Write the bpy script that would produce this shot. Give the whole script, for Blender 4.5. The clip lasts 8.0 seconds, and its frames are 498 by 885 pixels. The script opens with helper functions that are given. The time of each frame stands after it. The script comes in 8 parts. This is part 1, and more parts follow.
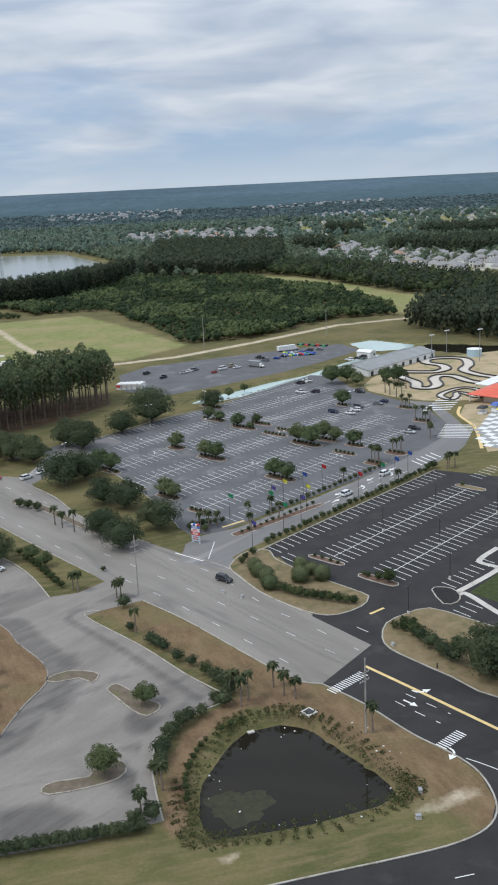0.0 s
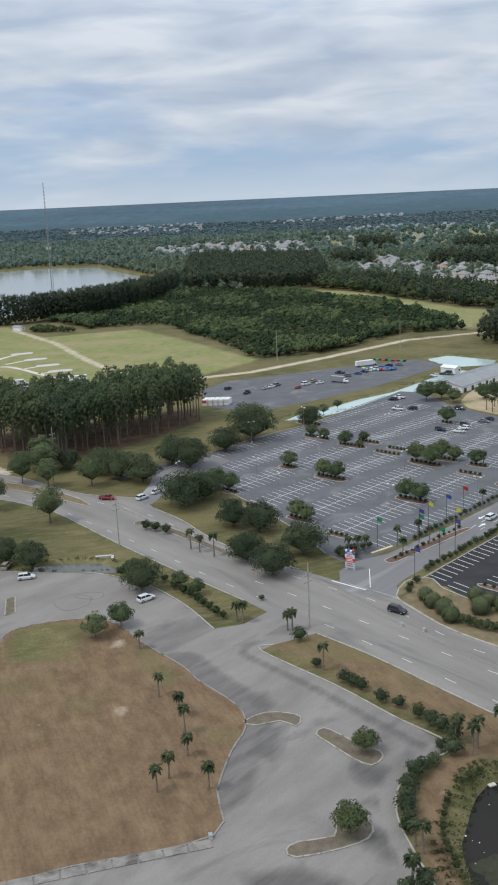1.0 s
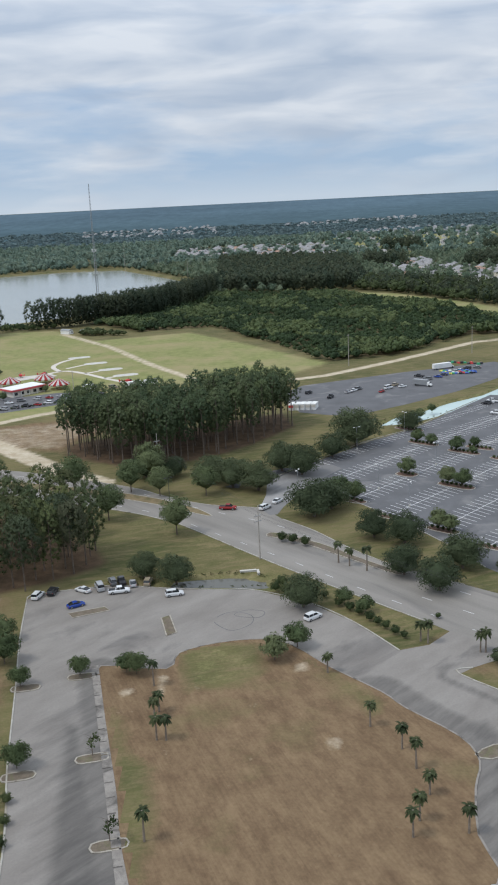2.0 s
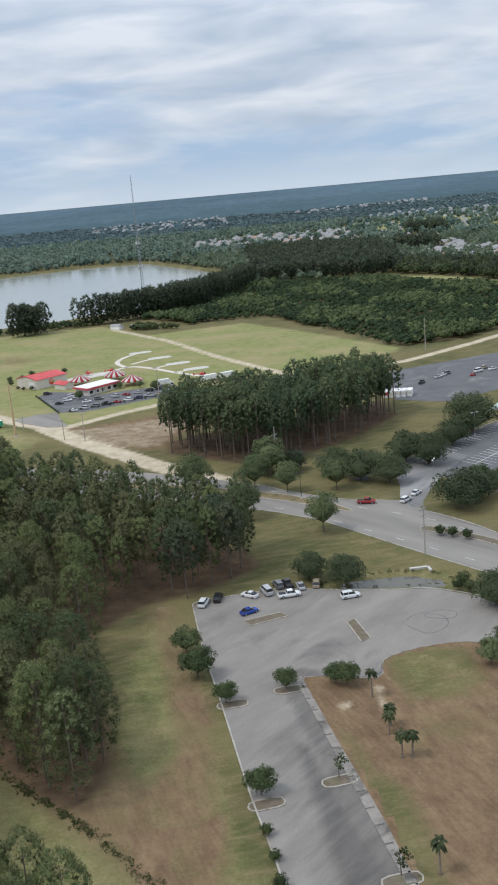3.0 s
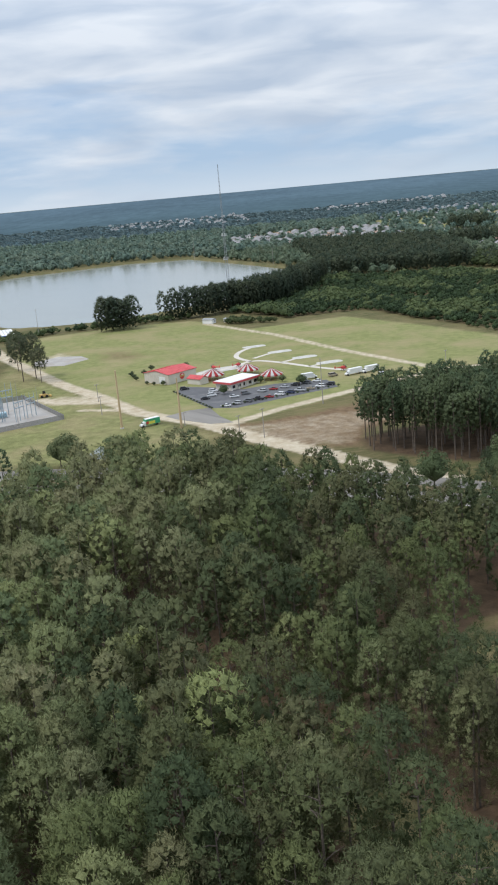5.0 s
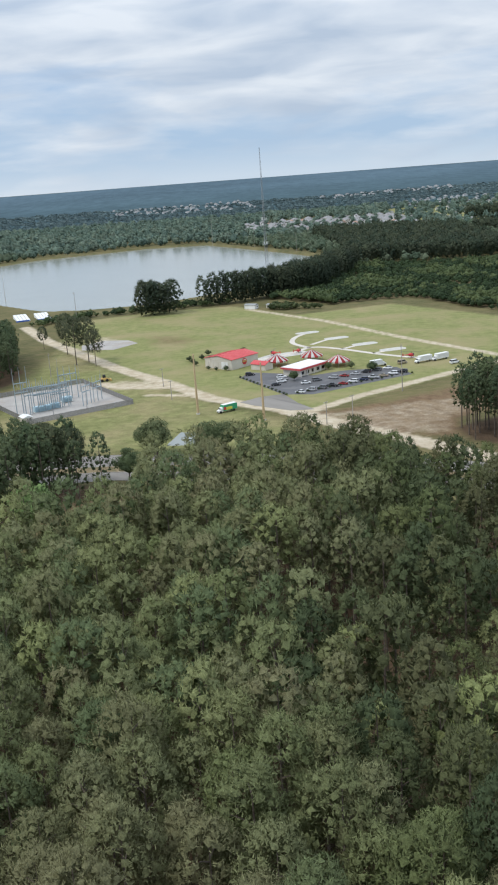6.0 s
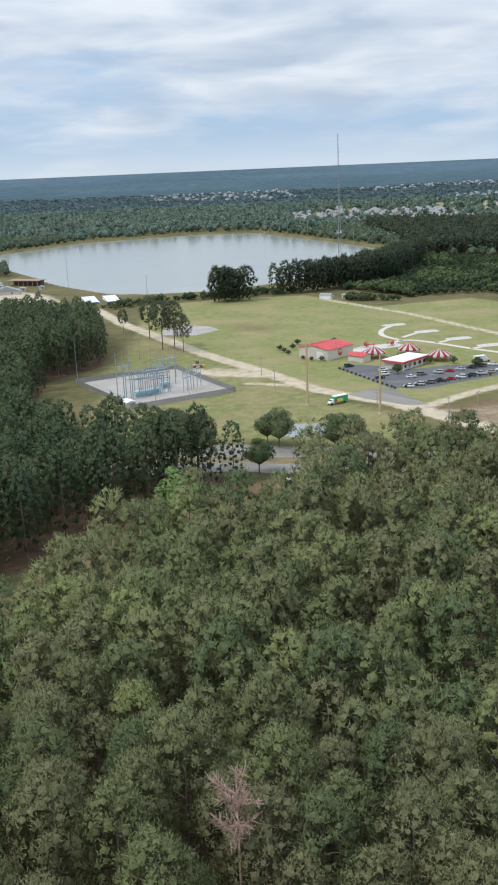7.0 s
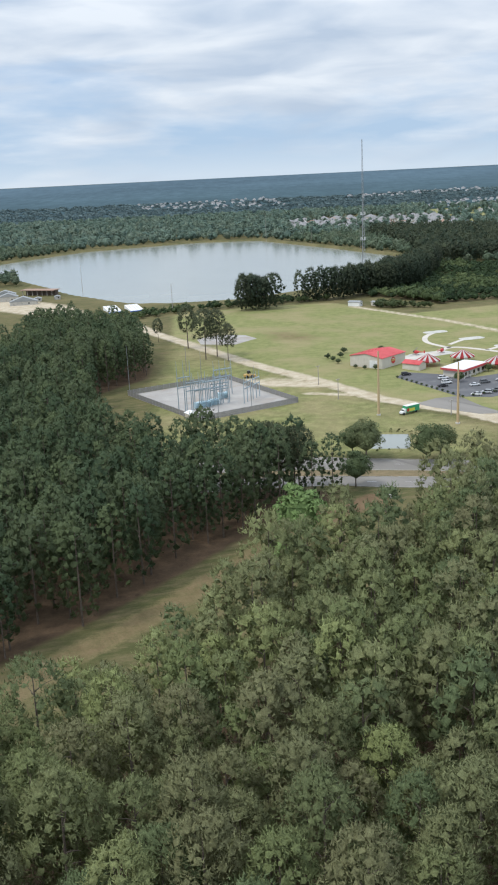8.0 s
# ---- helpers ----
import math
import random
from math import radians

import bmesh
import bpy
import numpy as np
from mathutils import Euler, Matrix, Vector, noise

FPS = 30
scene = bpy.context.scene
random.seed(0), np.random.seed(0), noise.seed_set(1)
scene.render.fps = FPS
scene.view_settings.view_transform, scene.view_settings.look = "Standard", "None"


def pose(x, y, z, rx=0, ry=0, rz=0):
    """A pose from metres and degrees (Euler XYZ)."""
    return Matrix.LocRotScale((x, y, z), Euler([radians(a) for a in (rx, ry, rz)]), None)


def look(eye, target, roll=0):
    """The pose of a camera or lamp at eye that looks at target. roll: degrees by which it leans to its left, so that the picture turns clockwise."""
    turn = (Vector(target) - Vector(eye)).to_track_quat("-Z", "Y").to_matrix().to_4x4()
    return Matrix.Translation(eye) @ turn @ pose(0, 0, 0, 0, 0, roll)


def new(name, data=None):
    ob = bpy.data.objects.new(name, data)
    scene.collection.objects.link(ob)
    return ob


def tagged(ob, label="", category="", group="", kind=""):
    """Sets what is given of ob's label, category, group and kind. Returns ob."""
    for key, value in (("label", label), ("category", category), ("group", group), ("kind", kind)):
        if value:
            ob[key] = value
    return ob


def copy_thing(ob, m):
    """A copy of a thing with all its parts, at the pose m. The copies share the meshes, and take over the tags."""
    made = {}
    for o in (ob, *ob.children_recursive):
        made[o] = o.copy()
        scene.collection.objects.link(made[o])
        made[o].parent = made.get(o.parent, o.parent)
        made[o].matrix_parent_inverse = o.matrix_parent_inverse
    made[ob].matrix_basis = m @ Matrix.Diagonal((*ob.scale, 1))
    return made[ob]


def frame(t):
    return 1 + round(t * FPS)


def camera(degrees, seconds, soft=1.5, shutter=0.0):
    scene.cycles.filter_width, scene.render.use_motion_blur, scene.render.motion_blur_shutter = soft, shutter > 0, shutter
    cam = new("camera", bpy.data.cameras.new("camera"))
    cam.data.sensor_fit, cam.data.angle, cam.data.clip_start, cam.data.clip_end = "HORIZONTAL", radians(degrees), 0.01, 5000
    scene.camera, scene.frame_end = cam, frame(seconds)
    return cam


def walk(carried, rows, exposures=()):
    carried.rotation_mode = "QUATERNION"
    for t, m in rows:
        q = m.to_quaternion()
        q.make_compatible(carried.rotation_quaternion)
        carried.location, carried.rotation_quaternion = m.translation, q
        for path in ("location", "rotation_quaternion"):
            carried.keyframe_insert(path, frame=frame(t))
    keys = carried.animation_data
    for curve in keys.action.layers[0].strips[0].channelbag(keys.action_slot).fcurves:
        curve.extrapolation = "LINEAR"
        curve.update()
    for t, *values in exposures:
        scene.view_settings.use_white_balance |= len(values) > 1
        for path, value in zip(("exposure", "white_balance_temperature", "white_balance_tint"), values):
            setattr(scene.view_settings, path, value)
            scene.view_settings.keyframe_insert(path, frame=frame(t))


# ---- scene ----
cam = camera(28.8, 8.0, soft=2.0)
PATH = [
    (0, (7.543, -0.804, 98.503), (7.545, 1.126, 97.98), -2.8),
    (0.5, (-12.571, 6.837, 98.48), (-12.581, 8.772, 97.974), -3.0),
    (1, (-32.72, 14.228, 98.349), (-32.73, 16.166, 97.854), -2.6),
    (2.5, (-93.957, 35.87, 97.735), (-93.976, 37.81, 97.247), -3.4),
    (3, (-114.323, 43.102, 97.667), (-114.348, 45.036, 97.161), -5.1),
    (3.5, (-134.345, 49.942, 97.501), (-134.362, 51.874, 96.984), -5.2),
    (4, (-154.123, 56.533, 97.372), (-154.14, 58.465, 96.855), -4.6),
    (4.5, (-173.465, 62.744, 97.18), (-173.478, 64.679, 96.675), -5.2),
    (6, (-230.521, 80.533, 96.097), (-230.515, 82.461, 95.565), -4.3),
    (6.5, (-249.339, 86.545, 95.911), (-249.341, 88.469, 95.366), -2.1),
    (7, (-268.157, 92.715, 95.818), (-268.189, 94.637, 95.268), -2.5),
    (7.5, (-286.618, 98.938, 95.724), (-286.637, 100.863, 95.18), -3.0),
    (8, (-304.613, 105.176, 95.649), (-304.6, 107.103, 95.113), -2.8),
]
PLAN = 0.91  # metres to a unit of the plan below
walk(cam, [(t, look(Vector(eye) * PLAN, Vector(target) * PLAN, roll)) for t, eye, target, roll in PATH], exposures=[(0, 0.08, 6350, 10), (2.5, 0.14, 6350, 10), (3.5, 0.23, 6350, 10), (4.5, 0.26, 6350, 10), (6, 0.27, 6350, 9), (8, 0.36, 6350, 9)])

# ---- sky and sun ----
SUN_HIGH, SUN_FROM = radians(58), radians(250)
world = bpy.data.worlds.new("sky")
scene.world = world
world.use_nodes = True


class Tree:
    """Short ways to add and link shader nodes."""

    def __init__(self, tree):
        self.t = tree

    def add(self, kind, **values):
        n = self.t.nodes.new(kind)
        for key, v in values.items():
            setattr(n, key, v)
        return n

    def link(self, a, b):
        self.t.links.new(a, b)

    def put(self, socket, v):
        if isinstance(v, bpy.types.NodeSocket):
            self.t.links.new(v, socket)
        elif isinstance(v, (tuple, list)) and len(v) == 3 and socket.type == "RGBA":
            socket.default_value = (*v, 1)
        else:
            socket.default_value = v

    def math(self, op, a, b=0.0, clamp=False):
        n = self.add("ShaderNodeMath", operation=op, use_clamp=clamp)
        self.put(n.inputs[0], a), self.put(n.inputs[1], b)
        return n.outputs[0]

    def mix(self, f, a, b, blend="MIX"):
        n = self.add("ShaderNodeMix", data_type="RGBA", blend_type=blend)
        self.put(n.inputs[0], f), self.put(n.inputs[6], a), self.put(n.inputs[7], b)
        return n.outputs[2]

    def noise(self, at, scale, detail=4.0, rough=0.55, twist=0.0):
        n = self.add("ShaderNodeTexNoise")
        self.put(n.inputs["Vector"], at)
        n.inputs["Scale"].default_value, n.inputs["Detail"].default_value = scale, detail
        n.inputs["Roughness"].default_value, n.inputs["Distortion"].default_value = rough, twist
        return n.outputs["Fac"]

    def span(self, v, a, b, c=0.0, d=1.0):
        n = self.add("ShaderNodeMapRange")
        self.put(n.inputs[0], v)
        for i, x in enumerate((a, b, c, d)):
            n.inputs[i + 1].default_value = x
        return n.outputs[0]

    def scaled(self, at, sx, sy, sz, turn=0.0):
        """Coordinates stretched by sx along the direction turn and by sy across it."""
        n = self.add("ShaderNodeMapping", vector_type="TEXTURE")
        self.put(n.inputs["Vector"], at)
        n.inputs["Scale"].default_value = (1 / sx, 1 / sy, 1 / sz)
        n.inputs["Rotation"].default_value = (0, 0, turn)
        return n.outputs[0]


def build_sky():
    g = Tree(world.node_tree)
    back = world.node_tree.nodes["Background"]
    sky = g.add("ShaderNodeTexSky", sky_type="NISHITA", sun_disc=False, sun_elevation=SUN_HIGH, sun_rotation=SUN_FROM)
    sky.air_density, sky.dust_density = 1.3, 2.5
    way = g.add("ShaderNodeTexCoord").outputs["Generated"]
    parts = g.add("ShaderNodeSeparateXYZ")
    g.link(way, parts.inputs[0])
    up = parts.outputs[2]
    clear = g.mix(1.0, sky.outputs[0], (0.075, 0.08, 0.088), "MULTIPLY")
    low = g.mix(0.85, clear, g.mix(g.span(up, 0.0, 0.10), (0.47, 0.62, 0.79), (0.40, 0.55, 0.77)))
    low = g.mix(g.span(up, 0.0, 0.03, 0.7, 0.0), low, (0.62, 0.69, 0.76))
    banks = g.noise(g.scaled(way, 1.0, 1.0, 5.0), 4.2, 5.0, 0.45, 0.25)
    wisps = g.noise(g.scaled(way, 1.0, 1.0, 5.0), 15.0, 6.0, 0.55, 0.3)
    cover = g.math("ADD", g.math("MULTIPLY", banks, 0.78), g.math("MULTIPLY", wisps, 0.22))
    more = g.span(up, 0.0, 0.15, -0.06, 0.16)
    mask = g.span(g.math("ADD", cover, more), 0.42, 0.60)
    tone = g.noise(g.scaled(way, 1.0, 1.0, 4.6), 8.0, 5.0, 0.45, 0.4)
    cloud = g.mix(g.span(tone, 0.34, 0.64), (0.47, 0.54, 0.64), (0.79, 0.815, 0.845))
    over = g.span(up, 0.12, 0.6, 0.8, 1.3)
    full = g.add("ShaderNodeVectorMath", operation="SCALE")
    g.link(g.mix(g.math("MULTIPLY", mask, 0.8), low, cloud), full.inputs[0]), g.put(full.inputs["Scale"], over)
    g.link(full.outputs[0], back.inputs[0])
    back.inputs[1].default_value = 1.12


build_sky()
sun = new("sun", bpy.data.lights.new("sun", "SUN"))
sun.data.energy, sun.data.angle, sun.data.color = 1.4, radians(12), (1.0, 0.96, 0.9)
sun.matrix_world = look((0, 0, 400), (-math.sin(SUN_FROM) * 100, -math.cos(SUN_FROM) * 100, 400 - 100 * math.tan(SUN_HIGH)))

# ---- materials ----


def start(name):
    m = bpy.data.materials.new(name)
    m.use_nodes = True
    g = Tree(m.node_tree)
    b = m.node_tree.nodes["Principled BSDF"]
    at = g.add("ShaderNodeNewGeometry").outputs["Position"]
    return m, g, b, at


def surface(name, a, b, size=4.0, fine=0.3, rough=0.9, metal=0.0, bump=0.15, stain=None, stain_size=25.0, grain=0.25, stain_from=0.52, stretch=None):
    """A matt surface of two tones at the scale size (metres), with fine grain, relief and broad stains."""
    m, g, p, at = start(name)
    where = g.scaled(at, *stretch) if stretch else at
    c = g.mix(g.span(g.noise(where, 1 / size, 5.0, 0.6), 0.3, 0.7), a, b)
    small = g.noise(at, 1 / fine, 3.0, 0.6)
    if stain:
        c = g.mix(g.span(g.noise(where, 1 / stain_size, 6.0, 0.6, 0.8), stain_from, stain_from + 0.16), c, stain)
    c = g.mix(1.0, c, g.mix(small, (1 - grain,) * 3, (1 + grain,) * 3), "MULTIPLY")
    g.put(p.inputs["Base Color"], c)
    p.inputs["Roughness"].default_value, p.inputs["Metallic"].default_value = rough, metal
    p.inputs["Specular IOR Level"].default_value = 0.25
    if bump:
        n = g.add("ShaderNodeBump")
        n.inputs["Strength"].default_value, n.inputs["Distance"].default_value = bump, fine * 0.3
        g.link(small, n.inputs["Height"]), g.link(n.outputs[0], p.inputs["Normal"])
    return m


def plain(name, c, rough=0.5, metal=0.0, spec=0.4, vary=0.12):
    m, g, p, at = start(name)
    n = g.noise(at, 1.3, 4.0)
    g.put(p.inputs["Base Color"], g.mix(n, tuple(x * (1 - vary) for x in c), tuple(min(1, x * (1 + vary)) for x in c)))
    p.inputs["Roughness"].default_value, p.inputs["Metallic"].default_value = rough, metal
    p.inputs["Specular IOR Level"].default_value = spec
    return m


def foliage(name, *tones, rough=0.75, patch=1.2):
    """Leaves: tone by the tree (its tint, or the object's chance), by clump and by leaf."""
    m, g, p, at = start(name)
    one = g.math("ADD", g.add("ShaderNodeObjectInfo").outputs["Random"], g.add("ShaderNodeAttribute", attribute_name="tint").outputs["Fac"])
    one = g.math("FRACT", one)
    ramp = g.add("ShaderNodeValToRGB")
    g.link(one, ramp.inputs[0])
    stops = ramp.color_ramp.elements
    stops[0].color, stops[1].color = (*tones[0], 1), (*tones[-1], 1)
    for i, c in enumerate(tones[1:-1]):
        stops.new((i + 1) / (len(tones) - 1)).color = (*c, 1)
    leaf = g.noise(at, 6.0 / patch, 4.0, 0.75)
    clump = g.noise(at, 1 / patch, 3.0)
    bright = g.math("MULTIPLY", g.span(leaf, 0.3, 0.7, 0.6, 1.4), g.span(clump, 0.3, 0.7, 0.8, 1.2))
    rough_leaf = g.add("ShaderNodeBump")
    rough_leaf.inputs["Strength"].default_value, rough_leaf.inputs["Distance"].default_value = 0.55, 0.16 * patch
    g.link(leaf, rough_leaf.inputs["Height"]), g.link(rough_leaf.outputs[0], p.inputs["Normal"])
    n = g.add("ShaderNodeVectorMath", operation="SCALE")
    g.link(ramp.outputs[0], n.inputs[0]), g.put(n.inputs["Scale"], bright)
    g.link(n.outputs[0], p.inputs["Base Color"])
    p.inputs["Roughness"].default_value, p.inputs["Specular IOR Level"].default_value = rough, 0.2
    thin, both = g.add("ShaderNodeBsdfTranslucent"), g.add("ShaderNodeMixShader")
    g.link(n.outputs[0], thin.inputs["Color"])
    both.inputs[0].default_value = 0.3
    g.link(p.outputs[0], both.inputs[1]), g.link(thin.outputs[0], both.inputs[2])
    g.link(both.outputs[0], m.node_tree.nodes["Material Output"].inputs["Surface"])
    return m


def water(name, deep, rough=0.06, ripple=0.25, size=2.0):
    m, g, p, at = start(name)
    g.put(p.inputs["Base Color"], g.mix(g.noise(at, 0.03, 3.0), deep, tuple(x * 1.5 for x in deep)))
    p.inputs["Roughness"].default_value, p.inputs["IOR"].default_value = rough, 1.33
    n = g.add("ShaderNodeBump")
    n.inputs["Strength"].default_value, n.inputs["Distance"].default_value = ripple, 0.05
    g.link(g.noise(at, 1 / size, 3.0), n.inputs["Height"]), g.link(n.outputs[0], p.inputs["Normal"])
    return m


def ground_material():
    """Grass, dry field, bare sand, forest litter and lush meadow, blended by the ground's own cover."""
    m, g, p, at = start("ground")
    cover = g.add("ShaderNodeAttribute", attribute_name="cover")
    rgb = g.add("ShaderNodeSeparateColor")
    g.link(cover.outputs["Color"], rgb.inputs[0])
    dry, sand, litter, lush = rgb.outputs[0], rgb.outputs[1], rgb.outputs[2], cover.outputs["Alpha"]
    big, mid, small = g.noise(at, 0.035, 5.0, 0.6), g.noise(at, 0.22, 5.0, 0.65), g.noise(at, 1.6, 4.0, 0.7)

    def blend(c, f, other, soft=0.5):
        edge = g.math("ADD", f, g.math("MULTIPLY", g.math("SUBTRACT", mid, 0.5), soft))
        edge = g.math("ADD", edge, g.math("MULTIPLY", g.math("SUBTRACT", small, 0.5), soft * 0.5))
        return g.mix(g.span(edge, 0.32, 0.68), c, other)

    grass = g.mix(g.span(big, 0.35, 0.65), (0.088, 0.096, 0.038), (0.176, 0.156, 0.070))
    blades = g.noise(g.scaled(at, 0.25, 1.0, 1.0, radians(14)), 0.5, 6.0, 0.7)
    grass = g.mix(g.span(blades, 0.44, 0.72), grass, (0.225, 0.176, 0.098))
    streak = g.noise(g.scaled(at, 0.5, 1.0, 1.0, radians(110)), 0.3, 6.0, 0.7)
    brown = g.mix(g.span(streak, 0.35, 0.65), (0.158, 0.104, 0.062), (0.250, 0.174, 0.102))
    mown = g.noise(g.scaled(at, 0.03, 1.0, 1.0, radians(110)), 2.6, 4.0, 0.7)
    brown = g.mix(1.0, brown, g.mix(g.span(mown, 0.3, 0.7), (0.9,) * 3, (1.09,) * 3), "MULTIPLY")
    brown = g.mix(g.span(big, 0.55, 0.7, 0, 0.75), brown, (0.17, 0.15, 0.07))
    brown = g.mix(g.span(mid, 0.66, 0.78, 0, 0.7), brown, (0.42, 0.35, 0.25))
    meadow = g.mix(g.span(mid, 0.35, 0.65), (0.200, 0.220, 0.082), (0.288, 0.286, 0.120))
    meadow = g.mix(g.span(big, 0.44, 0.66), meadow, (0.330, 0.285, 0.148))
    soil = g.mix(g.span(mid, 0.35, 0.65), (0.46, 0.375, 0.26), (0.62, 0.54, 0.41))
    straw = g.mix(g.span(mid, 0.35, 0.65), (0.085, 0.058, 0.038), (0.155, 0.105, 0.065))
    c = blend(grass, lush, meadow)
    c = blend(c, dry, brown)
    c = blend(c, litter, straw)
    c = blend(c, sand, soil, 0.35)
    c = g.mix(1.0, c, g.mix(small, (0.62,) * 3, (1.12,) * 3), "MULTIPLY")
    g.put(p.inputs["Base Color"], c)
    p.inputs["Roughness"].default_value, p.inputs["Specular IOR Level"].default_value = 1.0, 0.1
    n = g.add("ShaderNodeBump")
    n.inputs["Strength"].default_value, n.inputs["Distance"].default_value = 0.5, 0.25
    g.link(small, n.inputs["Height"]), g.link(n.outputs[0], p.inputs["Normal"])
    return m


M_GROUND = ground_material()
M_PALE = surface("pale_worn_asphalt", (0.182, 0.168, 0.150), (0.272, 0.252, 0.226), 7.0, 0.35, 0.85, stain=(0.125, 0.118, 0.112), stain_size=9.0, stain_from=0.55, grain=0.16, stretch=(0.14, 1.0, 1.0, radians(129)))


def old_asphalt():
    """Old car park asphalt: pale where wheels wore it, dark and streaky in the stalls."""
    m = surface("old_grey_asphalt", (0.190, 0.172, 0.154), (0.268, 0.248, 0.224), 7.0, 0.4, 0.85, stain=(0.12, 0.112, 0.105), stain_size=14.0, stain_from=0.55, grain=0.14, stretch=(0.4, 1.0, 1.0, radians(47)))
    g = Tree(m.node_tree)
    p = m.node_tree.nodes["Principled BSDF"]
    was = p.inputs["Base Color"].links[0].from_socket
    at = g.add("ShaderNodeNewGeometry").outputs["Position"]
    streak = g.noise(g.scaled(at, 0.16, 1.0, 1.0, radians(47)), 0.55, 6.0, 0.65)
    worn = g.add("ShaderNodeAttribute", attribute_name="worn").outputs["Fac"]
    f = g.span(g.math("ADD", worn, g.math("MULTIPLY", g.math("SUBTRACT", streak, 0.5), 0.8)), 0.25, 0.85, 0.0, 0.85)
    g.put(p.inputs["Base Color"], g.mix(g.math("MULTIPLY", f, g.span(worn, 0.02, 0.15)), was, (0.078, 0.073, 0.068)))
    return m


M_LOT_A = old_asphalt()
M_ROAD = surface("grey_road_asphalt", (0.16, 0.155, 0.15), (0.205, 0.20, 0.196), 8.0, 0.4, 0.85, stain=(0.30, 0.29, 0.28), stain_size=18.0, grain=0.12, stretch=(0.25, 1.0, 1.0, radians(47)))
M_LOT_B = surface("grey_lot_asphalt", (0.10, 0.10, 0.104), (0.135, 0.135, 0.14), 8.0, 0.4, 0.85, stain=(0.21, 0.205, 0.20), stain_size=13.0, stain_from=0.56, grain=0.14)
M_DARK = surface("fresh_black_asphalt", (0.024, 0.0235, 0.024), (0.039, 0.037, 0.037), 7.0, 0.35, 0.8, stain=(0.06, 0.056, 0.053), stain_size=12.0, stain_from=0.58, grain=0.18)
M_CONCRETE = surface("concrete", (0.44, 0.42, 0.38), (0.56, 0.54, 0.49), 3.0, 0.2, 0.85, stain=(0.28, 0.26, 0.23), stain_size=4.0, stain_from=0.56)
M_KERB = surface("kerb_concrete", (0.31, 0.29, 0.255), (0.44, 0.42, 0.37), 2.0, 0.2, 0.9, stain=(0.25, 0.22, 0.17), stain_size=3.0)
M_GRAVEL = surface("pale_gravel", (0.32, 0.30, 0.28), (0.42, 0.395, 0.365), 9.0, 0.25, 1.0, stain=(0.34, 0.30, 0.26), stain_size=12.0)
M_WHITE = surface("white_line_paint", (0.72, 0.72, 0.70), (0.82, 0.82, 0.80), 1.5, 0.2, 0.7, bump=0, stain=(0.45, 0.45, 0.45), stain_size=2.0, stain_from=0.6)
M_WORN = surface("worn_line_paint", (0.55, 0.55, 0.55), (0.72, 0.72, 0.71), 1.5, 0.2, 0.8, bump=0, stain=(0.30, 0.30, 0.30), stain_size=2.5, stain_from=0.58)
M_YELLOW = surface("yellow_line_paint", (0.62, 0.46, 0.20), (0.74, 0.56, 0.27), 1.5, 0.2, 0.7, bump=0)
M_OLDKERB = surface("crumbling_kerb", (0.27, 0.245, 0.205), (0.40, 0.365, 0.31), 1.2, 0.2, 0.9, stain=(0.17, 0.145, 0.11), stain_size=1.6)
M_SOIL = surface("bare_island_soil", (0.115, 0.092, 0.068), (0.185, 0.152, 0.115), 1.4, 0.2, 1.0, stain=(0.13, 0.13, 0.065), stain_size=3.0)
M_OLDSLAB = surface("weathered_paving", (0.20, 0.18, 0.16), (0.30, 0.275, 0.245), 2.5, 0.2, 0.95, stain=(0.11, 0.10, 0.09), stain_size=4.0, stain_from=0.5)
M_OLIVE = surface("pond_olive", (0.020, 0.022, 0.011), (0.048, 0.046, 0.022), 1.3, 0.25, 0.6, bump=0.1, stain=(0.02, 0.02, 0.012), stain_size=1.8)
M_MULCH = surface("bark_mulch", (0.10, 0.06, 0.045), (0.19, 0.125, 0.09), 1.0, 0.2, 1.0)
M_TURF = surface("tan_turf", (0.150, 0.122, 0.066), (0.245, 0.186, 0.108), 3.0, 0.3, 1.0, stain=(0.09, 0.095, 0.04), stain_size=5.0, stain_from=0.54)
M_COAL = surface("dark_gravel", (0.018, 0.018, 0.019), (0.034, 0.033, 0.033), 1.0, 0.15, 1.0)
M_SAND = surface("track_sand", (0.34, 0.27, 0.16), (0.45, 0.36, 0.23), 6.0, 0.4, 1.0, stain=(0.20, 0.20, 0.09), stain_size=9.0)
M_TRACK = surface("pale_track", (0.52, 0.47, 0.41), (0.62, 0.57, 0.50), 6.0, 0.3, 0.9)
M_LAKE = water("lake_water", (0.20, 0.215, 0.195), 0.16, 0.06, 3.0)
M_POND = water("dark_pond_water", (0.014, 0.0125, 0.009), 0.04, 0.06, 1.5)
M_POND.node_tree.nodes["Principled BSDF"].inputs["Specular IOR Level"].default_value = 0.22
M_DITCH = water("murky_ditch_water", (0.085, 0.082, 0.068), 0.1, 0.1, 1.5)
M_CANAL = water("pale_green_canal_water", (0.33, 0.42, 0.40), 0.10, 0.15, 2.0)
M_BARK = surface("pine_bark", (0.105, 0.082, 0.066), (0.175, 0.142, 0.115), 0.6, 0.15, 1.0, bump=0.4)
M_PALMBARK = surface("palm_bark", (0.16, 0.13, 0.10), (0.25, 0.21, 0.17), 0.5, 0.12, 1.0)
M_PINE = foliage("pine_needles", (0.128, 0.166, 0.076), (0.172, 0.194, 0.086), (0.204, 0.198, 0.102), (0.178, 0.212, 0.086), (0.200, 0.208, 0.104), (0.252, 0.284, 0.112))
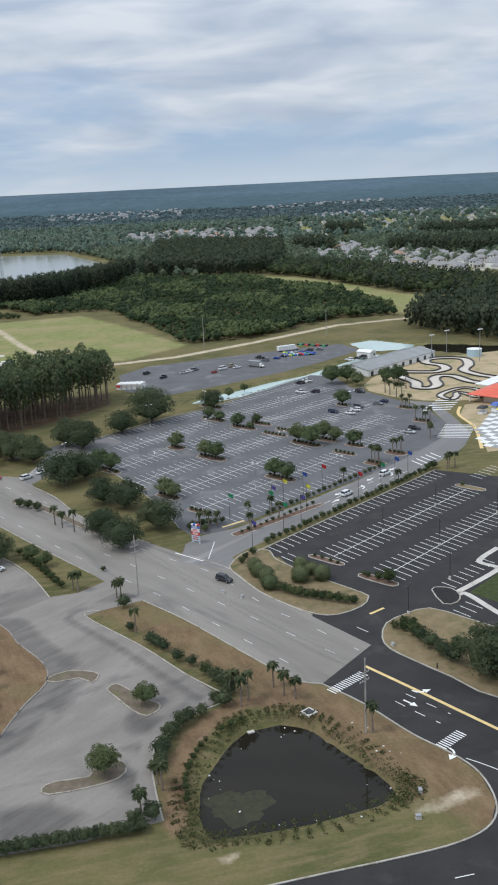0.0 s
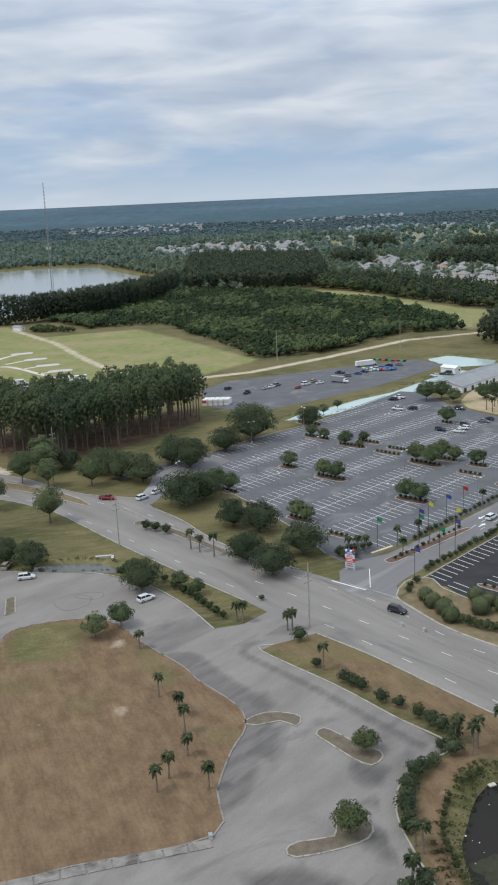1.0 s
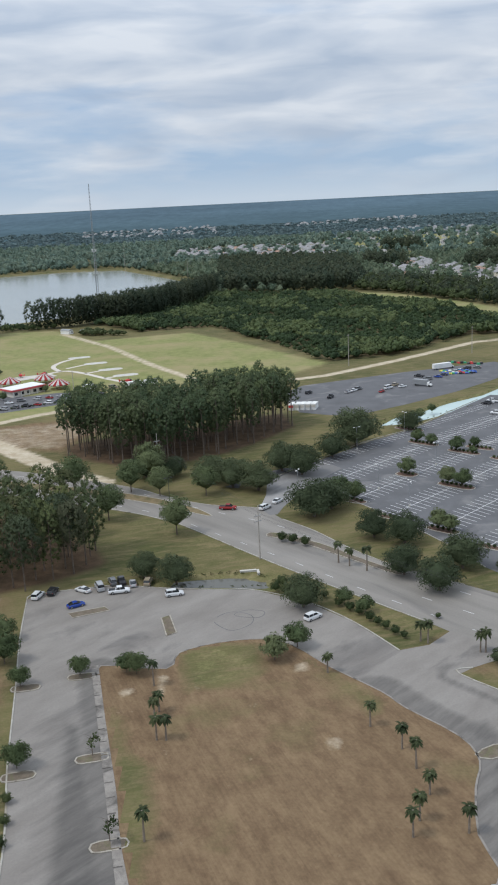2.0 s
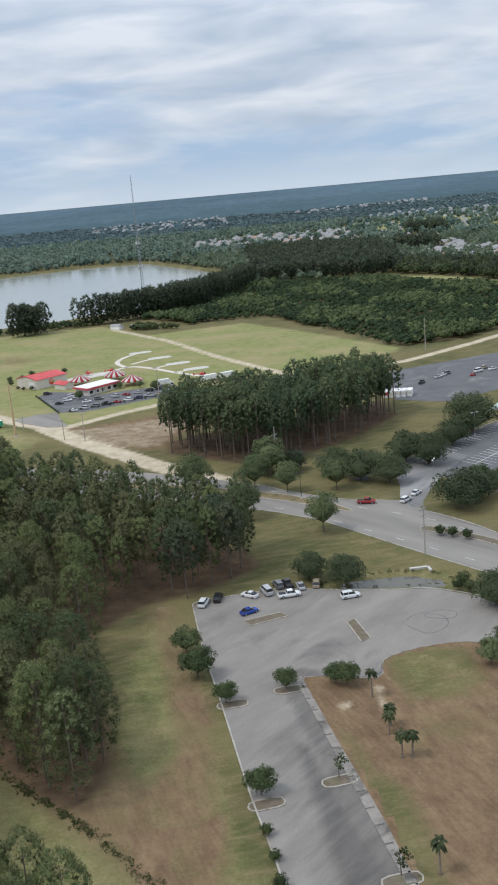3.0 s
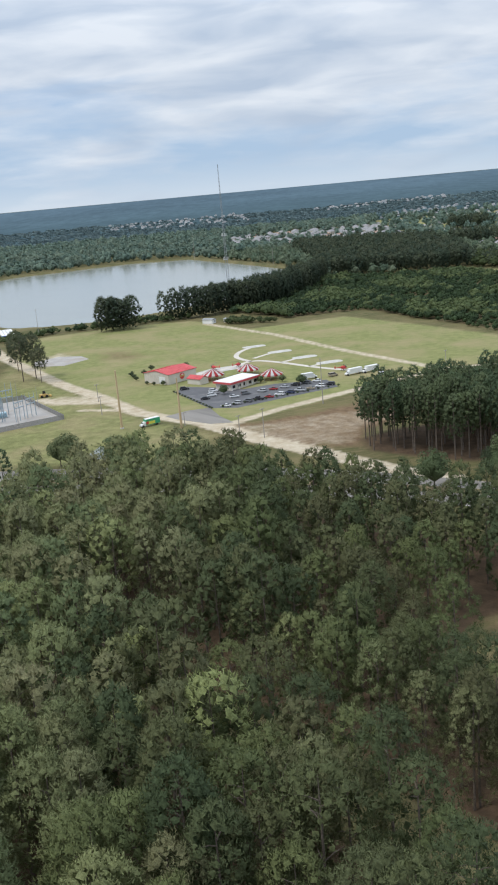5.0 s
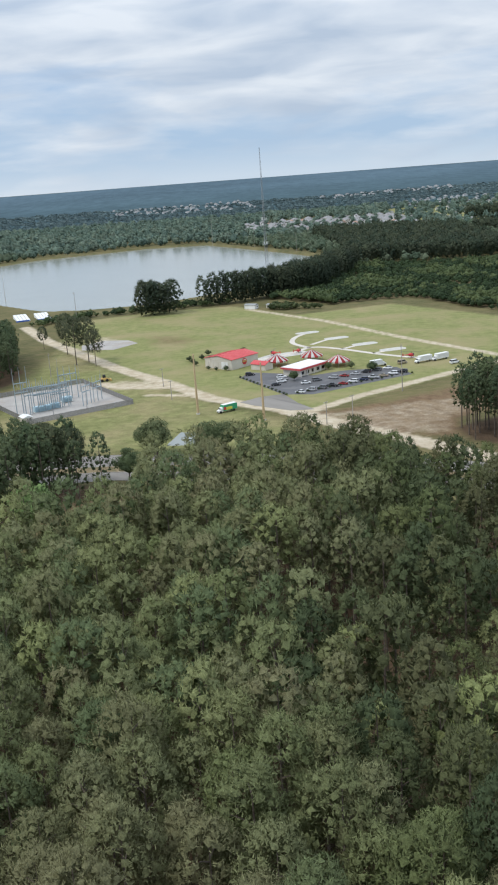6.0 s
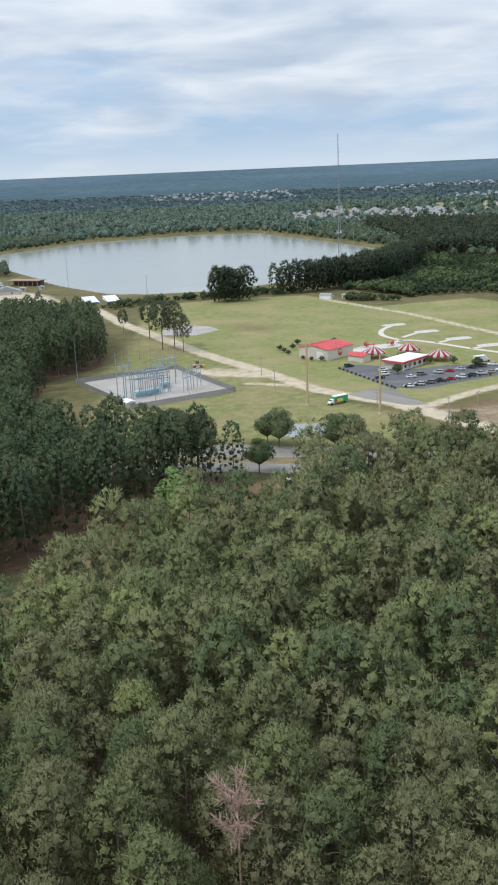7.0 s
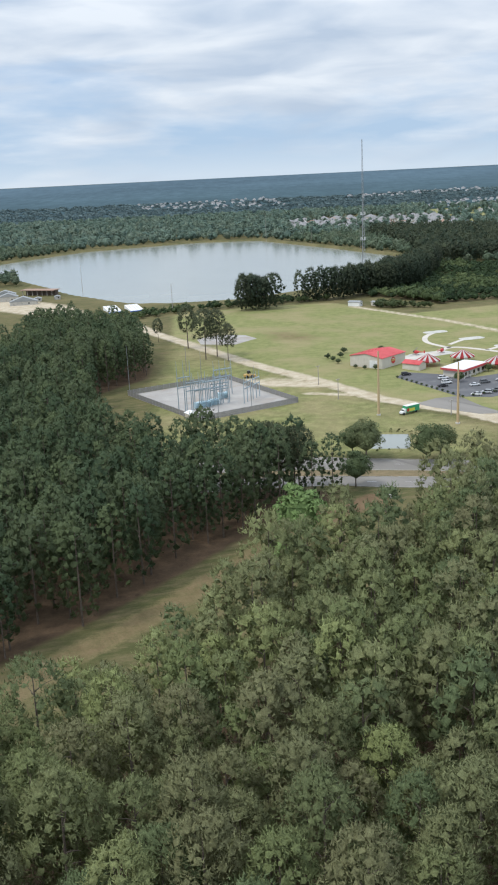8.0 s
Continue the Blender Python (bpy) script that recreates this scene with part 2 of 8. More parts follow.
M_PINE_GREEN = foliage("green_pine_needles", (0.070, 0.096, 0.044), (0.100, 0.120, 0.053), (0.126, 0.126, 0.060), (0.108, 0.136, 0.054), (0.150, 0.170, 0.067))
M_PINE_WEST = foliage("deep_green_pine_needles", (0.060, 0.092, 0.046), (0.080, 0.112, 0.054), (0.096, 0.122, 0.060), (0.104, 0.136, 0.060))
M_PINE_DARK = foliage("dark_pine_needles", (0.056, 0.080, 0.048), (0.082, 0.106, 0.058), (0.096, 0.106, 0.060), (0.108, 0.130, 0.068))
M_OAK = foliage("oak_leaves", (0.050, 0.070, 0.036), (0.070, 0.092, 0.046), (0.098, 0.120, 0.060))
M_YOUNG = foliage("young_tree_leaves", (0.088, 0.122, 0.056), (0.118, 0.150, 0.068), (0.155, 0.180, 0.086))
M_LOTLEAF = foliage("car_park_leaves", (0.066, 0.096, 0.042), (0.086, 0.116, 0.050), (0.112, 0.138, 0.060))
M_LIME = foliage("spring_leaves", (0.16, 0.24, 0.085), (0.21, 0.30, 0.11), (0.26, 0.34, 0.13))
M_PALM = foliage("palm_fronds", (0.045, 0.062, 0.028), (0.062, 0.078, 0.034), (0.085, 0.10, 0.045))
M_SHRUB = foliage("shrub_leaves", (0.040, 0.058, 0.022), (0.060, 0.082, 0.032), (0.095, 0.115, 0.048))
M_SAGE = foliage("pale_shrub_leaves", (0.10, 0.13, 0.06), (0.13, 0.155, 0.075), (0.16, 0.18, 0.09))
M_SCRUB = foliage("scrub_leaves", (0.034, 0.058, 0.026), (0.052, 0.082, 0.034), (0.072, 0.104, 0.042), (0.130, 0.162, 0.066), patch=5.0)
M_REED = foliage("bank_weeds", (0.045, 0.064, 0.022), (0.070, 0.090, 0.032), (0.105, 0.112, 0.046), (0.15, 0.135, 0.065))
# Lake woods: some distance haze is painted into the leaf tones.
M_LAKEWOOD_HAZED = foliage("hazed_woods_by_the_lake", (0.110, 0.158, 0.104), (0.132, 0.180, 0.114), (0.150, 0.190, 0.120), (0.172, 0.208, 0.132), patch=20.0)
# Pines of the far woods, with their shade painted into darker needle tones.
M_SHADED_WOOD = foliage("shaded_pine_needles", (0.040, 0.060, 0.038), (0.054, 0.074, 0.044), (0.064, 0.078, 0.046), (0.078, 0.096, 0.054), patch=4.0)
# More painted haze here: paler and bluer tones than round the lake.
M_FAR_HAZED = foliage("far_woods", (0.126, 0.188, 0.152), (0.146, 0.208, 0.160), (0.164, 0.222, 0.168), (0.190, 0.240, 0.176), patch=30.0)
M_DISTANT_HAZED = foliage("hazed_distant_woods", (0.124, 0.180, 0.184), (0.138, 0.194, 0.198), (0.152, 0.210, 0.212), patch=120.0)


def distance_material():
    """Wooded land far off: dark blue-green, with haze painted in as paler, bluer colour towards the skyline, and soft
    streaks of clearings.
    """
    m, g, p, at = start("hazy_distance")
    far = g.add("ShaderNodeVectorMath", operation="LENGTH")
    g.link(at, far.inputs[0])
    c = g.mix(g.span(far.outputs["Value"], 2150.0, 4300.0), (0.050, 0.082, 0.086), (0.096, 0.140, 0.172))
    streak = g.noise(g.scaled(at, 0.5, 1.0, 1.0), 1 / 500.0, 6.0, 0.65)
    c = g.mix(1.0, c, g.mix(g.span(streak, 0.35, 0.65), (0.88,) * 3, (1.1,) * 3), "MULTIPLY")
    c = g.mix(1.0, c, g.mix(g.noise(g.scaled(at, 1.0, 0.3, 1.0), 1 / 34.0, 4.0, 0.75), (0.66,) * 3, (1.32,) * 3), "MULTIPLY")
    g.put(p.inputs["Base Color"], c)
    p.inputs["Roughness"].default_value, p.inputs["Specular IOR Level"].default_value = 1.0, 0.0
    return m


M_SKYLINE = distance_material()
M_DEAD = plain("dead_twigs", (0.37, 0.25, 0.20), 0.9)
M_STEEL = plain("galvanised_steel", (0.36, 0.37, 0.38), 0.5, 0.6)
M_DARKPOLE = plain("dark_painted_steel", (0.045, 0.045, 0.05), 0.45, 0.3)
M_WOODPOLE = surface("weathered_pole_wood", (0.31, 0.28, 0.25), (0.42, 0.39, 0.35), 0.8, 0.15, 0.95)
M_TANPOLE = plain("tan_steel_pole", (0.50, 0.37, 0.22), 0.6)
M_CABLE = plain("black_cable", (0.05, 0.05, 0.05), 0.6)
M_GLASS = plain("dark_glass", (0.018, 0.021, 0.025), 0.08, 0.0, 0.6)
M_TYRE = plain("tyre_rubber", (0.018, 0.018, 0.018), 0.8)
M_RIM = plain("alloy_rim", (0.45, 0.45, 0.46), 0.35, 0.8)
M_LAMP = plain("clear_lamp", (0.75, 0.75, 0.72), 0.2)
M_TAIL = plain("red_lamp", (0.45, 0.02, 0.02), 0.3)
M_REDROOF = surface("red_metal_roof", (0.50, 0.075, 0.08), (0.60, 0.11, 0.11), 3.0, 0.4, 0.55, bump=0.05, grain=0.08)
M_ORANGE = surface("coral_roof", (0.62, 0.12, 0.075), (0.70, 0.16, 0.10), 4.0, 0.4, 0.6, bump=0.05, grain=0.08)
M_CREAM = surface("cream_wall", (0.55, 0.51, 0.44), (0.63, 0.59, 0.52), 3.0, 0.3, 0.8, grain=0.1)
M_WHITEWALL = surface("white_wall", (0.68, 0.68, 0.66), (0.78, 0.78, 0.76), 3.0, 0.3, 0.7, grain=0.08)
M_GREYROOF = surface("grey_metal_roof", (0.26, 0.27, 0.27), (0.33, 0.34, 0.34), 6.0, 0.5, 0.6, metal=0.0, grain=0.1)
M_SHINGLE = surface("grey_shingles", (0.21, 0.21, 0.215), (0.33, 0.32, 0.315), 2.0, 0.4, 0.95)
M_FARROOF = surface("pale_weathered_roofs", (0.17, 0.17, 0.175), (0.36, 0.345, 0.335), 25.0, 2.0, 0.95, bump=0)
M_SHINGLE_TAN = surface("tan_shingles", (0.30, 0.20, 0.15), (0.38, 0.26, 0.20), 2.0, 0.4, 0.95)
M_SIDING = surface("pale_siding", (0.58, 0.57, 0.55), (0.70, 0.69, 0.67), 3.0, 0.3, 0.85)
M_SUBSTEEL = plain("blue_grey_substation_steel", (0.36, 0.43, 0.47), 0.5, 0.3)
M_TRANSFORMER = plain("pale_blue_enamel", (0.42, 0.56, 0.62), 0.4)
M_FENCE = plain("fence_slats", (0.26, 0.25, 0.24), 0.8)
M_RED = plain("red_paint", (0.55, 0.05, 0.05), 0.5)
M_BLUE = plain("blue_paint", (0.06, 0.13, 0.42), 0.5)
M_GREEN = plain("green_paint", (0.05, 0.34, 0.17), 0.5)
M_LEMON = plain("yellow_paint", (0.70, 0.66, 0.10), 0.5)
M_PURPLE = plain("purple_paint", (0.14, 0.12, 0.36), 0.5)
M_BLACK = plain("black_paint", (0.02, 0.02, 0.022), 0.5)
M_GOLD = plain("gold_paint", (0.55, 0.36, 0.12), 0.5)
M_TENTRED = plain("red_canvas", (0.50, 0.055, 0.06), 0.8)
M_TENTWHITE = plain("white_canvas", (0.74, 0.72, 0.70), 0.8)
M_TRASH = plain("white_litter", (0.75, 0.75, 0.72), 0.7)
CAR_PAINT = {n: plain("car_paint_" + n, c, 0.25, 0.1, 0.6, 0.03) for n, c in dict(
    white=(0.72, 0.73, 0.73), black=(0.02, 0.02, 0.024), silver=(0.42, 0.43, 0.44), grey=(0.14, 0.145, 0.15), red=(0.30, 0.025, 0.025),
    blue=(0.02, 0.06, 0.30), navy=(0.02, 0.03, 0.07), tan=(0.33, 0.28, 0.20)).items()}

# ---- building blocks ----
COURSE = radians(47)
AX, AY = Vector((math.cos(COURSE), math.sin(COURSE))), Vector((-math.sin(COURSE), math.cos(COURSE)))


def site(u, v):
    """From the lots' own grid (along the entrance road, across it) to the world."""
    p = Vector((10, 250)) + AX * u + AY * v
    return (p.x, p.y)


def sites(*uv):
    return [site(*p) for p in uv]


def thing(name, label, category, at=(0, 0, 0), turn=0.0, group="", kind="", scale=1.0):
    ob = new(name)
    ob.empty_display_size = 0.5
    ob.matrix_basis = Matrix.LocRotScale(Vector((*at, 0) if len(at) == 2 else at), Euler((0, 0, turn)), Vector((scale,) * 3))
    return tagged(ob, label, category, group, kind)


def shape(name, bm, material):
    me = bpy.data.meshes.new(name)
    bm.to_mesh(me)
    bm.free()
    me.materials.append(material)
    return me


def part(name, bm, material, parent, label="", at=None):
    """Links a bmesh, or a finished mesh, as one mesh object under a thing or a part."""
    me = bm if isinstance(bm, bpy.types.Mesh) else shape(name, bm, material)
    ob = new(name, me)
    ob.parent = parent
    if at is not None:
        ob.matrix_basis = at
    return tagged(ob, label)


def alone(name, bm, material, label, category, group="", kind="", at=None):
    me = bm if isinstance(bm, bpy.types.Mesh) else shape(name, bm, material)
    ob = new(name, me)
    if at is not None:
        ob.matrix_basis = at
    return tagged(ob, label, category, group, kind)


def tri_mesh(name, tris, material, tint=None):
    """A mesh of loose triangles from an (n, 3, 3) array, or (n, 3, 6) with normals; tint: one value for each triangle."""
    n = len(tris)
    me = bpy.data.meshes.new(name)
    me.vertices.add(3 * n), me.loops.add(3 * n), me.polygons.add(n)
    me.vertices.foreach_set("co", np.ascontiguousarray(tris[..., :3], dtype=np.float32).ravel())
    me.loops.foreach_set("vertex_index", np.arange(3 * n, dtype=np.int32))
    me.polygons.foreach_set("loop_start", np.arange(0, 3 * n, 3, dtype=np.int32))
    if tint is not None:
        a = me.attributes.new("tint", "FLOAT", "POINT")
        a.data.foreach_set("value", np.repeat(np.asarray(tint, dtype=np.float32), 3))
    me.update(calc_edges=True)
    if tris.shape[2] == 6:
        a = me.attributes.new("custom_normal", "FLOAT_VECTOR", "POINT")
        a.data.foreach_set("vector", np.ascontiguousarray(tris[..., 3:], dtype=np.float32).ravel())
    me.materials.append(material)
    return me


def box(bm, c, s, turn=0.0, taper=1.0):
    """A box of size s that stands on c; taper narrows its top."""
    m = Matrix.Translation(c) @ Matrix.Rotation(turn, 4, "Z")
    x, y, z = s[0] / 2, s[1] / 2, s[2]
    v = [bm.verts.new(m @ Vector((a * x * k, b * y * k, h))) for h, k in ((0, 1), (z, taper)) for a, b in ((-1, -1), (1, -1), (1, 1), (-1, 1))]
    for f in ((3, 2, 1, 0), (4, 5, 6, 7), (0, 1, 5, 4), (1, 2, 6, 5), (2, 3, 7, 6), (3, 0, 4, 7)):
        bm.faces.new([v[i] for i in f])
    return bm


def tube(bm, path, radii, sides=6):
    """A tapered round bar along a path."""
    rings = []
    for i, p in enumerate(path):
        p = Vector(p)
        d = (Vector(path[min(i + 1, len(path) - 1)]) - Vector(path[max(i - 1, 0)])).normalized()
        a = d.orthogonal().normalized()
        b = d.cross(a)
        rings.append([bm.verts.new(p + (a * math.cos(k * math.tau / sides) + b * math.sin(k * math.tau / sides)) * radii[i]) for k in range(sides)])
    for r, q in zip(rings, rings[1:]):
        for k in range(sides):
            bm.faces.new((r[k], r[(k + 1) % sides], q[(k + 1) % sides], q[k]))
    bm.faces.new(rings[0][::-1]), bm.faces.new(rings[-1])
    return bm


def smooth(pts, steps=4, closed=False):
    """A soft line through the given points."""
    p = [Vector(q) for q in pts]
    n, out = len(p), []
    for i in range(n if closed else n - 1):
        a, b, c, d = (p[(i + k) % n] if closed else p[max(0, min(n - 1, i + k))] for k in (-1, 0, 1, 2))
        for s in range(steps):
            t = s / steps
            out.append(0.5 * (2 * b + (c - a) * t + (2 * a - 5 * b + 4 * c - d) * t * t + (3 * b - a - 3 * c + d) * t ** 3))
    if not closed:
        out.append(p[-1])
    return [(q.x, q.y) for q in out]


def slab(bm, pts, top, bottom=-0.3):
    """A flat plate with the outline pts."""
    if sum(a[0] * b[1] - b[0] * a[1] for a, b in zip(pts, pts[1:] + pts[:1])) < 0:
        pts = pts[::-1]
    t = [bm.verts.new((x, y, top)) for x, y in pts]
    b = [bm.verts.new((x, y, bottom)) for x, y in pts]
    bm.faces.new(t)
    for i in range(len(pts)):
        j = (i + 1) % len(pts)
        bm.faces.new((t[j], t[i], b[i], b[j]))
    return bm


def offset_line(pts, d, closed=False):
    out, n = [], len(pts)
    for i in range(n):
        a = Vector(pts[(i - 1) % n] if closed or i else pts[0])
        b = Vector(pts[(i + 1) % n] if closed or i < n - 1 else pts[-1])
        t = (b - a).normalized()
        out.append((pts[i][0] - t.y * d, pts[i][1] + t.x * d))
    return out


def ribbon(bm, pts, width, top, bottom=-0.05, closed=False):
    """A band of even width along a line, such as a kerb or a painted line."""
    l, r = offset_line(pts, width / 2, closed), offset_line(pts, -width / 2, closed)
    rows = [[bm.verts.new((*p, z)) for p, z in ((a, bottom), (a, top), (b, top), (b, bottom))] for a, b in zip(l, r)]
    for i in range(len(rows) if closed else len(rows) - 1):
        a, b = rows[i], rows[(i + 1) % len(rows)]
        for k in range(3):
            bm.faces.new((a[k], a[k + 1], b[k + 1], b[k]))
    if not closed:
        bm.faces.new(rows[0][::-1]), bm.faces.new(rows[-1])
    return bm


def kerb(pts, label="pale concrete kerb along the road edge", closed=False, width=0.3, height=0.16, soft=4):
    line = smooth(pts, soft, closed) if soft > 1 else pts
    return alone("kerb", ribbon(bmesh.new(), line, width, height, -0.1, closed), M_KERB, label, "kerb", kind="structure")


def island(pts, fill, label, soft=4, group="planted islands"):
    """A raised bed with a concrete kerb round it."""
    line = smooth(pts, soft, True) if soft > 1 else pts
    ob = thing("traffic_island", label, "traffic island", group=group)
    part("bed", slab(bmesh.new(), line, 0.13), fill, ob)
    part("kerb", ribbon(bmesh.new(), line, 0.32, 0.17, -0.1, True), M_OLDKERB if fill is M_SOIL else M_KERB, ob, "pale concrete kerb")
    return ob


def bean(c, length, width, turn):
    """An oval outline."""
    ca, sa, pts = math.cos(turn), math.sin(turn), []
    for k in range(10):
        a = math.tau * k / 10
        x, y = math.copysign(abs(math.cos(a)) ** 0.6, math.cos(a)) * length / 2, math.copysign(abs(math.sin(a)) ** 0.6, math.sin(a)) * width / 2
        pts.append((c[0] + x * ca - y * sa, c[1] + x * sa + y * ca))
    return pts


def gap_to_polygon(X, Y, pts):
    """Signed distance of points to a polygon, inside negative."""
    d, inside = np.full(X.shape, 1e9), np.zeros(X.shape, bool)
    for (x0, y0), (x1, y1) in zip(pts, pts[1:] + pts[:1]):
        dx, dy = x1 - x0, y1 - y0
        t = np.clip(((X - x0) * dx + (Y - y0) * dy) / (dx * dx + dy * dy + 1e-9), 0, 1)
        d = np.minimum(d, np.hypot(X - x0 - t * dx, Y - y0 - t * dy))
        if y0 != y1:
            inside ^= ((y0 > Y) != (y1 > Y)) & (X < dx * (Y - y0) / dy + x0)
    return np.where(inside, -d, d)


def gap_to_line(X, Y, pts):
    d = np.full(X.shape, 1e9)
    for (x0, y0), (x1, y1) in zip(pts, pts[1:]):
        dx, dy = x1 - x0, y1 - y0
        t = np.clip(((X - x0) * dx + (Y - y0) * dy) / (dx * dx + dy * dy + 1e-9), 0, 1)
        d = np.minimum(d, np.hypot(X - x0 - t * dx, Y - y0 - t * dy))
    return d


def rise(x, y):
    """Far off the land swells gently up to the skyline."""
    r = np.hypot(x, y)
    return 74.0 * np.clip((r - 2300) / 2600, 0, 1.0) ** 2


def zone(x, y, pts):
    return bool(gap_to_polygon(np.array([x]), np.array([y]), pts)[0] < 0)


# ---- plan: waters, woods, fields, tracks ----
LAKE = [(-640, 1260), (-591, 1343), (-511, 1485), (-355, 1563), (-268, 1543), (-178, 1327), (-122, 1170), (-126, 1045), (-212, 950), (-300, 878), (-358, 876), (-387, 885), (-443, 962), (-525, 1112)]
POND = [(-4, 135), (-4, 144), (0.8, 156), (4, 160.6), (11.5, 162.9), (16.7, 160.5), (23, 151.5), (28.8, 143.3), (30.1, 139), (26.8, 136.2), (15.4, 132.3), (5.5, 130.3), (-1.6, 129.5)]
DITCH_POND = [(-101, 270), (-92, 272.5), (-81, 273), (-73, 269.5), (-69.5, 262.5), (-74, 264.5), (-86, 265.5), (-98, 267.5)]
CANAL = [(-20, 437), (-10, 453), (4, 463), (19, 478), (38, 492), (62, 522), (80, 545), (88, 540), (70, 515), (48, 489), (30, 470), (17, 459.5), (-3, 441.5)]
MARSH = [(-256, 454), (-243, 451.5), (-245, 432.5), (-261, 435)]
BASIN = [(72, 583), (87, 592), (109, 568), (103, 553), (85, 551), (76, 566)]
BACK_POND = [(112, 570), (132, 564), (172, 540), (166, 520), (142, 524), (118, 542)]
F_MAIN = [(-117, 284), (-121, 297), (-136, 314), (-157, 330), (-181, 345), (-217, 356), (-245, 350), (-257, 338), (-258, 318), (-272, 305), (-290, 301), (-303, 282), (-312, 268), (-326, 248), (-341, 229), (-372, 205), (-372, 150), (-340, 140), (-168, 140), (-156, 178), (-148, 184), (-146, 196), (-148, 210), (-155, 228), (-158, 250), (-148, 264), (-131, 273)]
F_WEST = [(-372, 266), (-349, 296), (-335, 310), (-320, 331), (-307, 350), (-292, 374), (-280, 374), (-277, 388), (-300, 394), (-318, 400), (-342, 412), (-356, 436), (-366, 490), (-370, 545), (-350, 575), (-350, 610), (-372, 670), (-408, 690), (-520, 690), (-560, 300)]
STAND = [(-150, 409), (-137, 398), (-121, 386), (-107, 384), (-100, 392), (-85, 402), (-70, 420), (-56, 442), (-60, 470), (-80, 462), (-104, 446), (-135, 438), (-152, 428)]
SCRUB = [(-160, 787), (-104, 797), (-60, 690), (-28, 606), (15, 619), (76, 689), (118, 690), (118, 765), (86, 879), (52, 930), (14, 1005), (-99, 1057), (-150, 930), (-205, 850)]
MEADOW = [(17, 1034), (72, 990), (115, 893), (143, 815), (163, 797), (131, 712), (121, 690), (120, 765), (88, 879), (54, 930), (16, 1003)]
FIELD = [(-345, 700), (-349, 800), (-291, 821), (-233, 822), (-190, 750), (-120, 772), (-79, 702), (-28, 603), (-60, 560), (-97, 545), (-146, 512), (-205, 468), (-232, 490), (-280, 571), (-320, 645)]
DIRT = [(-385, 790), (-356, 716), (-320, 645), (-296, 597), (-280, 571), (-266, 548), (-245, 508), (-227, 489), (-210, 473), (-202, 471), (-180, 491), (-145, 516), (-97, 549), (-66, 548), (-32, 562), (11, 598), (72, 656), (128, 676)]
FIELD_PATH = [(-97, 552), (-135, 626), (-173, 714), (-222, 798)]
SIDE_ROAD = [(-212, 474), (-190, 440), (-168, 412), (-148, 386), (-130, 368)]
WOOD_PATH = [(-372, 250), (-354, 272), (-343, 289), (-331, 302), (-316, 322), (-303, 339), (-293, 352), (-284, 368)]
WOOD_GAP = [(-132, 160), (-147, 178), (-160, 191), (-171, 203), (-184, 220), (-204, 244), (-226, 268), (-246, 292)]
ESTATE_A = [(94, 1301), (153, 1478), (185, 1300), (267, 1162), (360, 1040), (236, 956), (188, 997), (144, 1121), (109, 1162)]
ESTATE_B = [(-213, 1754), (-210, 1940), (-101, 2100), (70, 2000), (75, 1560), (-28, 1560), (-104, 1590), (-177, 1693)]
ESTATE_C = [(29, 1855), (167, 2459), (279, 2743), (700, 2500), (680, 1850), (458, 1714), (314, 1673), (212, 1603), (139, 1372), (101, 1743)]
GAP_STRIP = [(-130, 160), (-147, 178), (-160, 191), (-171, 203), (-184, 220), (-204, 243), (-226, 266), (-229, 263), (-210, 232), (-191, 204), (-181, 191), (-177, 180), (-174, 166), (-172, 138), (-130, 138)]
BROWN_FIELD = [(-109.6, 223), (-95, 220.3), (-92.7, 227.6), (-83.8, 231.9), (-73.8, 232.6), (-67, 228.5), (-60, 218), (-50.3, 206), (-46.7, 199.5), (-38.4, 188.3), (-36.7, 180), (-39.3, 172), (-41.6, 160), (-41.9, 148), (-63.7, 142), (-88, 136), (-97, 158), (-100, 174), (-104, 192.6), (-107.9, 211)]
WEST_VERGE = [(-147, 266), (-136, 267), (-132, 240), (-122, 184), (-114, 150), (-108, 110), (-185, 110), (-182, 160), (-177, 176), (-172, 198), (-148, 194), (-150, 226)]

GREEN_PATCHES = [[(-105, 204), (-102, 200), (-100, 188), (-95.5, 183), (-93, 169), (-94, 150), (-98, 150), (-100.5, 174)], [(-93, 229), (-82, 232), (-75, 230), (-74, 216), (-79, 211), (-90, 210)], [(-64, 221), (-51, 202), (-53, 197), (-58, 210)], [(-126, 186), (-125, 194), (-122, 182), (-117, 150), (-122, 150)], [(-154, 252), (-144, 255), (-135, 199), (-140, 191), (-145, 207)], [(-14, 128), (0, 127), (16, 130), (30, 134), (37, 129), (26, 122.5), (8, 118), (-24, 110), (-40, 112)]]
BARE_PATCHES = [[(-105, 211), (-102, 213), (-100, 211), (-103, 208)], [(-97, 218), (-94, 217), (-94, 208), (-96.5, 208)], [(-64, 190), (-60, 190), (-60, 185), (-63, 185)], [(-67, 220), (-64, 222), (-64, 216), (-69, 215)], [(-94, 188), (-91.5, 188), (-91.7, 185)], [(-30, 222), (-26, 219), (-34, 214)]]
BROWN_PATCHES = [[(-139, 221), (-130, 220), (-127, 203), (-133, 208)], [(-131, 184), (-125, 180), (-124, 168), (-130, 170)], [(-141, 178), (-134, 179), (-129, 150), (-138, 150)]]


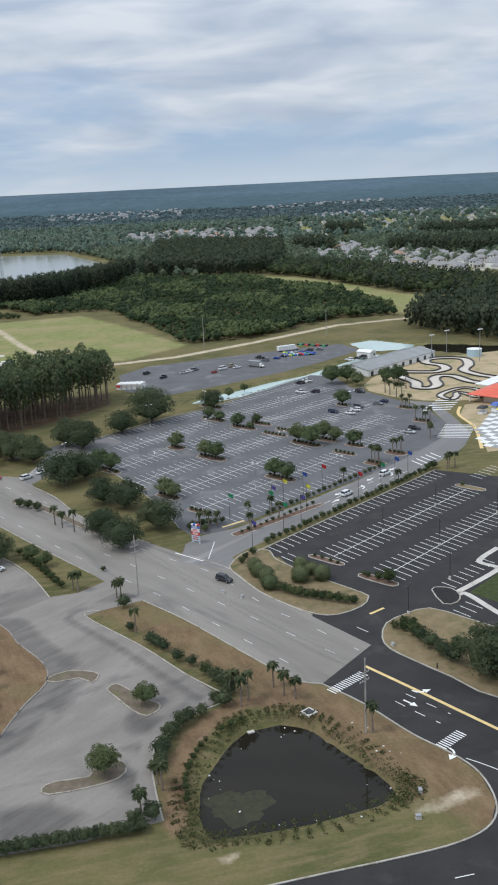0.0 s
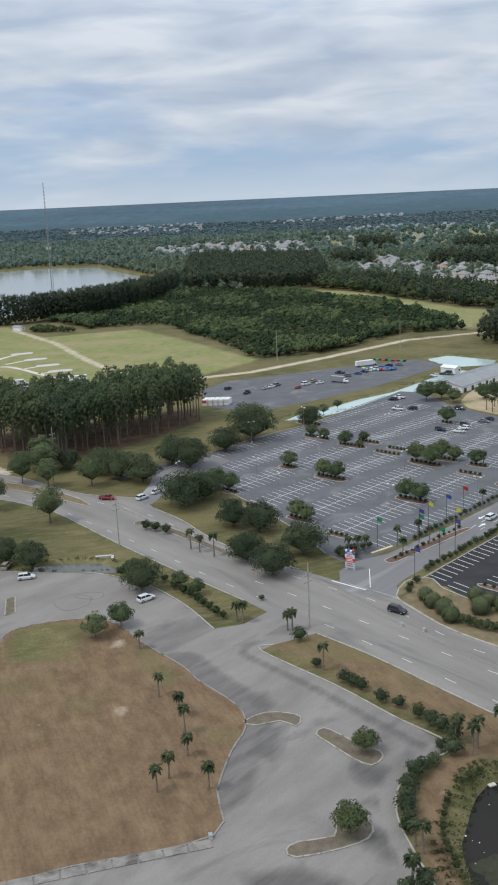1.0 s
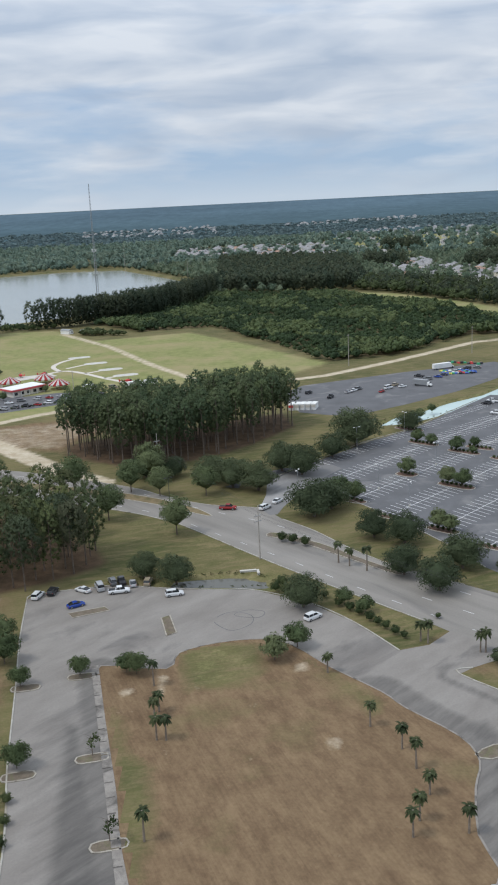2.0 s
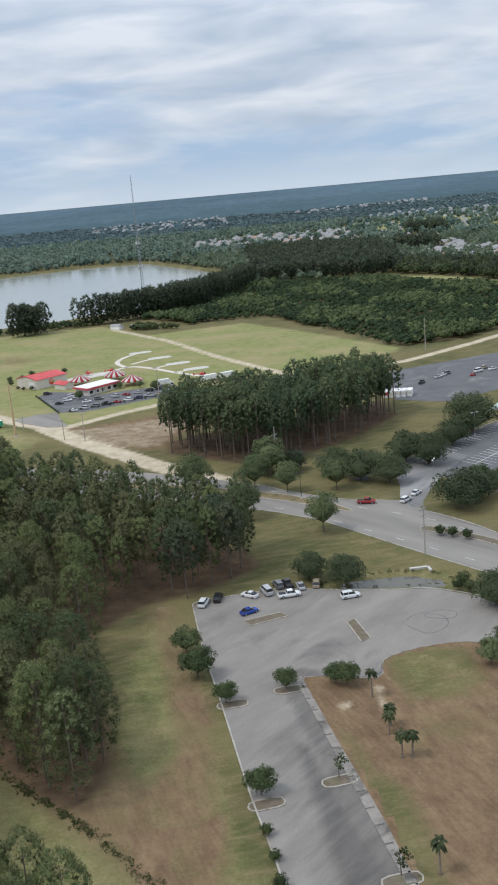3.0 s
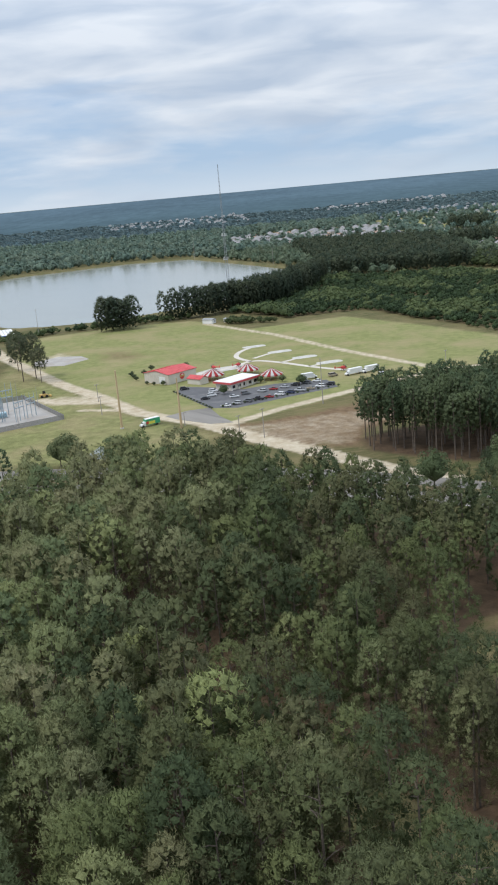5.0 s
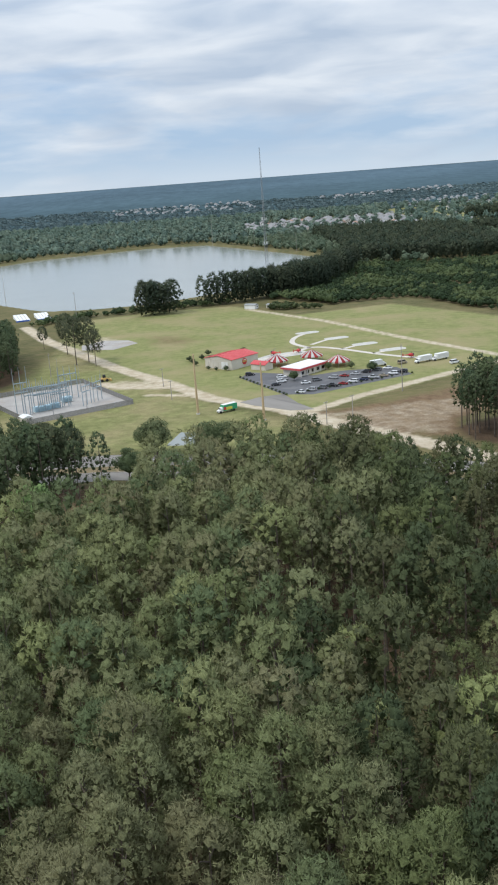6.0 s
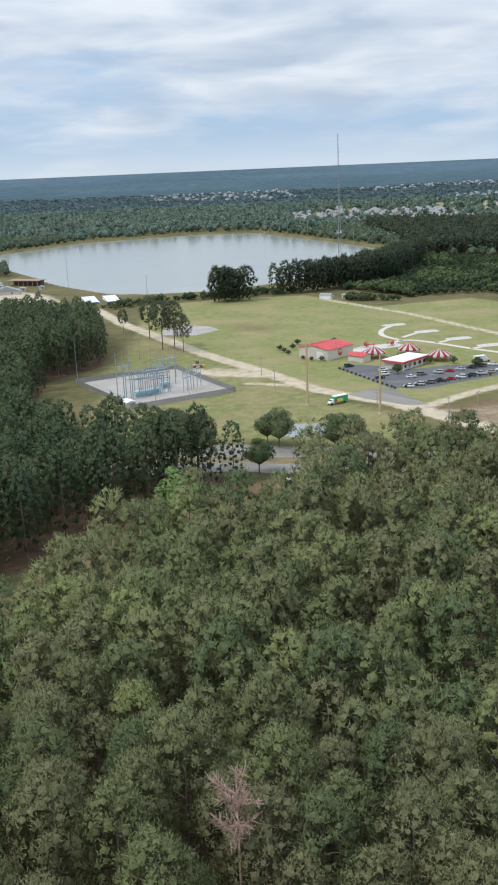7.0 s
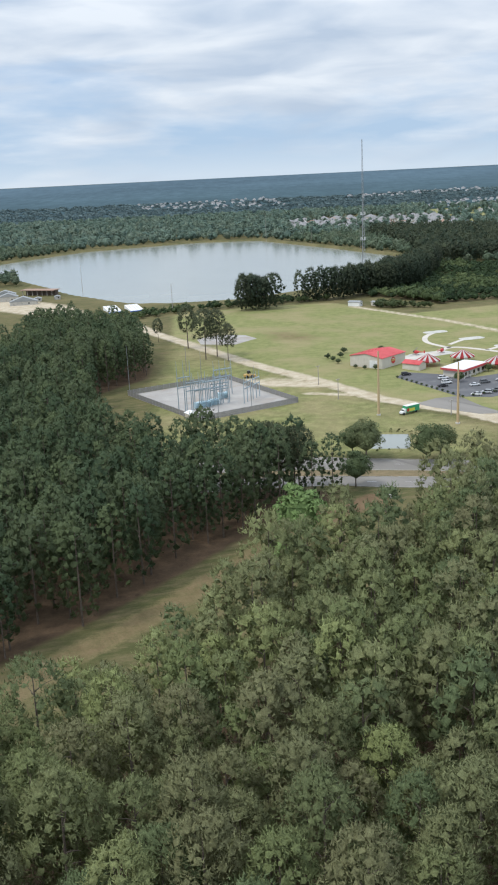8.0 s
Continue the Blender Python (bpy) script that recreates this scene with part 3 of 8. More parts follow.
def ground():
    """The one sheet of ground, with its basins, its covers and its far swell."""
    def lines(a, b, step, out_lo, out_hi, mid_step, mid_lo, mid_hi):
        core = list(np.arange(a, b + 0.1, step))
        lo, hi = list(np.arange(mid_lo, a, mid_step)), list(np.arange(b + mid_step, mid_hi, mid_step))
        x, s, far = mid_lo, mid_step, []
        while x > out_lo:
            s *= 1.25
            x -= s
            far.append(x)
        x, s, far2 = mid_hi, mid_step, []
        while x < out_hi:
            s *= 1.12
            x += s
            far2.append(x)
        return np.array(far[::-1] + lo + core + hi + far2)
    xs = lines(-400, 110, 3, -5200, 5200, 8, -720, 560)
    ys = lines(100, 640, 3, -1200, 5000, 6, 40, 1700)
    X, Y = np.meshgrid(xs, ys)
    Z = rise(X, Y)
    cov = np.zeros((*X.shape, 4), np.float32)

    def cover(k, d, soft, top=1.0):
        cov[..., k] = np.maximum(cov[..., k], top * np.clip(0.5 - d / soft, 0, 1))
    for pts, deep, soft in ((LAKE, 3.0, 10.0), (POND, 2.2, 5.0), (DITCH_POND, 1.6, 3.0), (CANAL, 1.8, 3.0), (MARSH, 1.2, 4.0), (BASIN, 1.5, 3.0), (BACK_POND, 1.5, 3.0)):
        d = gap_to_polygon(X, Y, pts)
        Z -= deep * np.clip(0.5 - d / soft, 0, 1)
        if pts is not POND and pts is not LAKE:
            cover(3, d - 4, 6, 0.42)
    dike = np.abs(gap_to_polygon(X, Y, LAKE) - 8)
    Z += np.where(Y > 1000, 2.5 * np.clip(1 - dike / 7, 0, 1), 0)
    cover(1, np.where(Y > 1000, dike + 0.5, 99), 4, 0.5)
    for pts in (F_MAIN, F_WEST, STAND):
        cover(2, gap_to_polygon(X, Y, pts), 9)
    cov[..., 2] *= np.clip(0.5 + gap_to_polygon(X, Y, GAP_STRIP) / 8, 0, 1)
    cover(2, gap_to_polygon(X, Y, SCRUB), 14, 0.5)
    cover(3, gap_to_polygon(X, Y, [(-340, 440), (-262, 420), (-215, 415), (-205, 455), (-240, 500), (-290, 590), (-345, 690), (-350, 560)]), 20, 0.6)
    cover(3, gap_to_polygon(X, Y, MEADOW), 20), cover(3, gap_to_polygon(X, Y, FIELD), 16)
    cover(0, gap_to_polygon(X, Y, BROWN_FIELD), 4)
    cover(0, gap_to_polygon(X, Y, WEST_VERGE), 10, 0.62), cover(3, gap_to_polygon(X, Y, WEST_VERGE), 10, 0.46)
    verge = gap_to_line(X, Y, [(-215, 372), (-160, 349), (-120, 328), (-96, 306), (-74, 277), (-54, 253), (-40, 237)])
    cover(0, verge - 5, 12, 0.44), cover(3, verge - 5, 12, 0.44)
    cover(0, gap_to_line(X, Y, [(-30, 225), (5, 182), (25, 160), (46, 130)]) - 9, 10, 0.64)
    cover(0, gap_to_line(X, Y, [(-130, 163), (-145, 181), (-158, 194), (-169, 206)]) - 1.5, 6, 0.8)
    cover(0, gap_to_polygon(X, Y, [(-215, 470), (-180, 425), (-152, 415), (-148, 440), (-110, 470), (-130, 500), (-165, 480), (-190, 470)]), 14, 0.9)
    cover(1, gap_to_polygon(X, Y, [(-215, 470), (-180, 425), (-152, 415), (-148, 440), (-125, 462), (-140, 480), (-165, 476), (-190, 470)]), 14, 0.42)
    cover(0, gap_to_polygon(X, Y, [(-300, 372), (-280, 374), (-262, 388), (-262, 376), (-282, 360)]), 5, 0.9)
    cover(1, gap_to_line(X, Y, DIRT[:9]) - 4.4, 6, 0.95), cover(1, gap_to_polygon(X, Y, [(-306, 548), (-285, 540), (-268, 535), (-258, 530), (-270, 556), (-290, 566)]), 12, 0.62), cover(1, gap_to_line(X, Y, DIRT[8:]) - 3.2, 5.5, 0.92)
    cover(1, gap_to_line(X, Y, FIELD_PATH) - 3.0, 6.0, 0.85), cover(1, gap_to_line(X, Y, SIDE_ROAD) - 5, 4)
    cover(1, gap_to_line(X, Y, [(-300, 560), (-290, 548), (-265, 540)]) - 4, 6, 0.9)
    cover(1, gap_to_line(X, Y, [(-275, 525), (-254, 518), (-245, 505)]) - 2.5, 3, 0.8)
    cov[..., 2] *= np.clip((gap_to_line(X, Y, WOOD_PATH) - 6) / 4, 0, 1)
    cover(0, gap_to_line(X, Y, WOOD_PATH) - 5, 4, 0.55), cover(3, gap_to_line(X, Y, WOOD_PATH) - 5, 4, 0.5), cover(1, gap_to_line(X, Y, WOOD_PATH) - 2.2, 4, 0.3)
    cover(1, gap_to_polygon(X, Y, [(29, 132), (36, 132.5), (44, 136.5), (44, 140), (36, 136.5)]), 4, 0.7)
    cover(1, gap_to_polygon(X, Y, [(-1, 123.5), (2.3, 123.2), (3.6, 125.5), (1.6, 126.2)]), 2, 0.7)
    cover(1, gap_to_polygon(X, Y, [(-400, 800), (-440, 890), (-505, 960), (-520, 900), (-420, 790)]), 14, 0.8)
    cover(1, gap_to_polygon(X, Y, [(-330, 690), (-318, 720), (-300, 690), (-315, 660)]), 20, 0.7)
    cover(0, gap_to_polygon(X, Y, [(-288, 668), (-262, 655), (-250, 676), (-270, 705), (-292, 706)]), 40, 0.62), cover(1, gap_to_polygon(X, Y, [(-290, 672), (-272, 662), (-266, 684), (-288, 696)]), 30, 0.4)
    cover(1, gap_to_line(X, Y, [(-30, 408), (-18, 414), (0, 428)]) - 2, 6, 0.7)
    for pts in GREEN_PATCHES:
        k = np.clip(0.5 - gap_to_polygon(X, Y, pts) / 5, 0, 1)
        cov[..., 0] *= 1 - 0.85 * k
        cov[..., 3] = np.maximum(cov[..., 3], 0.24 * k)
    for pts in BARE_PATCHES:
        cover(1, gap_to_polygon(X, Y, pts), 3.5, 0.72)
    for pts in BROWN_PATCHES:
        cover(0, gap_to_polygon(X, Y, pts), 7, 0.95)
    cover(1, gap_to_line(X, Y, [(-7, 132), (-8.3, 147), (-4.2, 160.5), (4.5, 169.5), (14.4, 170.5)]) - 1.4, 4, 0.36)
    cover(0, gap_to_line(X, Y, [(-7, 132), (-8.3, 147), (-4.2, 160.5), (4.5, 169.5), (14.4, 170.5)]) - 2.2, 3, 1.0)
    for pts in (ESTATE_A, ESTATE_C):
        cover(3, gap_to_polygon(X, Y, pts), 30, 0.8)
    lawn = np.clip(gap_to_polygon(X, Y, [(-205, 1760), (0, 1900), (60, 1560), (20, 1480), (-150, 1600)]) / -40, 0, 1)
    cov[..., 3] = np.maximum(cov[..., 3], lawn)
    cov[..., 0] = np.maximum(cov[..., 0], 0.75 * lawn)
    k = np.clip(0.5 - gap_to_polygon(X, Y, [(-146, 173), (-160, 188), (-172, 201), (-176, 178), (-172, 140), (-140, 140), (-134, 158)]) / 6, 0, 1)
    cov[..., 0] *= 1 - 0.75 * k
    w, h = len(xs), len(ys)
    me = bpy.data.meshes.new("ground")
    co = np.stack([X, Y, Z], -1).reshape(-1, 3).astype(np.float32)
    i = (np.arange(h - 1)[:, None] * w + np.arange(w - 1)[None, :]).ravel()
    quads = np.stack([i, i + 1, i + 1 + w, i + w], -1).astype(np.int32)
    me.vertices.add(len(co)), me.loops.add(quads.size), me.polygons.add(len(quads))
    me.vertices.foreach_set("co", co.ravel()), me.loops.foreach_set("vertex_index", quads.ravel())
    me.polygons.foreach_set("loop_start", np.arange(0, quads.size, 4, dtype=np.int32))
    a = me.attributes.new("cover", "FLOAT_COLOR", "POINT")
    a.data.foreach_set("color", cov.reshape(-1))
    me.update(calc_edges=True)
    me.materials.append(M_GROUND)
    me.polygons.foreach_set("use_smooth", np.ones(len(quads), bool))
    tagged(new("ground", me), "flat ground of grass, dry fields and bare sand", "ground", kind="structure")


ground()


def sheet(name, pts, top, material, label, category, soft=1, kind="structure", bottom=-0.3):
    line = smooth(pts, soft, True) if soft > 1 else pts
    return alone(name, slab(bmesh.new(), line, top, bottom), material, label, category, kind=kind)


def grown(pts, d):
    """The outline pts pushed out by d."""
    turn = sum(a[0] * b[1] - b[0] * a[1] for a, b in zip(pts, pts[1:] + pts[:1]))
    return offset_line(pts, -d if turn > 0 else d, True)


sheet("water", grown(LAKE, 4), -0.8, M_LAKE, "calm pale grey reservoir water", "water", 3, bottom=-1.0)
sheet("water", grown(POND, 1.5), -1.3, M_POND, "still dark brown pond water with reflections", "water", 3, bottom=-1.4)
sheet("water", grown(DITCH_POND, 0.8), -0.9, M_DITCH, "narrow grey pond beside the car park", "water", 3, bottom=-1.0)
sheet("water", grown(CANAL, 0.8), -0.9, M_CANAL, "pale green canal water beside the big car park", "water", 2, bottom=-1.0)
sheet("water", grown(MARSH, 0.8), -0.6, M_LAKE, "small shallow marsh pond near the road", "water", 3, bottom=-0.7)
sheet("water", grown(BASIN, 0.8), -0.7, M_CANAL, "pale basin behind the long grey building", "water", 3, bottom=-0.8)
sheet("water", grown(BACK_POND, 0.8), -0.7, M_POND, "dark pond behind the kart track", "water", 3, bottom=-0.8)

# ---- roads and lots ----
NEAR_EDGE = [(-330, 393), (-281, 394), (-263, 390), (-215, 379), (-160, 356), (-120, 334), (-105, 323), (-96, 314), (-74, 285), (-54, 260), (-36, 238.5), (-31, 232), (-20, 219), (-9, 207), (4, 190), (14.4, 177), (20, 174.5)]
FAR_EDGE = [(32.3, 190.5), (20.5, 206.5), (15, 212.5), (8.6, 221), (3, 232), (0, 238), (-10, 247.3), (-22, 258.7), (-36, 272), (-47, 287), (-57, 305), (-66, 317), (-73, 329.5), (-91, 336), (-106, 348), (-120, 361), (-160, 386), (-215, 409), (-265, 421), (-281, 425), (-330, 427)]
road_line = smooth(NEAR_EDGE, 3) + smooth(FAR_EDGE, 3)
sheet("road", road_line, 0.03, M_PALE, "wide pale worn asphalt road with faded lane lines", "road")
sheet("road", [(20, 174.5), (27, 166.6), (34.7, 155), (40.5, 148.2), (43.9, 142.1), (44.6, 134.3), (42.4, 128.8), (36.7, 125), (26.4, 122), (8, 117.7), (-60, 101), (-60, 80), (110, 80), (110, 112), (53.4, 166.8), (46.1, 174.6), (39.6, 182.4), (35.7, 187.9), (34.8, 193.3), (32.3, 190.5)], 0.034, M_DARK, "dark resurfaced road at the junction", "road")
LOT_A = [(-134.3, 262), (-133, 265.4), (-119, 268.2), (-111.8, 269), (-98.7, 265.6), (-84.5, 262.8), (-76, 261.8), (-63, 253), (-52.5, 240), (-44, 224), (-37, 226), (-31, 232.5), (-20, 219.5), (-30, 214.5), (-33.3, 212), (-18.3, 195), (-7.6, 181), (0.6, 171), (-5.2, 165.5), (-10.7, 159), (-12.2, 151), (-10.9, 141.8), (-9, 133.5), (-21, 129.4), (-34, 127), (-60, 121), (-75, 100), (-108, 100), (-116, 159.5), (-121, 184), (-126.6, 215.4), (-131, 239)]
sheet("car_park", LOT_A, 0.032, M_LOT_A, "old pale grey asphalt car park with dark stains", "car park")
BIG_LOT = sites((-4, 24), (-2, 31), (8, 50), (20, 80), (27, 103), (30, 126), (20, 140), (14, 136), (12, 141), (36, 141), (54, 135), (92, 136), (118, 133), (150, 136), (184, 139), (196, 140), (200, 128), (185, 108), (176, 86), (170, 66), (162, 48), (146, 30), (127, 21), (118, 17), (80, 15), (2, 19))
sheet("car_park", BIG_LOT, 0.033, M_LOT_B, "large grey asphalt car park with rows of white stall lines", "car park")
DARK_LOT = sites((-4, -1), (-2, -8), (-8, -20), (-18, -33), (-25.2, -37.8), (-28.8, -57.4), (-20, -58.5), (-12, -58), (-12, -72), (60, -110), (120, -60), (94, -21), (89, 0), (20, 0))
sheet("car_park", DARK_LOT, 0.036, M_DARK, "freshly surfaced black asphalt car park with bright white lines", "car park")
sheet("road", sites((-16, -4), (-9, 2.5), (-3, 3.2), (40, 3), (88, 3.5), (112, 5), (121, 7), (138, 14), (160, 36), (175, 54), (172, 68), (162, 46), (146, 30), (127, 20), (105, 17), (80, 15), (40, 15), (8, 17), (-2, 21), (-10, 20), (-20, 12)), 0.038, M_ROAD, "two-way entrance road between the car parks", "road")
sheet("road", [(-73, 329), (-70.5, 344), (-70, 357), (-60, 372), (-48, 382), (-42, 372), (-53, 356), (-60, 342), (-65, 330), (-67.5, 322), (-70, 322)], 0.037, M_ROAD, "short drive into the big car park", "road")
sheet("car_park", [(-60, 512), (-47, 535), (10, 560), (66, 580), (76, 556), (50, 524), (27, 500), (-2, 476), (-29, 457), (-40, 462), (-52, 470)], 0.03, M_LOT_B, "outlying grey asphalt yard with parked vehicles", "car park")
sheet("car_park", [(-231, 549), (-212, 505), (-199, 501), (-150, 528), (-154, 547), (-180, 548), (-196, 542), (-210, 552), (-226, 561)], 0.03, M_LOT_B, "asphalt car park in front of the tour buildings", "car park")
sheet("road", [(-222, 504), (-232, 496), (-226, 488), (-211, 474), (-201, 473), (-207, 487), (-212, 506)], 0.034, M_PALE, "pale worn asphalt drive to the tour car park", "road")
sheet("yard", [(-356, 540), (-322, 484), (-280, 509), (-311, 566)], 0.04, M_GRAVEL, "pale gravel yard of the substation", "yard")

for pts, lab in ((NEAR_EDGE[:11], "kerb along the wide road"), (NEAR_EDGE[12:], "kerb along the wide road"), ([(20, 174.5), (27, 166.6), (34.7, 155), (40.5, 148.2), (43.9, 142.1), (44.6, 134.3), (42.4, 128.8), (36.7, 125), (26.4, 122), (8, 117.7), (-60, 101)], "kerb curving round the road corner"), (FAR_EDGE[1:7], "kerb along the wide road"), (FAR_EDGE[7:12], "kerb along the wide road"), (FAR_EDGE[12:], "kerb along the wide road"), (LOT_A[:10], "worn concrete kerb of the old car park"), (LOT_A[13:23], "worn concrete kerb of the old car park"), (LOT_A[27:] + LOT_A[:1], "worn concrete kerb of the old car park"), (sites((-3, -0.2), (20, -0.2), (60, -0.2), (89, 0)), "straight pale kerb of the black car park"), (sites((30, 134), (54, 136), (92, 137), (118, 134), (150, 137), (184, 140)), "kerb of the big car park"), (sites((-2, 31), (8, 50), (20, 80), (27, 103)), "kerb of the big car park")):
    kerb(pts, lab + ", pale concrete")

# ---- painted lines ----
LEAN_LINE = 0.19


def stalls(v, u0, u1, up=5.6, down=5.6, step=2.74, paint=None, spine=True, label="row of white painted stall lines"):
    """One row of stall lines, with a spine line where two rows meet."""
    bm = bmesh.new()
    for k in range(int((u1 - u0) / step) + 1):
        u = u0 + k * step
        a, b = (u + up * LEAN_LINE, v + up), (u - down * LEAN_LINE, v - down)
        ribbon(bm, sites(a, b), 0.17, 0.05, 0.02)
    if spine:
        ribbon(bm, sites((u0, v), (u1, v)), 0.17, 0.054, 0.02)
    alone("stall_lines", bm, paint or M_WHITE, label, "road marking", kind="structure")


for v, u0, u1 in ((0, 2, 87), (-19.5, 7, 76), (-38, 6, 80)):
    stalls(v - (0.6 if v == 0 else 0), u0, u1, 0 if v == 0 else 5.6, 5.6, spine=v != 0, label="bright white stall lines on fresh black asphalt")
stalls(-51.5, 9, 29, 0, 4.6, spine=False, label="short bright white stall lines on fresh black asphalt")
stalls(-62, -14, 4, 0, 5.0, spine=False, label="short bright white stall lines on fresh black asphalt")
stalls(-8, -4, 2, 0, 6, spine=False, label="short bright white stall lines on fresh black asphalt")
stalls(-30, -22, -12, 0, 5, spine=False, label="short bright white stall lines on fresh black asphalt")
stalls(-13, 90, 104, 0, 5, spine=False, label="short bright white stall lines on fresh black asphalt")
for v, spans in ((38, ((14, 50), (55, 86), (102, 128))), (57, ((19, 88), (103, 146))), (76, ((21, 54), (60, 93), (104, 160))), (95, ((28, 57), (62, 95), (108, 168))), (114, ((46, 97), (104, 176)))):
    for u0, u1 in spans:
        stalls(v, u0, u1, paint=M_WORN, label="worn white stall lines on grey asphalt")
stalls(133.5, 56, 116, 0, 5.6, paint=M_WORN, spine=False, label="worn white stall lines on grey asphalt")
stalls(133.5, 122, 180, 0, 5.6, paint=M_WORN, spine=False, label="worn white stall lines on grey asphalt")
stalls(20.5, 12, 78, 5.6, 0, paint=M_WORN, spine=False, label="worn white stall lines on grey asphalt")


def stripes(pts, width, dash=0.0, skip=0.0, paint=None, label="white lane line on the road"):
    """A painted line along a path, whole or in dashes."""
    bm = bmesh.new()
    line = smooth(pts, 6)
    if not dash:
        ribbon(bm, line, width, 0.052, 0.02)
    else:
        gone = 0.0
        for a, b in zip(line, line[1:]):
            a, b = Vector(a), Vector(b)
            n = (b - a).length
            s = -(gone % (dash + skip))
            while s < n:
                p, q = max(s, 0), min(s + dash, n)
                if q - p > 0.3:
                    d = (b - a) / n
                    ribbon(bm, [tuple(a + d * p), tuple(a + d * q)], width, 0.052, 0.02)
                s += dash + skip
            gone += n
    return alone("lane_line", bm, paint or M_WHITE, label, "road marking", kind="structure")


def mid_line(f, a=2, b=16):
    """A line between the road's two edges, f of the way across."""
    n, m = NEAR_EDGE[a:b], [(-281, 425), (-265, 421), (-215, 409), (-160, 386), (-120, 361), (-106, 348), (-91, 336), (-66, 317), (-47, 287), (-22, 258.7), (-10, 247.3), (0, 238), (15, 212.5), (20.5, 206.5), (32.3, 190.5)]
    n, m = smooth(n, 8), smooth(m, 8)
    out = []
    for i in range(15):
        p, q = n[i * (len(n) - 1) // 14], m[i * (len(m) - 1) // 14]
        out.append((p[0] + (q[0] - p[0]) * f, p[1] + (q[1] - p[1]) * f))
    return out


for f in (0.17, 0.82):
    stripes(mid_line(f), 0.14, 3.0, 9.0, M_WORN, "faded white dashes on the pale road")
stripes([(-34, 252), (-20, 237), (2, 212), (24, 187)], 0.14, 3.0, 9.0, M_WORN, "faded white dashes on the pale road")
stripes([(30, 199), (41, 186), (50, 175), (62, 160)], 0.15, 3.5, 8, label="white lane dashes on dark asphalt")
stripes([(29.5, 181), (38.5, 170), (50.5, 155), (66, 136)], 0.75, paint=M_YELLOW, label="broad yellow painted median line")
stripes([(33.5, 166.5), (37, 162), (40.5, 158)], 0.15, 2.5, 2.5, label="white lane dashes on dark asphalt")
stripes([(36, 169), (39.5, 165), (43, 161)], 0.15, 2.5, 2.5, label="white lane dashes on dark asphalt")
stripes([(42.6, 146.6), (47, 143), (60, 131)], 0.16, label="solid white lane line on dark asphalt")
stripes([(8, 111), (40, 118.5), (60, 121)], 0.15, 3, 6, label="white lane dashes on the side road")
stripes([(-14, 250), (-6, 243)], 0.35, label="white stop line at the entrance road")
stripes(sites((-4, 14.5), (-14, 7)), 0.18, label="white lane line of the entrance road")
stripes(sites((40, 9.4), (60, 9.8), (84, 10.5)), 0.14, 3, 3, label="white lane dashes on the entrance road")
stripes(sites((40, 6.4), (60, 6.6), (84, 7)), 0.14, 3, 5, label="white lane dashes on the entrance road")
stripes(sites((-16.3, -47.8), (-11.7, -48.5)), 0.7, paint=M_YELLOW, label="short yellow painted bar on black asphalt")
stripes(sites((6, 21), (14, 19.5)), 0.9, paint=M_YELLOW, label="yellow painted kerb face by the entrance")


def hatch(c, turn, n, length, gap, name="crossing_lines", label="white zebra bars painted across the lane"):
    """A row of bold bars."""
    bm = bmesh.new()
    for k in range(n):
        d = Vector((math.cos(turn), math.sin(turn))) * (k - (n - 1) / 2) * gap
        e = Vector((-math.sin(turn), math.cos(turn))) * length / 2
        p = Vector(c) + d
        ribbon(bm, [tuple(p - e), tuple(p + e)], 0.26, 0.052, 0.02)
    alone(name, bm, M_WHITE, label, "road marking", kind="structure")


hatch((25.2, 174.6), radians(42), 15, 2.4, 0.68)
hatch((41.3, 152.5), radians(42), 10, 2.3, 0.66)
for k in range(5):
    stripes(sites((94 + 3 * k, 12.5), (91.5 + 3 * k, 6.5)), 0.5, label="slanted white bars on the drive")
for k in range(9):
    stripes(sites((126 + 2.2 * k, 22 + k * 0.9), (132 + 2.2 * k, 11.5 + k * 0.9)), 0.6, label="white zebra bars across the plaza drive")
for k in range(6):
    stripes(sites((160 + 4.5 * k, 50 + k * 1.2), (168 + 4.2 * k, 41 + k * 1.4)), 1.1, label="broad white bars by the plaza")


def arrow(c, turn, bend=0.0, size=1.0):
    """A lane arrow: shaft, optional bend, head."""
    bm = bmesh.new()
    m = Matrix.Translation((*c, 0)) @ Matrix.Rotation(turn, 4, "Z") @ Matrix.Scale(size, 4)
    shaft = [(-1.8, 0), (0.2, 0)] if not bend else [(-1.6, 0), (-0.6, 0), (0.1, bend * 0.35), (0.5, bend * 1.1)]
    place = lambda p: tuple((m @ Vector((*p, 0))).xy)
    ribbon(bm, [place(p) for p in shaft], 0.38 * size, 0.053, 0.02)
    e = Vector(shaft[-1])
    d = (e - Vector(shaft[-2])).normalized()
    s = Vector((-d.y, d.x))
    slab(bm, [place(e + s * 0.75), place(e - s * 0.75), place(e + d * 1.5)], 0.055, 0.02)
    alone("lane_arrow", bm, M_WHITE, "white painted lane arrow on asphalt", "road marking", group="lane arrows", kind="structure")


arrow((36.3, 165.5), radians(-48)), arrow((38.6, 169.2), radians(-40), 1.0), arrow((41.2, 148.6), radians(-60), -1.0)
for u, v, b in ((44, 8, 0), (50, 11.6, 0), (60, 8.2, 1), (68, 12, 0), (77, 8.8, 1), (82, 12.6, 0)):
    arrow(site(u, v), COURSE + (math.pi if v > 10 else 0), b, 1.1)

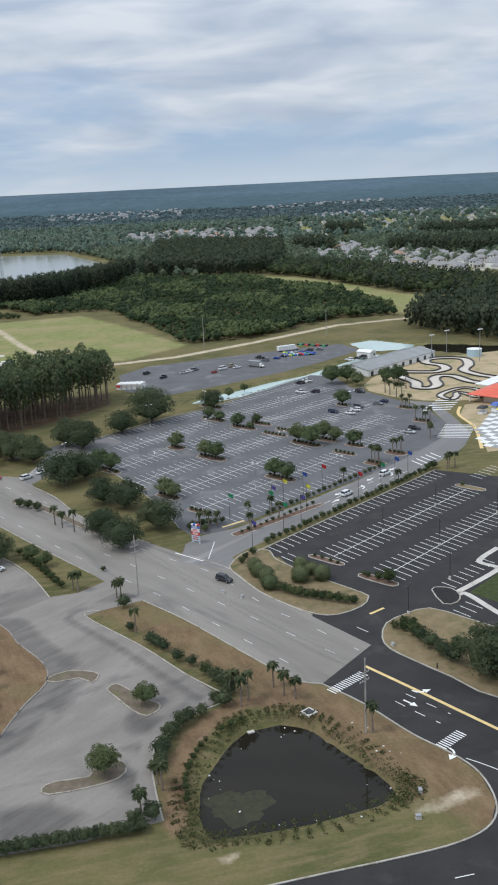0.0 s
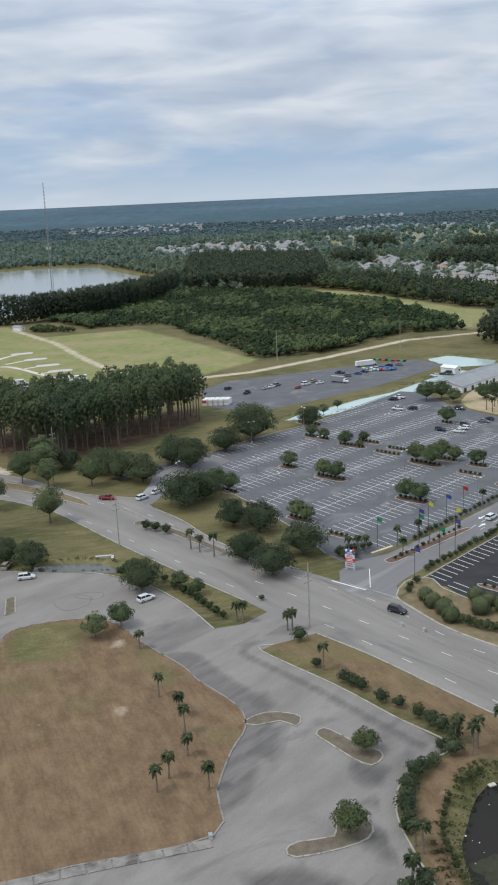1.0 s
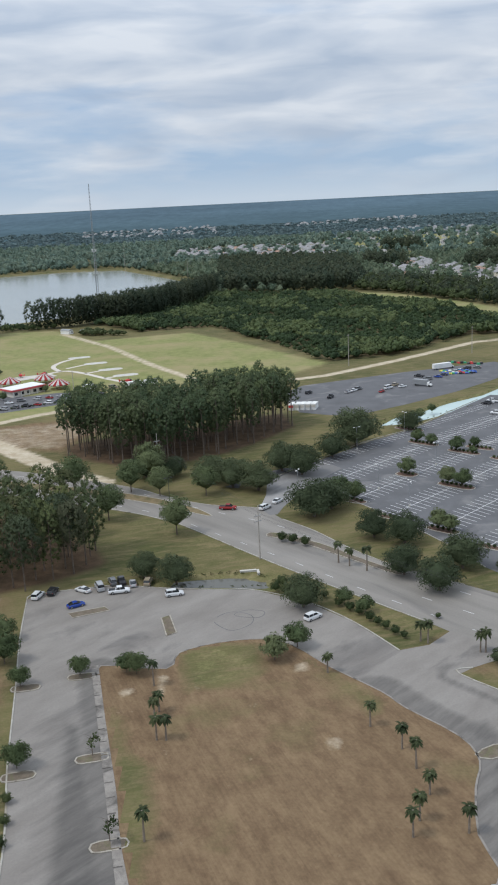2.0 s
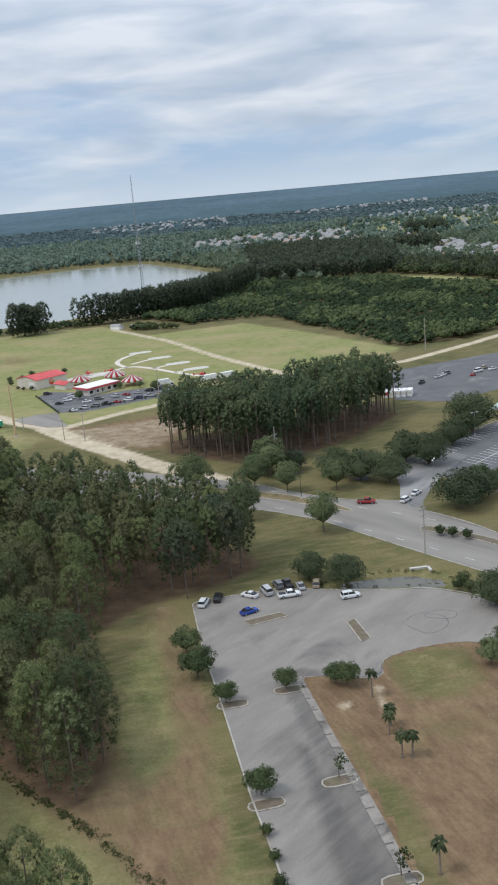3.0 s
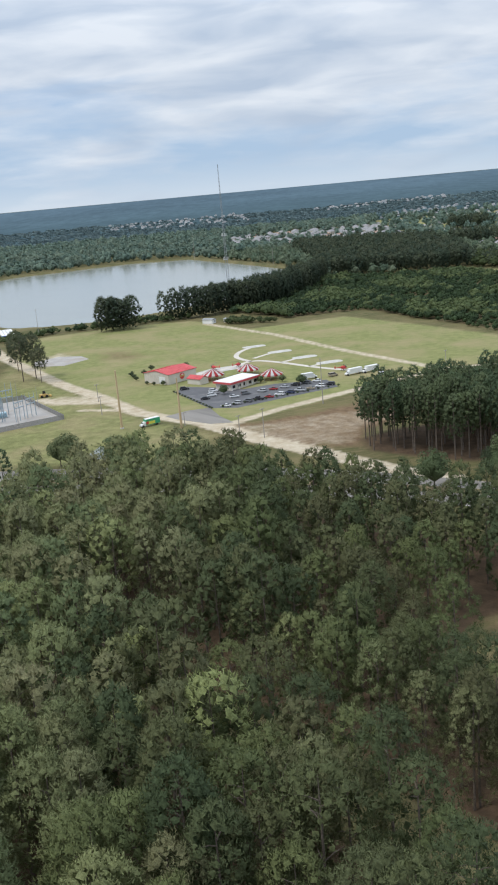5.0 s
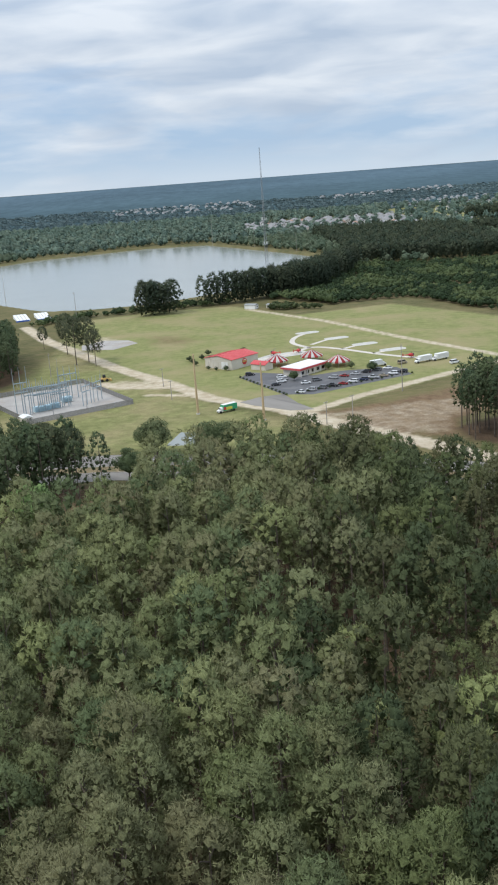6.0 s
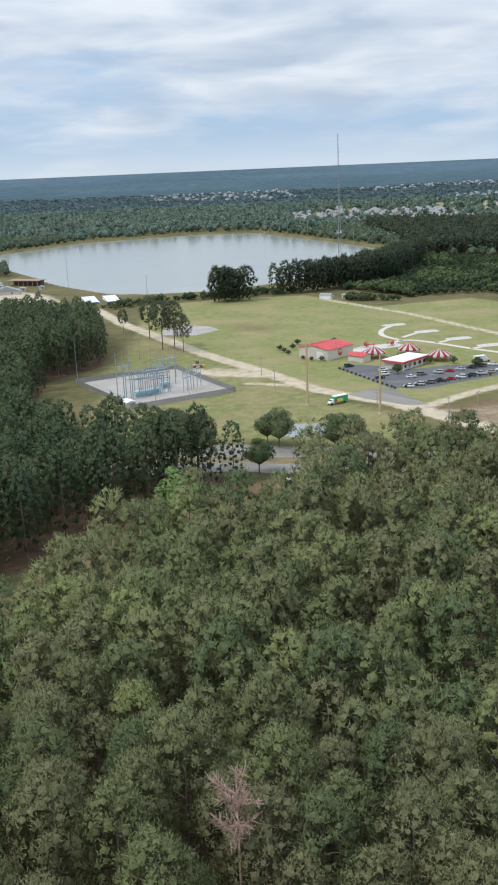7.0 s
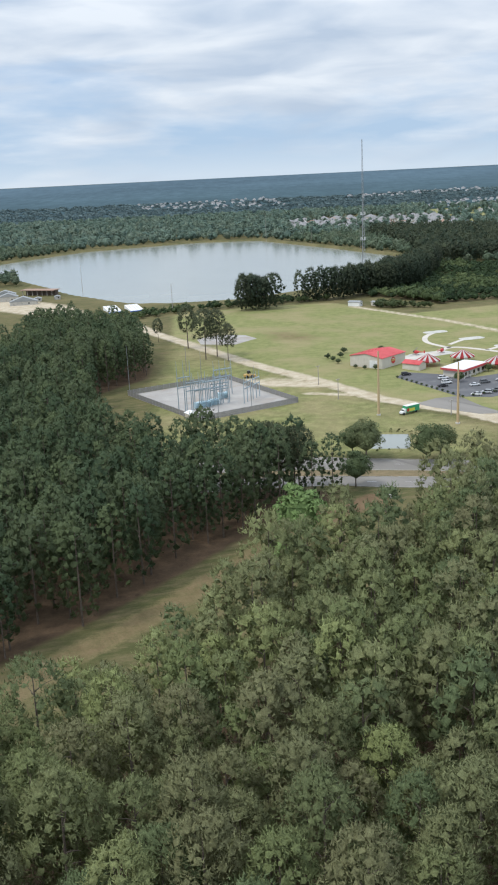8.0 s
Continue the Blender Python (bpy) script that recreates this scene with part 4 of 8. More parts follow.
# ---- kerbed islands ----
ROW_BEDS = ((12, 37, 9, 3), (16.7, 55.5, 11, 4), (17.5, 74, 13, 3), (25, 97, 15, 4.5), (60, 97, 8, 6), (57.5, 75.5, 14, 5), (100, 116, 14, 4), (97, 96, 14, 4), (105.5, 94, 12, 4), (95.3, 77.5, 13, 3), (102.4, 78, 10, 3), (52.5, 38, 13, 5), (91.3, 58, 15, 5), (100.2, 54.5, 9, 5), (88.6, 38, 11, 3), (99.5, 41, 9, 4), (84.5, 21.5, 8, 6), (99.3, 22.5, 9, 6), (150, 85, 7, 3), (117, 134, 14, 4), (160, 58.5, 8, 4), (144, 40, 9, 4.5))
for u, v, l, w in ROW_BEDS:
    island(bean(site(u, v), l, w, COURSE + math.pi / 2), M_MULCH, "kerbed planted island with dark mulch in the big car park", 1)
for u, v, l, w in ((3.7, -19.5, 12, 2.4), (1, -38, 12, 3.2), (78.6, -19.6, 11, 3)):
    island(bean(site(u, v), l, w, COURSE + math.pi / 2), M_MULCH if u < 50 else M_TURF, "kerbed planted island in the black car park", 1)
island(sites((3, 12), (8, 11.2), (20, 10.2), (36, 8.9), (40, 9.4), (36, 11.2), (20, 13), (8, 14.6), (3.4, 14.8)), M_MULCH, "long kerbed median with mulch and low shrubs", 2)
island([(-26, 182.8), (-28.5, 184.5), (-33, 185), (-37, 182), (-34.5, 180.5), (-30, 181.8), (-27, 179.6)], M_SOIL, "kerbed island with dry weeds in the old car park", 2)
island([(-12.3, 167.7), (-14.5, 165.6), (-17.5, 168), (-21.5, 173.5), (-23.5, 176.5), (-22, 178.5), (-19.5, 176.5), (-15.5, 172), (-12.5, 170)], M_SOIL, "kerbed island with bare soil in the old car park", 2)
island([(-16.5, 149), (-17.5, 145.8), (-22, 143.6), (-29, 142), (-30.5, 143.8), (-28.5, 145.6), (-22.8, 146.6), (-22.2, 149.5), (-18.5, 151.2)], M_SOIL, "kerbed island with bare soil in the old car park", 2)
island([(-121.9, 252.1), (-113.2, 255.2), (-111.7, 252.8), (-120.3, 249.3)], M_SOIL, "long kerbed island with bare soil and dry weeds", 1)
island([(-98.3, 246.8), (-96.3, 248.2), (-94, 238.2), (-96.2, 236.6)], M_SOIL, "narrow kerbed island with bare soil", 1)
for c, t in (((-124.3, 214.5), 0.15), ((-113, 218.5), 0.15), ((-118.5, 181.8), 0.2), ((-106, 186.6), 0.2), ((-99.5, 161.5), 0.2)):
    island(bean(c, 6.2, 2.8, t), M_SOIL, "rounded kerbed island with bare soil at the stall ends", 1)
island([(-71.3, 302), (-66, 298.6), (-57.4, 290.5), (-48, 279), (-38, 267.5), (-36.6, 268.8), (-46, 280.5), (-55, 292.5), (-65, 302), (-70, 305)], M_SOIL, "long road median with soil and pale weeds", 2)
island([(-89.6, 323.5), (-100, 332), (-118, 345.5), (-160, 366), (-215, 389), (-281, 404), (-330, 406), (-330, 412), (-281, 411), (-215, 396), (-160, 373), (-118, 352), (-98, 336.5), (-89.5, 326)], M_TURF, "long grassy road median", 2)
island([(33.4, 217.6), (34.6, 214.2), (32.4, 209.8), (26.6, 206), (21.5, 206.8), (15, 212.8), (8.6, 221.2), (3.4, 232), (1, 238.4), (4.6, 247), (9, 249.5), (12, 248), (13, 243), (15, 239.5), (22, 230)], M_TURF, "grassy corner bed with shrubs by the black car park", 2)
island([(42, 204.5), (36.9, 200.3), (34.9, 193.3), (35.8, 188), (39.7, 182.6), (46.1, 174.8), (56, 163.8), (76, 168), (70, 185), (56, 200), (48, 207)], M_TURF, "grassy corner bed with shrubs and a big oak", 2)
island(sites((3.6, -52), (-1.6, -58.4), (1, -60.5), (4.8, -59.1), (7, -55.6), (6, -52.6)), M_COAL, "teardrop island of dark gravel with a pale concrete kerb", 2)
stripes(sites((5, -58.5), (6.5, -60), (2, -70), (-2, -80)), 1.6, paint=M_CONCRETE, label="pale concrete walk beside the lawn")
stripes(sites((6, -57.5), (14, -58.2), (24, -58.6), (25.5, -57), (26.5, -52), (37.5, -51.4)), 1.6, paint=M_CONCRETE, label="pale concrete walk beside the lawn")
sheet("lawn", sites((7.5, -60), (24, -60), (27, -58), (40, -53), (60, -80), (6, -74)), 0.06, M_REED, "green lawn by the black car park", "lawn")
BROWN = thing("brown_field", "mown brown field with a worn kerb round it", "field", kind="structure")
part("kerb", ribbon(bmesh.new(), smooth(BROWN_FIELD, 3, True), 0.35, 0.17, -0.1, True), M_OLDSLAB, BROWN)


def worn_stalls():
    """The old car park's surface, worn dark in its stalls."""
    xs, ys = np.arange(-136, 2, 1.0), np.arange(100, 270, 1.0)
    X, Y = np.meshgrid(xs, ys)
    inside = gap_to_polygon(X, Y, LOT_A) < -0.7
    worn = np.zeros(X.shape, np.float32)
    for pts in ([(-39, 191.5), (-32, 194), (-30, 187), (-35, 184)], [(-39, 169), (-35, 181), (-28, 181), (-31, 168)], [(-18.5, 160), (-18, 167), (-11.5, 165.5), (-12, 159)], [(-19, 155), (-14, 157), (-12.5, 151)], [(-38, 139), (-28, 140.5), (-21, 136), (-26, 129), (-36, 129)], [(-20, 148), (-13, 148), (-12, 139), (-17, 140)], [(-114, 201), (-109.5, 198), (-104, 176), (-100, 164), (-99, 150), (-108, 150), (-111, 176)]):
        worn = np.maximum(worn, 0.75 * np.clip(0.5 - gap_to_polygon(X, Y, pts) / 4, 0, 1))
    for line, wide in (([(-33.3, 212), (-18.3, 195), (-7.6, 181), (0.6, 171)], 4.2), ([(-51, 207), (-46.7, 199.5), (-38.4, 188.3), (-36.7, 180), (-39.3, 172), (-41.6, 160)], 5.0), ([(-110, 222), (-97, 158), (-92, 134)], 4.0)):
        worn = np.maximum(worn, 0.62 * np.clip(1 - (gap_to_line(X, Y, line) - wide) / 2.5, 0, 1))
    worn = np.maximum(worn, 0.42 * np.clip(0.5 - gap_to_polygon(X, Y, [(-121, 206), (-108, 206), (-90, 132), (-96, 100), (-108, 100), (-114, 160)]) / 14, 0, 1))
    worn *= np.clip((-gap_to_polygon(X, Y, LOT_A) - 1.8) / 1.6, 0, 1)
    w = len(xs)
    me = bpy.data.meshes.new("worn_surface")
    quads = [(r * w + c, r * w + c + 1, r * w + w + c + 1, r * w + w + c) for r in range(len(ys) - 1) for c in range(w - 1) if inside[r:r + 2, c:c + 2].all()]
    me.from_pydata(np.stack([X, Y, 0 * X + 0.037], -1).reshape(-1, 3).tolist(), [], quads)
    me.attributes.new("worn", "FLOAT", "POINT").data.foreach_set("value", worn.reshape(-1))
    me.materials.append(M_LOT_A)
    alone("car_park", me, None, "worn top of the old car park with dark stalls", "car park", kind="structure")


worn_stalls()


def brown_field():
    """The raised field: one sheet, green, brown and bare by place."""
    line = smooth(BROWN_FIELD, 3, True)
    xs, ys = np.arange(-112, -34, 1.5), np.arange(134, 236, 1.5)
    X, Y = np.meshgrid(xs, ys)
    inside = gap_to_polygon(X, Y, line) < -0.2
    cov = np.zeros((*X.shape, 4), np.float32)
    cov[..., 0] = 1.0
    for pts in GREEN_PATCHES:
        k = np.clip(0.5 - gap_to_polygon(X, Y, pts) / 9, 0, 1)
        cov[..., 0] *= 1 - 0.95 * k
        cov[..., 3] = np.maximum(cov[..., 3], 0.36 * k)
    for pts in BARE_PATCHES:
        cov[..., 1] = np.maximum(cov[..., 1], 0.62 * np.clip(0.5 - gap_to_polygon(X, Y, pts) / 4, 0, 1))
    w = len(xs)
    me = bpy.data.meshes.new("turf")
    quads = [(r * w + c, r * w + c + 1, r * w + w + c + 1, r * w + w + c) for r in range(len(ys) - 1) for c in range(w - 1) if inside[r:r + 2, c:c + 2].all()]
    me.from_pydata(np.stack([X, Y, 0 * X + 0.135], -1).reshape(-1, 3).tolist(), [], quads)
    me.attributes.new("cover", "FLOAT_COLOR", "POINT").data.foreach_set("color", cov.reshape(-1))
    me.materials.append(M_GROUND)
    part("turf", me, None, BROWN)
    bm = slab(bmesh.new(), line, 0.12)
    under = bpy.data.meshes.new("soil_bed")
    bm.to_mesh(under)
    bm.free()
    under.attributes.new("cover", "FLOAT_COLOR", "POINT").data.foreach_set("color", np.tile(np.array([1.0, 0, 0, 0], np.float32), len(under.vertices)))
    under.materials.append(M_GROUND)
    part("soil_bed", under, None, BROWN)


brown_field()
# cast slabs of the walk along the field's edge
walkway = thing("pavement", "broken concrete walk of separate slabs beside the brown field", "pavement", kind="structure")
for i in range(12):
    a, b = Vector((-42.2, 147.2)), Vector((-88, 135.4))
    p, q = a.lerp(b, i / 12 + 0.003), a.lerp(b, (i + 1) / 12 - 0.003)
    w = Vector((0.25, -1)).normalized() * 2.1
    part("paving_slab", slab(bmesh.new(), [tuple(p), tuple(q), tuple(q + w), tuple(p + w)], 0.15 + 0.006 * (i % 3)), M_OLDSLAB, walkway)
for i in range(20):
    a, b = Vector((-110.2, 223.5)), Vector((-92, 134))
    p, q = a.lerp(b, i / 20 + 0.002), a.lerp(b, (i + 1) / 20 - 0.002)
    w = Vector((-1, -0.2)).normalized() * 1.6
    part("paving_slab", slab(bmesh.new(), [tuple(p), tuple(q), tuple(q + w), tuple(p + w)], 0.14 + 0.006 * (i % 3)), M_OLDSLAB, walkway)

# ---- kart track and plaza ----
sheet("yard", sites((176, 60), (180, 92), (205, 108), (262, 112), (330, 60), (300, 0), (200, 20), (186, 44)), 0.031, M_SAND, "tan sandy ground round the kart track", "yard", 2)
TRACK = [(89.8, 483.7), (97.9, 481.6), (104.3, 481), (110.6, 487.5), (110.4, 497.3), (104.5, 504.9), (105.8, 514.6), (115.8, 517.4), (125.5, 511.6), (124.3, 495.6), (118.5, 481.8), (123, 468.4), (128.8, 459.4), (122.5, 447.8), (115.1, 454.7), (110.6, 467.7), (104.4, 470.6), (100, 464.5), (99, 450.9), (94.3, 443.7), (88.5, 446.4), (89.8, 457.4), (86, 470.1), (84, 480)]
track = thing("kart_track", "winding pale kart track with black tyre edging", "race track", kind="structure")
part("lane", ribbon(bmesh.new(), smooth(TRACK, 5, True), 5.0, 0.06, 0.0, True), M_TRACK, track)
for d in (-2.75, 2.75):
    part("tyre_wall", ribbon(bmesh.new(), offset_line(smooth(TRACK, 5, True), d, True), 0.75, 0.6, 0.0, True), M_BLACK, track, "black tyre wall")
TRACK2 = [(95.4, 427), (101.6, 436), (109.5, 440.5), (114.5, 434.9), (114.8, 425), (110, 421), (107.5, 428), (104, 431), (102, 424), (98.2, 418.5)]
track = thing("kart_track", "small winding pale kart track with black edging", "race track", kind="structure")
part("lane", ribbon(bmesh.new(), smooth(TRACK2, 5, True), 2.8, 0.06, 0.0, True), M_TRACK, track)
for d in (-1.6, 1.6):
    part("tyre_wall", ribbon(bmesh.new(), offset_line(smooth(TRACK2, 5, True), d, True), 0.6, 0.5, 0.0, True), M_BLACK, track, "black tyre wall")
plaza = thing("plaza", "plaza of big black and white checkered tiles", "plaza", kind="structure")
part("base", slab(bmesh.new(), sites((118, -4), (146, 16), (160, 32), (178, 40), (200, 30), (160, -30)), 0.045), M_SAND, plaza)
tile = {c: shape("plaza_tile", slab(bmesh.new(), [(-1.7, -1.7), (1.7, -1.7), (1.7, 1.7), (-1.7, 1.7)], 0.07, 0.02), m) for c, m in ((0, M_WHITEWALL), (1, M_GREYROOF))}
for i in range(18):
    for j in range(9):
        u, v = 126 + 3.5 * i, -14 + 3.5 * j + max(0, (i - 6)) * 1.2
        if v < (u - 116) * 0.62 - 3 and u < 182:
            part("plaza_tile", tile[(i + j) % 2], None, plaza, at=Matrix.Translation((*site(u, v), 0)) @ Matrix.Rotation(COURSE, 4, "Z"))
stripes(sites((121, 0), (146, 17), (161, 33), (174, 40)), 1.3, paint=M_YELLOW, label="tan painted edge of the plaza")


# ---- vehicles ----
def loft(bm, rings):
    made = [[bm.verts.new(p) for p in r] for r in rings]
    for a, b in zip(made, made[1:]):
        for k in range(len(a)):
            bm.faces.new((a[k], a[(k + 1) % len(a)], b[(k + 1) % len(b)], b[k]))
    bm.faces.new(made[0][::-1]), bm.faces.new(made[-1])
    return bm


def hull(bm, stations):
    """Car shapes: cross-sections (x, half width, low z, high z) with rounded shoulders."""
    rings = []
    for x, w, lo, hi in stations:
        h = hi - lo
        rings.append([(x, -w * 0.92, lo), (x, w * 0.92, lo), (x, w, lo + h * 0.35), (x, w * 0.97, lo + h * 0.75), (x, w * 0.86, hi), (x, -w * 0.86, hi), (x, -w * 0.97, lo + h * 0.75), (x, -w, lo + h * 0.35)])
    return loft(bm, rings)


def disc(bm, c, r, width, sides=14):
    """A wheel-like drum that turns about y."""
    rings = [[(c[0] + math.cos(k * math.tau / sides) * r * f, c[1] + s * width / 2, c[2] + math.sin(k * math.tau / sides) * r * f) for k in range(sides)] for s, f in ((-1, 0.9), (-0.8, 1), (0.8, 1), (1, 0.9))]
    return loft(bm, rings)


FORMS = {
    "car": ([(-2.3, 0.78, 0.35, 0.78), (-2.2, 0.88, 0.25, 0.95), (-1.3, 0.92, 0.22, 1.0), (1.0, 0.92, 0.22, 0.98), (1.9, 0.88, 0.24, 0.82), (2.3, 0.74, 0.34, 0.66)],
            [(-1.95, 0.70, 0.95, 1.02), (-1.35, 0.74, 0.97, 1.36), (-0.9, 0.73, 0.98, 1.45), (0.2, 0.73, 0.98, 1.45), (1.15, 0.74, 0.96, 1.02)], (-0.9, 0.25, 0.64, 1.43, 1.48)),
    "suv": ([(-2.35, 0.82, 0.42, 1.05), (-2.25, 0.93, 0.32, 1.12), (-1.3, 0.96, 0.28, 1.15), (1.0, 0.96, 0.28, 1.12), (2.0, 0.92, 0.3, 1.0), (2.4, 0.78, 0.42, 0.8)],
            [(-2.25, 0.80, 1.1, 1.2), (-2.05, 0.82, 1.1, 1.66), (-1.4, 0.80, 1.12, 1.74), (0.35, 0.80, 1.12, 1.74), (1.2, 0.82, 1.1, 1.16)], (-2.0, 0.45, 0.72, 1.72, 1.79)),
    "van": ([(-2.6, 0.88, 0.42, 1.2), (-2.5, 0.98, 0.32, 1.3), (1.2, 0.98, 0.3, 1.3), (2.1, 0.95, 0.32, 1.15), (2.55, 0.82, 0.42, 0.9)],
            [(-2.5, 0.84, 1.28, 1.4), (-2.4, 0.86, 1.28, 2.0), (0.7, 0.84, 1.28, 2.05), (1.6, 0.84, 1.2, 1.3)], (-2.35, 0.8, 0.78, 2.02, 2.12)),
    "pickup": ([(-2.85, 0.90, 0.5, 1.12), (-2.75, 0.97, 0.42, 1.18), (-0.7, 0.98, 0.38, 1.2), (1.2, 0.98, 0.38, 1.18), (2.4, 0.95, 0.4, 1.08), (2.8, 0.82, 0.5, 0.9)],
               [(-0.75, 0.82, 1.16, 1.25), (-0.65, 0.82, 1.18, 1.78), (-0.3, 0.80, 1.18, 1.84), (0.75, 0.80, 1.18, 1.84), (1.5, 0.82, 1.14, 1.2)], (-0.6, 0.8, 0.72, 1.82, 1.88)),
}
WHEELS = {"car": (1.42, 0.80, 0.34), "suv": (1.48, 0.84, 0.39), "van": (1.6, 0.86, 0.36), "pickup": (1.75, 0.87, 0.42)}
KIND_WORD = {"car": "saloon car", "suv": "sport utility car", "van": "van", "pickup": "pickup truck"}
garage = {}


def vehicle(form, colour, at, turn, where, group="parked vehicles"):
    """A parked vehicle; the first of each form and colour is built, later ones are copies."""
    m = Matrix.Translation((*at, 0.04)) @ Matrix.Rotation(turn, 4, "Z")
    label = f"{colour} {KIND_WORD[form]} {where}"
    if (form, colour) in garage:
        return tagged(copy_thing(garage[form, colour], m), label)
    ob = thing(form if form != "suv" else "suv_car", label, "vehicle", group=group)
    ob.matrix_basis = m
    hullform, cabin, (r0, r1, rw, rz, rt) = FORMS[form]
    part("body", hull(bmesh.new(), hullform), CAR_PAINT[colour], ob)
    part("window_band", hull(bmesh.new(), cabin), M_GLASS, ob, "dark tinted glass")
    part("roof", slab(bmesh.new(), [(r0, -rw * 0.92), (r1, -rw), (r1, rw), (r0, rw * 0.92)], rt, rz), CAR_PAINT[colour], ob)
    for y in (-rw - 0.03, rw + 0.03):
        for x in (r0 + 0.05, (r0 + r1) / 2 + 0.1):
            part("door_pillar", tube(bmesh.new(), [(x, y * 1.08, hullform[2][3] - 0.02), (x + 0.04, y * 0.99, rz + 0.03)], [0.06, 0.05], 4), CAR_PAINT[colour], ob)
    dx, dy, r = WHEELS[form]
    for x in (-dx, dx):
        for y in (-dy, dy):
            w = part("wheel", disc(bmesh.new(), (x, y, r), r, 0.24), M_TYRE, ob)
            part("rim", disc(bmesh.new(), (x, y + math.copysign(0.08, y), r), r * 0.6, 0.1, 8), M_RIM, w)
    f, b, w = hullform[-2][0], hullform[1][0], hullform[1][1]
    for s in (-1, 1):
        part("headlight", box(bmesh.new(), (f + 0.2, s * w * 0.68, hullform[-1][3] - 0.1), (0.3, 0.36, 0.14)), M_LAMP, ob)
        part("tail_light", box(bmesh.new(), (b - 0.03, s * w * 0.78, hullform[1][3] - 0.3), (0.12, 0.26, 0.2)), M_TAIL, ob)
    if form == "pickup":
        part("load_bed", slab(bmesh.new(), [(-2.7, -0.78), (-0.9, -0.78), (-0.9, 0.78), (-2.7, 0.78)], 1.215, 1.1), M_BLACK, ob)
    garage[form, colour] = ob
    return ob


ACROSS = COURSE + math.pi / 2 + 0.19
for u, v, form, colour in ((160.3, 117, "pickup", "white"), (164.5, 112, "suv", "black"), (171.7, 99, "car", "silver"), (178.7, 96.5, "car", "grey"), (175, 93.5, "suv", "black"), (137, 80, "suv", "navy"), (138.6, 72.5, "car", "white"), (144.4, 73.5, "suv", "white"), (149.9, 76, "suv", "black"), (159.4, 72.5, "car", "grey"), (164.3, 73, "car", "navy"), (125.6, 34, "car", "silver"), (131.4, 35.5, "suv", "black"), (176.4, 131, "suv", "black"), (179.2, 131, "car", "silver"), (182, 131, "pickup", "white")):
    vehicle(form, colour, site(u, v), ACROSS + (math.pi if int(u) % 2 else 0), "parked in the big car park")
vehicle("suv", "white", site(50.5, 8.6), COURSE, "on the entrance road"), vehicle("suv", "white", site(75, 10.8), COURSE, "on the entrance road")
vehicle("suv", "black", (-0.2, 228.8), radians(-40), "on the wide pale road")
for x, y, form, colour, turn in ((-131.7, 263.2, "suv", "white", 75), (-128.2, 265.5, "suv", "black", 80), (-120.4, 265.8, "car", "white", 145), (-116.2, 267, "van", "silver", 110), (-113.2, 270.4, "suv", "grey", 108), (-110.8, 270.4, "pickup", "black", 105), (-107.6, 268.8, "car", "silver", 100), (-103.6, 269.2, "suv", "tan", 85), (-110.6, 263.8, "pickup", "white", 10), (-120.6, 256.2, "car", "blue", 30), (-96, 260.4, "suv", "white", 12), (-61.7, 242.4, "suv", "white", 40)):
    vehicle(form, colour, (x, y), radians(turn), "parked in the old grey car park")
vehicle("pickup", "red", (-83.3, 329.5), radians(-10), "on the wide road"), vehicle("suv", "white", (-71.3, 328.2), radians(50), "on the drive"), vehicle("car", "white", (-67, 334.5), radians(55), "on the drive")
for x, y, form, colour in ((-45, 513, "suv", "black"), (-35, 500, "pickup", "black"), (-25, 510, "car", "silver"), (-22, 513.5, "car", "white"), (-19.3, 517, "suv", "grey"), (-8.5, 508, "car", "red"), (-4, 515.7, "van", "white"), (0.5, 522.7, "suv", "tan"), (3.6, 518, "car", "white"), (16.5, 544, "pickup", "black"), (19.5, 535, "suv", "grey"), (26, 540, "car", "blue"), (30, 545, "car", "navy"), (33, 549, "car", "blue"), (37, 552, "suv", "silver"), (41, 556, "car", "blue"), (46, 560, "suv", "black"), (52, 562, "car", "grey"), (65.4, 524, "suv", "white"), (69.5, 527, "car", "black"), (73.5, 530.5, "suv", "black")):
    vehicle(form, colour, (x, y), ACROSS if x > 10 else COURSE - 0.4 + x % 0.7, "parked on the outlying yard")
CAR_MIX = ("white", "silver", "grey", "black", "red", "white", "navy", "silver", "tan", "white", "black")
for i in range(11):
    vehicle(("car", "suv", "suv", "pickup")[i % 4], CAR_MIX[i], (-204.5 + 5.1 * i, 505.5 + 2.75 * i), COURSE + math.pi / 2 + 0.3, "parked by the tour buildings")
for i in range(6):
    vehicle(("suv", "car", "car", "suv")[i % 4], CAR_MIX[(i * 3 + 1) % 11], (-187 + 5.6 * i, 531 + 2.6 * i), COURSE + math.pi / 2 + 0.3, "parked by the tour buildings")
for x, y, form, colour in ((-211, 541, "suv", "white"), (-210.5, 536, "car", "silver"), (-211.5, 531, "suv", "white"), (-214.5, 525, "car", "black"), (-200.5, 524, "car", "white"), (-195, 528.5, "suv", "grey"), (-226, 553, "suv", "black")):
    vehicle(form, colour, (x, y), radians(10), "parked by the tour buildings")
for x, y, c in ((-150, 554, "tan"), (-126, 545, "white")):
    vehicle("van", c, (x, y), 0.5, "on the grass by the landing pads")

# ---- plants: leaf arrays ----
rng = np.random.default_rng(7)


def unit(v):
    return v / (np.linalg.norm(v, axis=1, keepdims=True) + 1e-9)


def ball(n):
    return unit(rng.normal(size=(n, 3)))


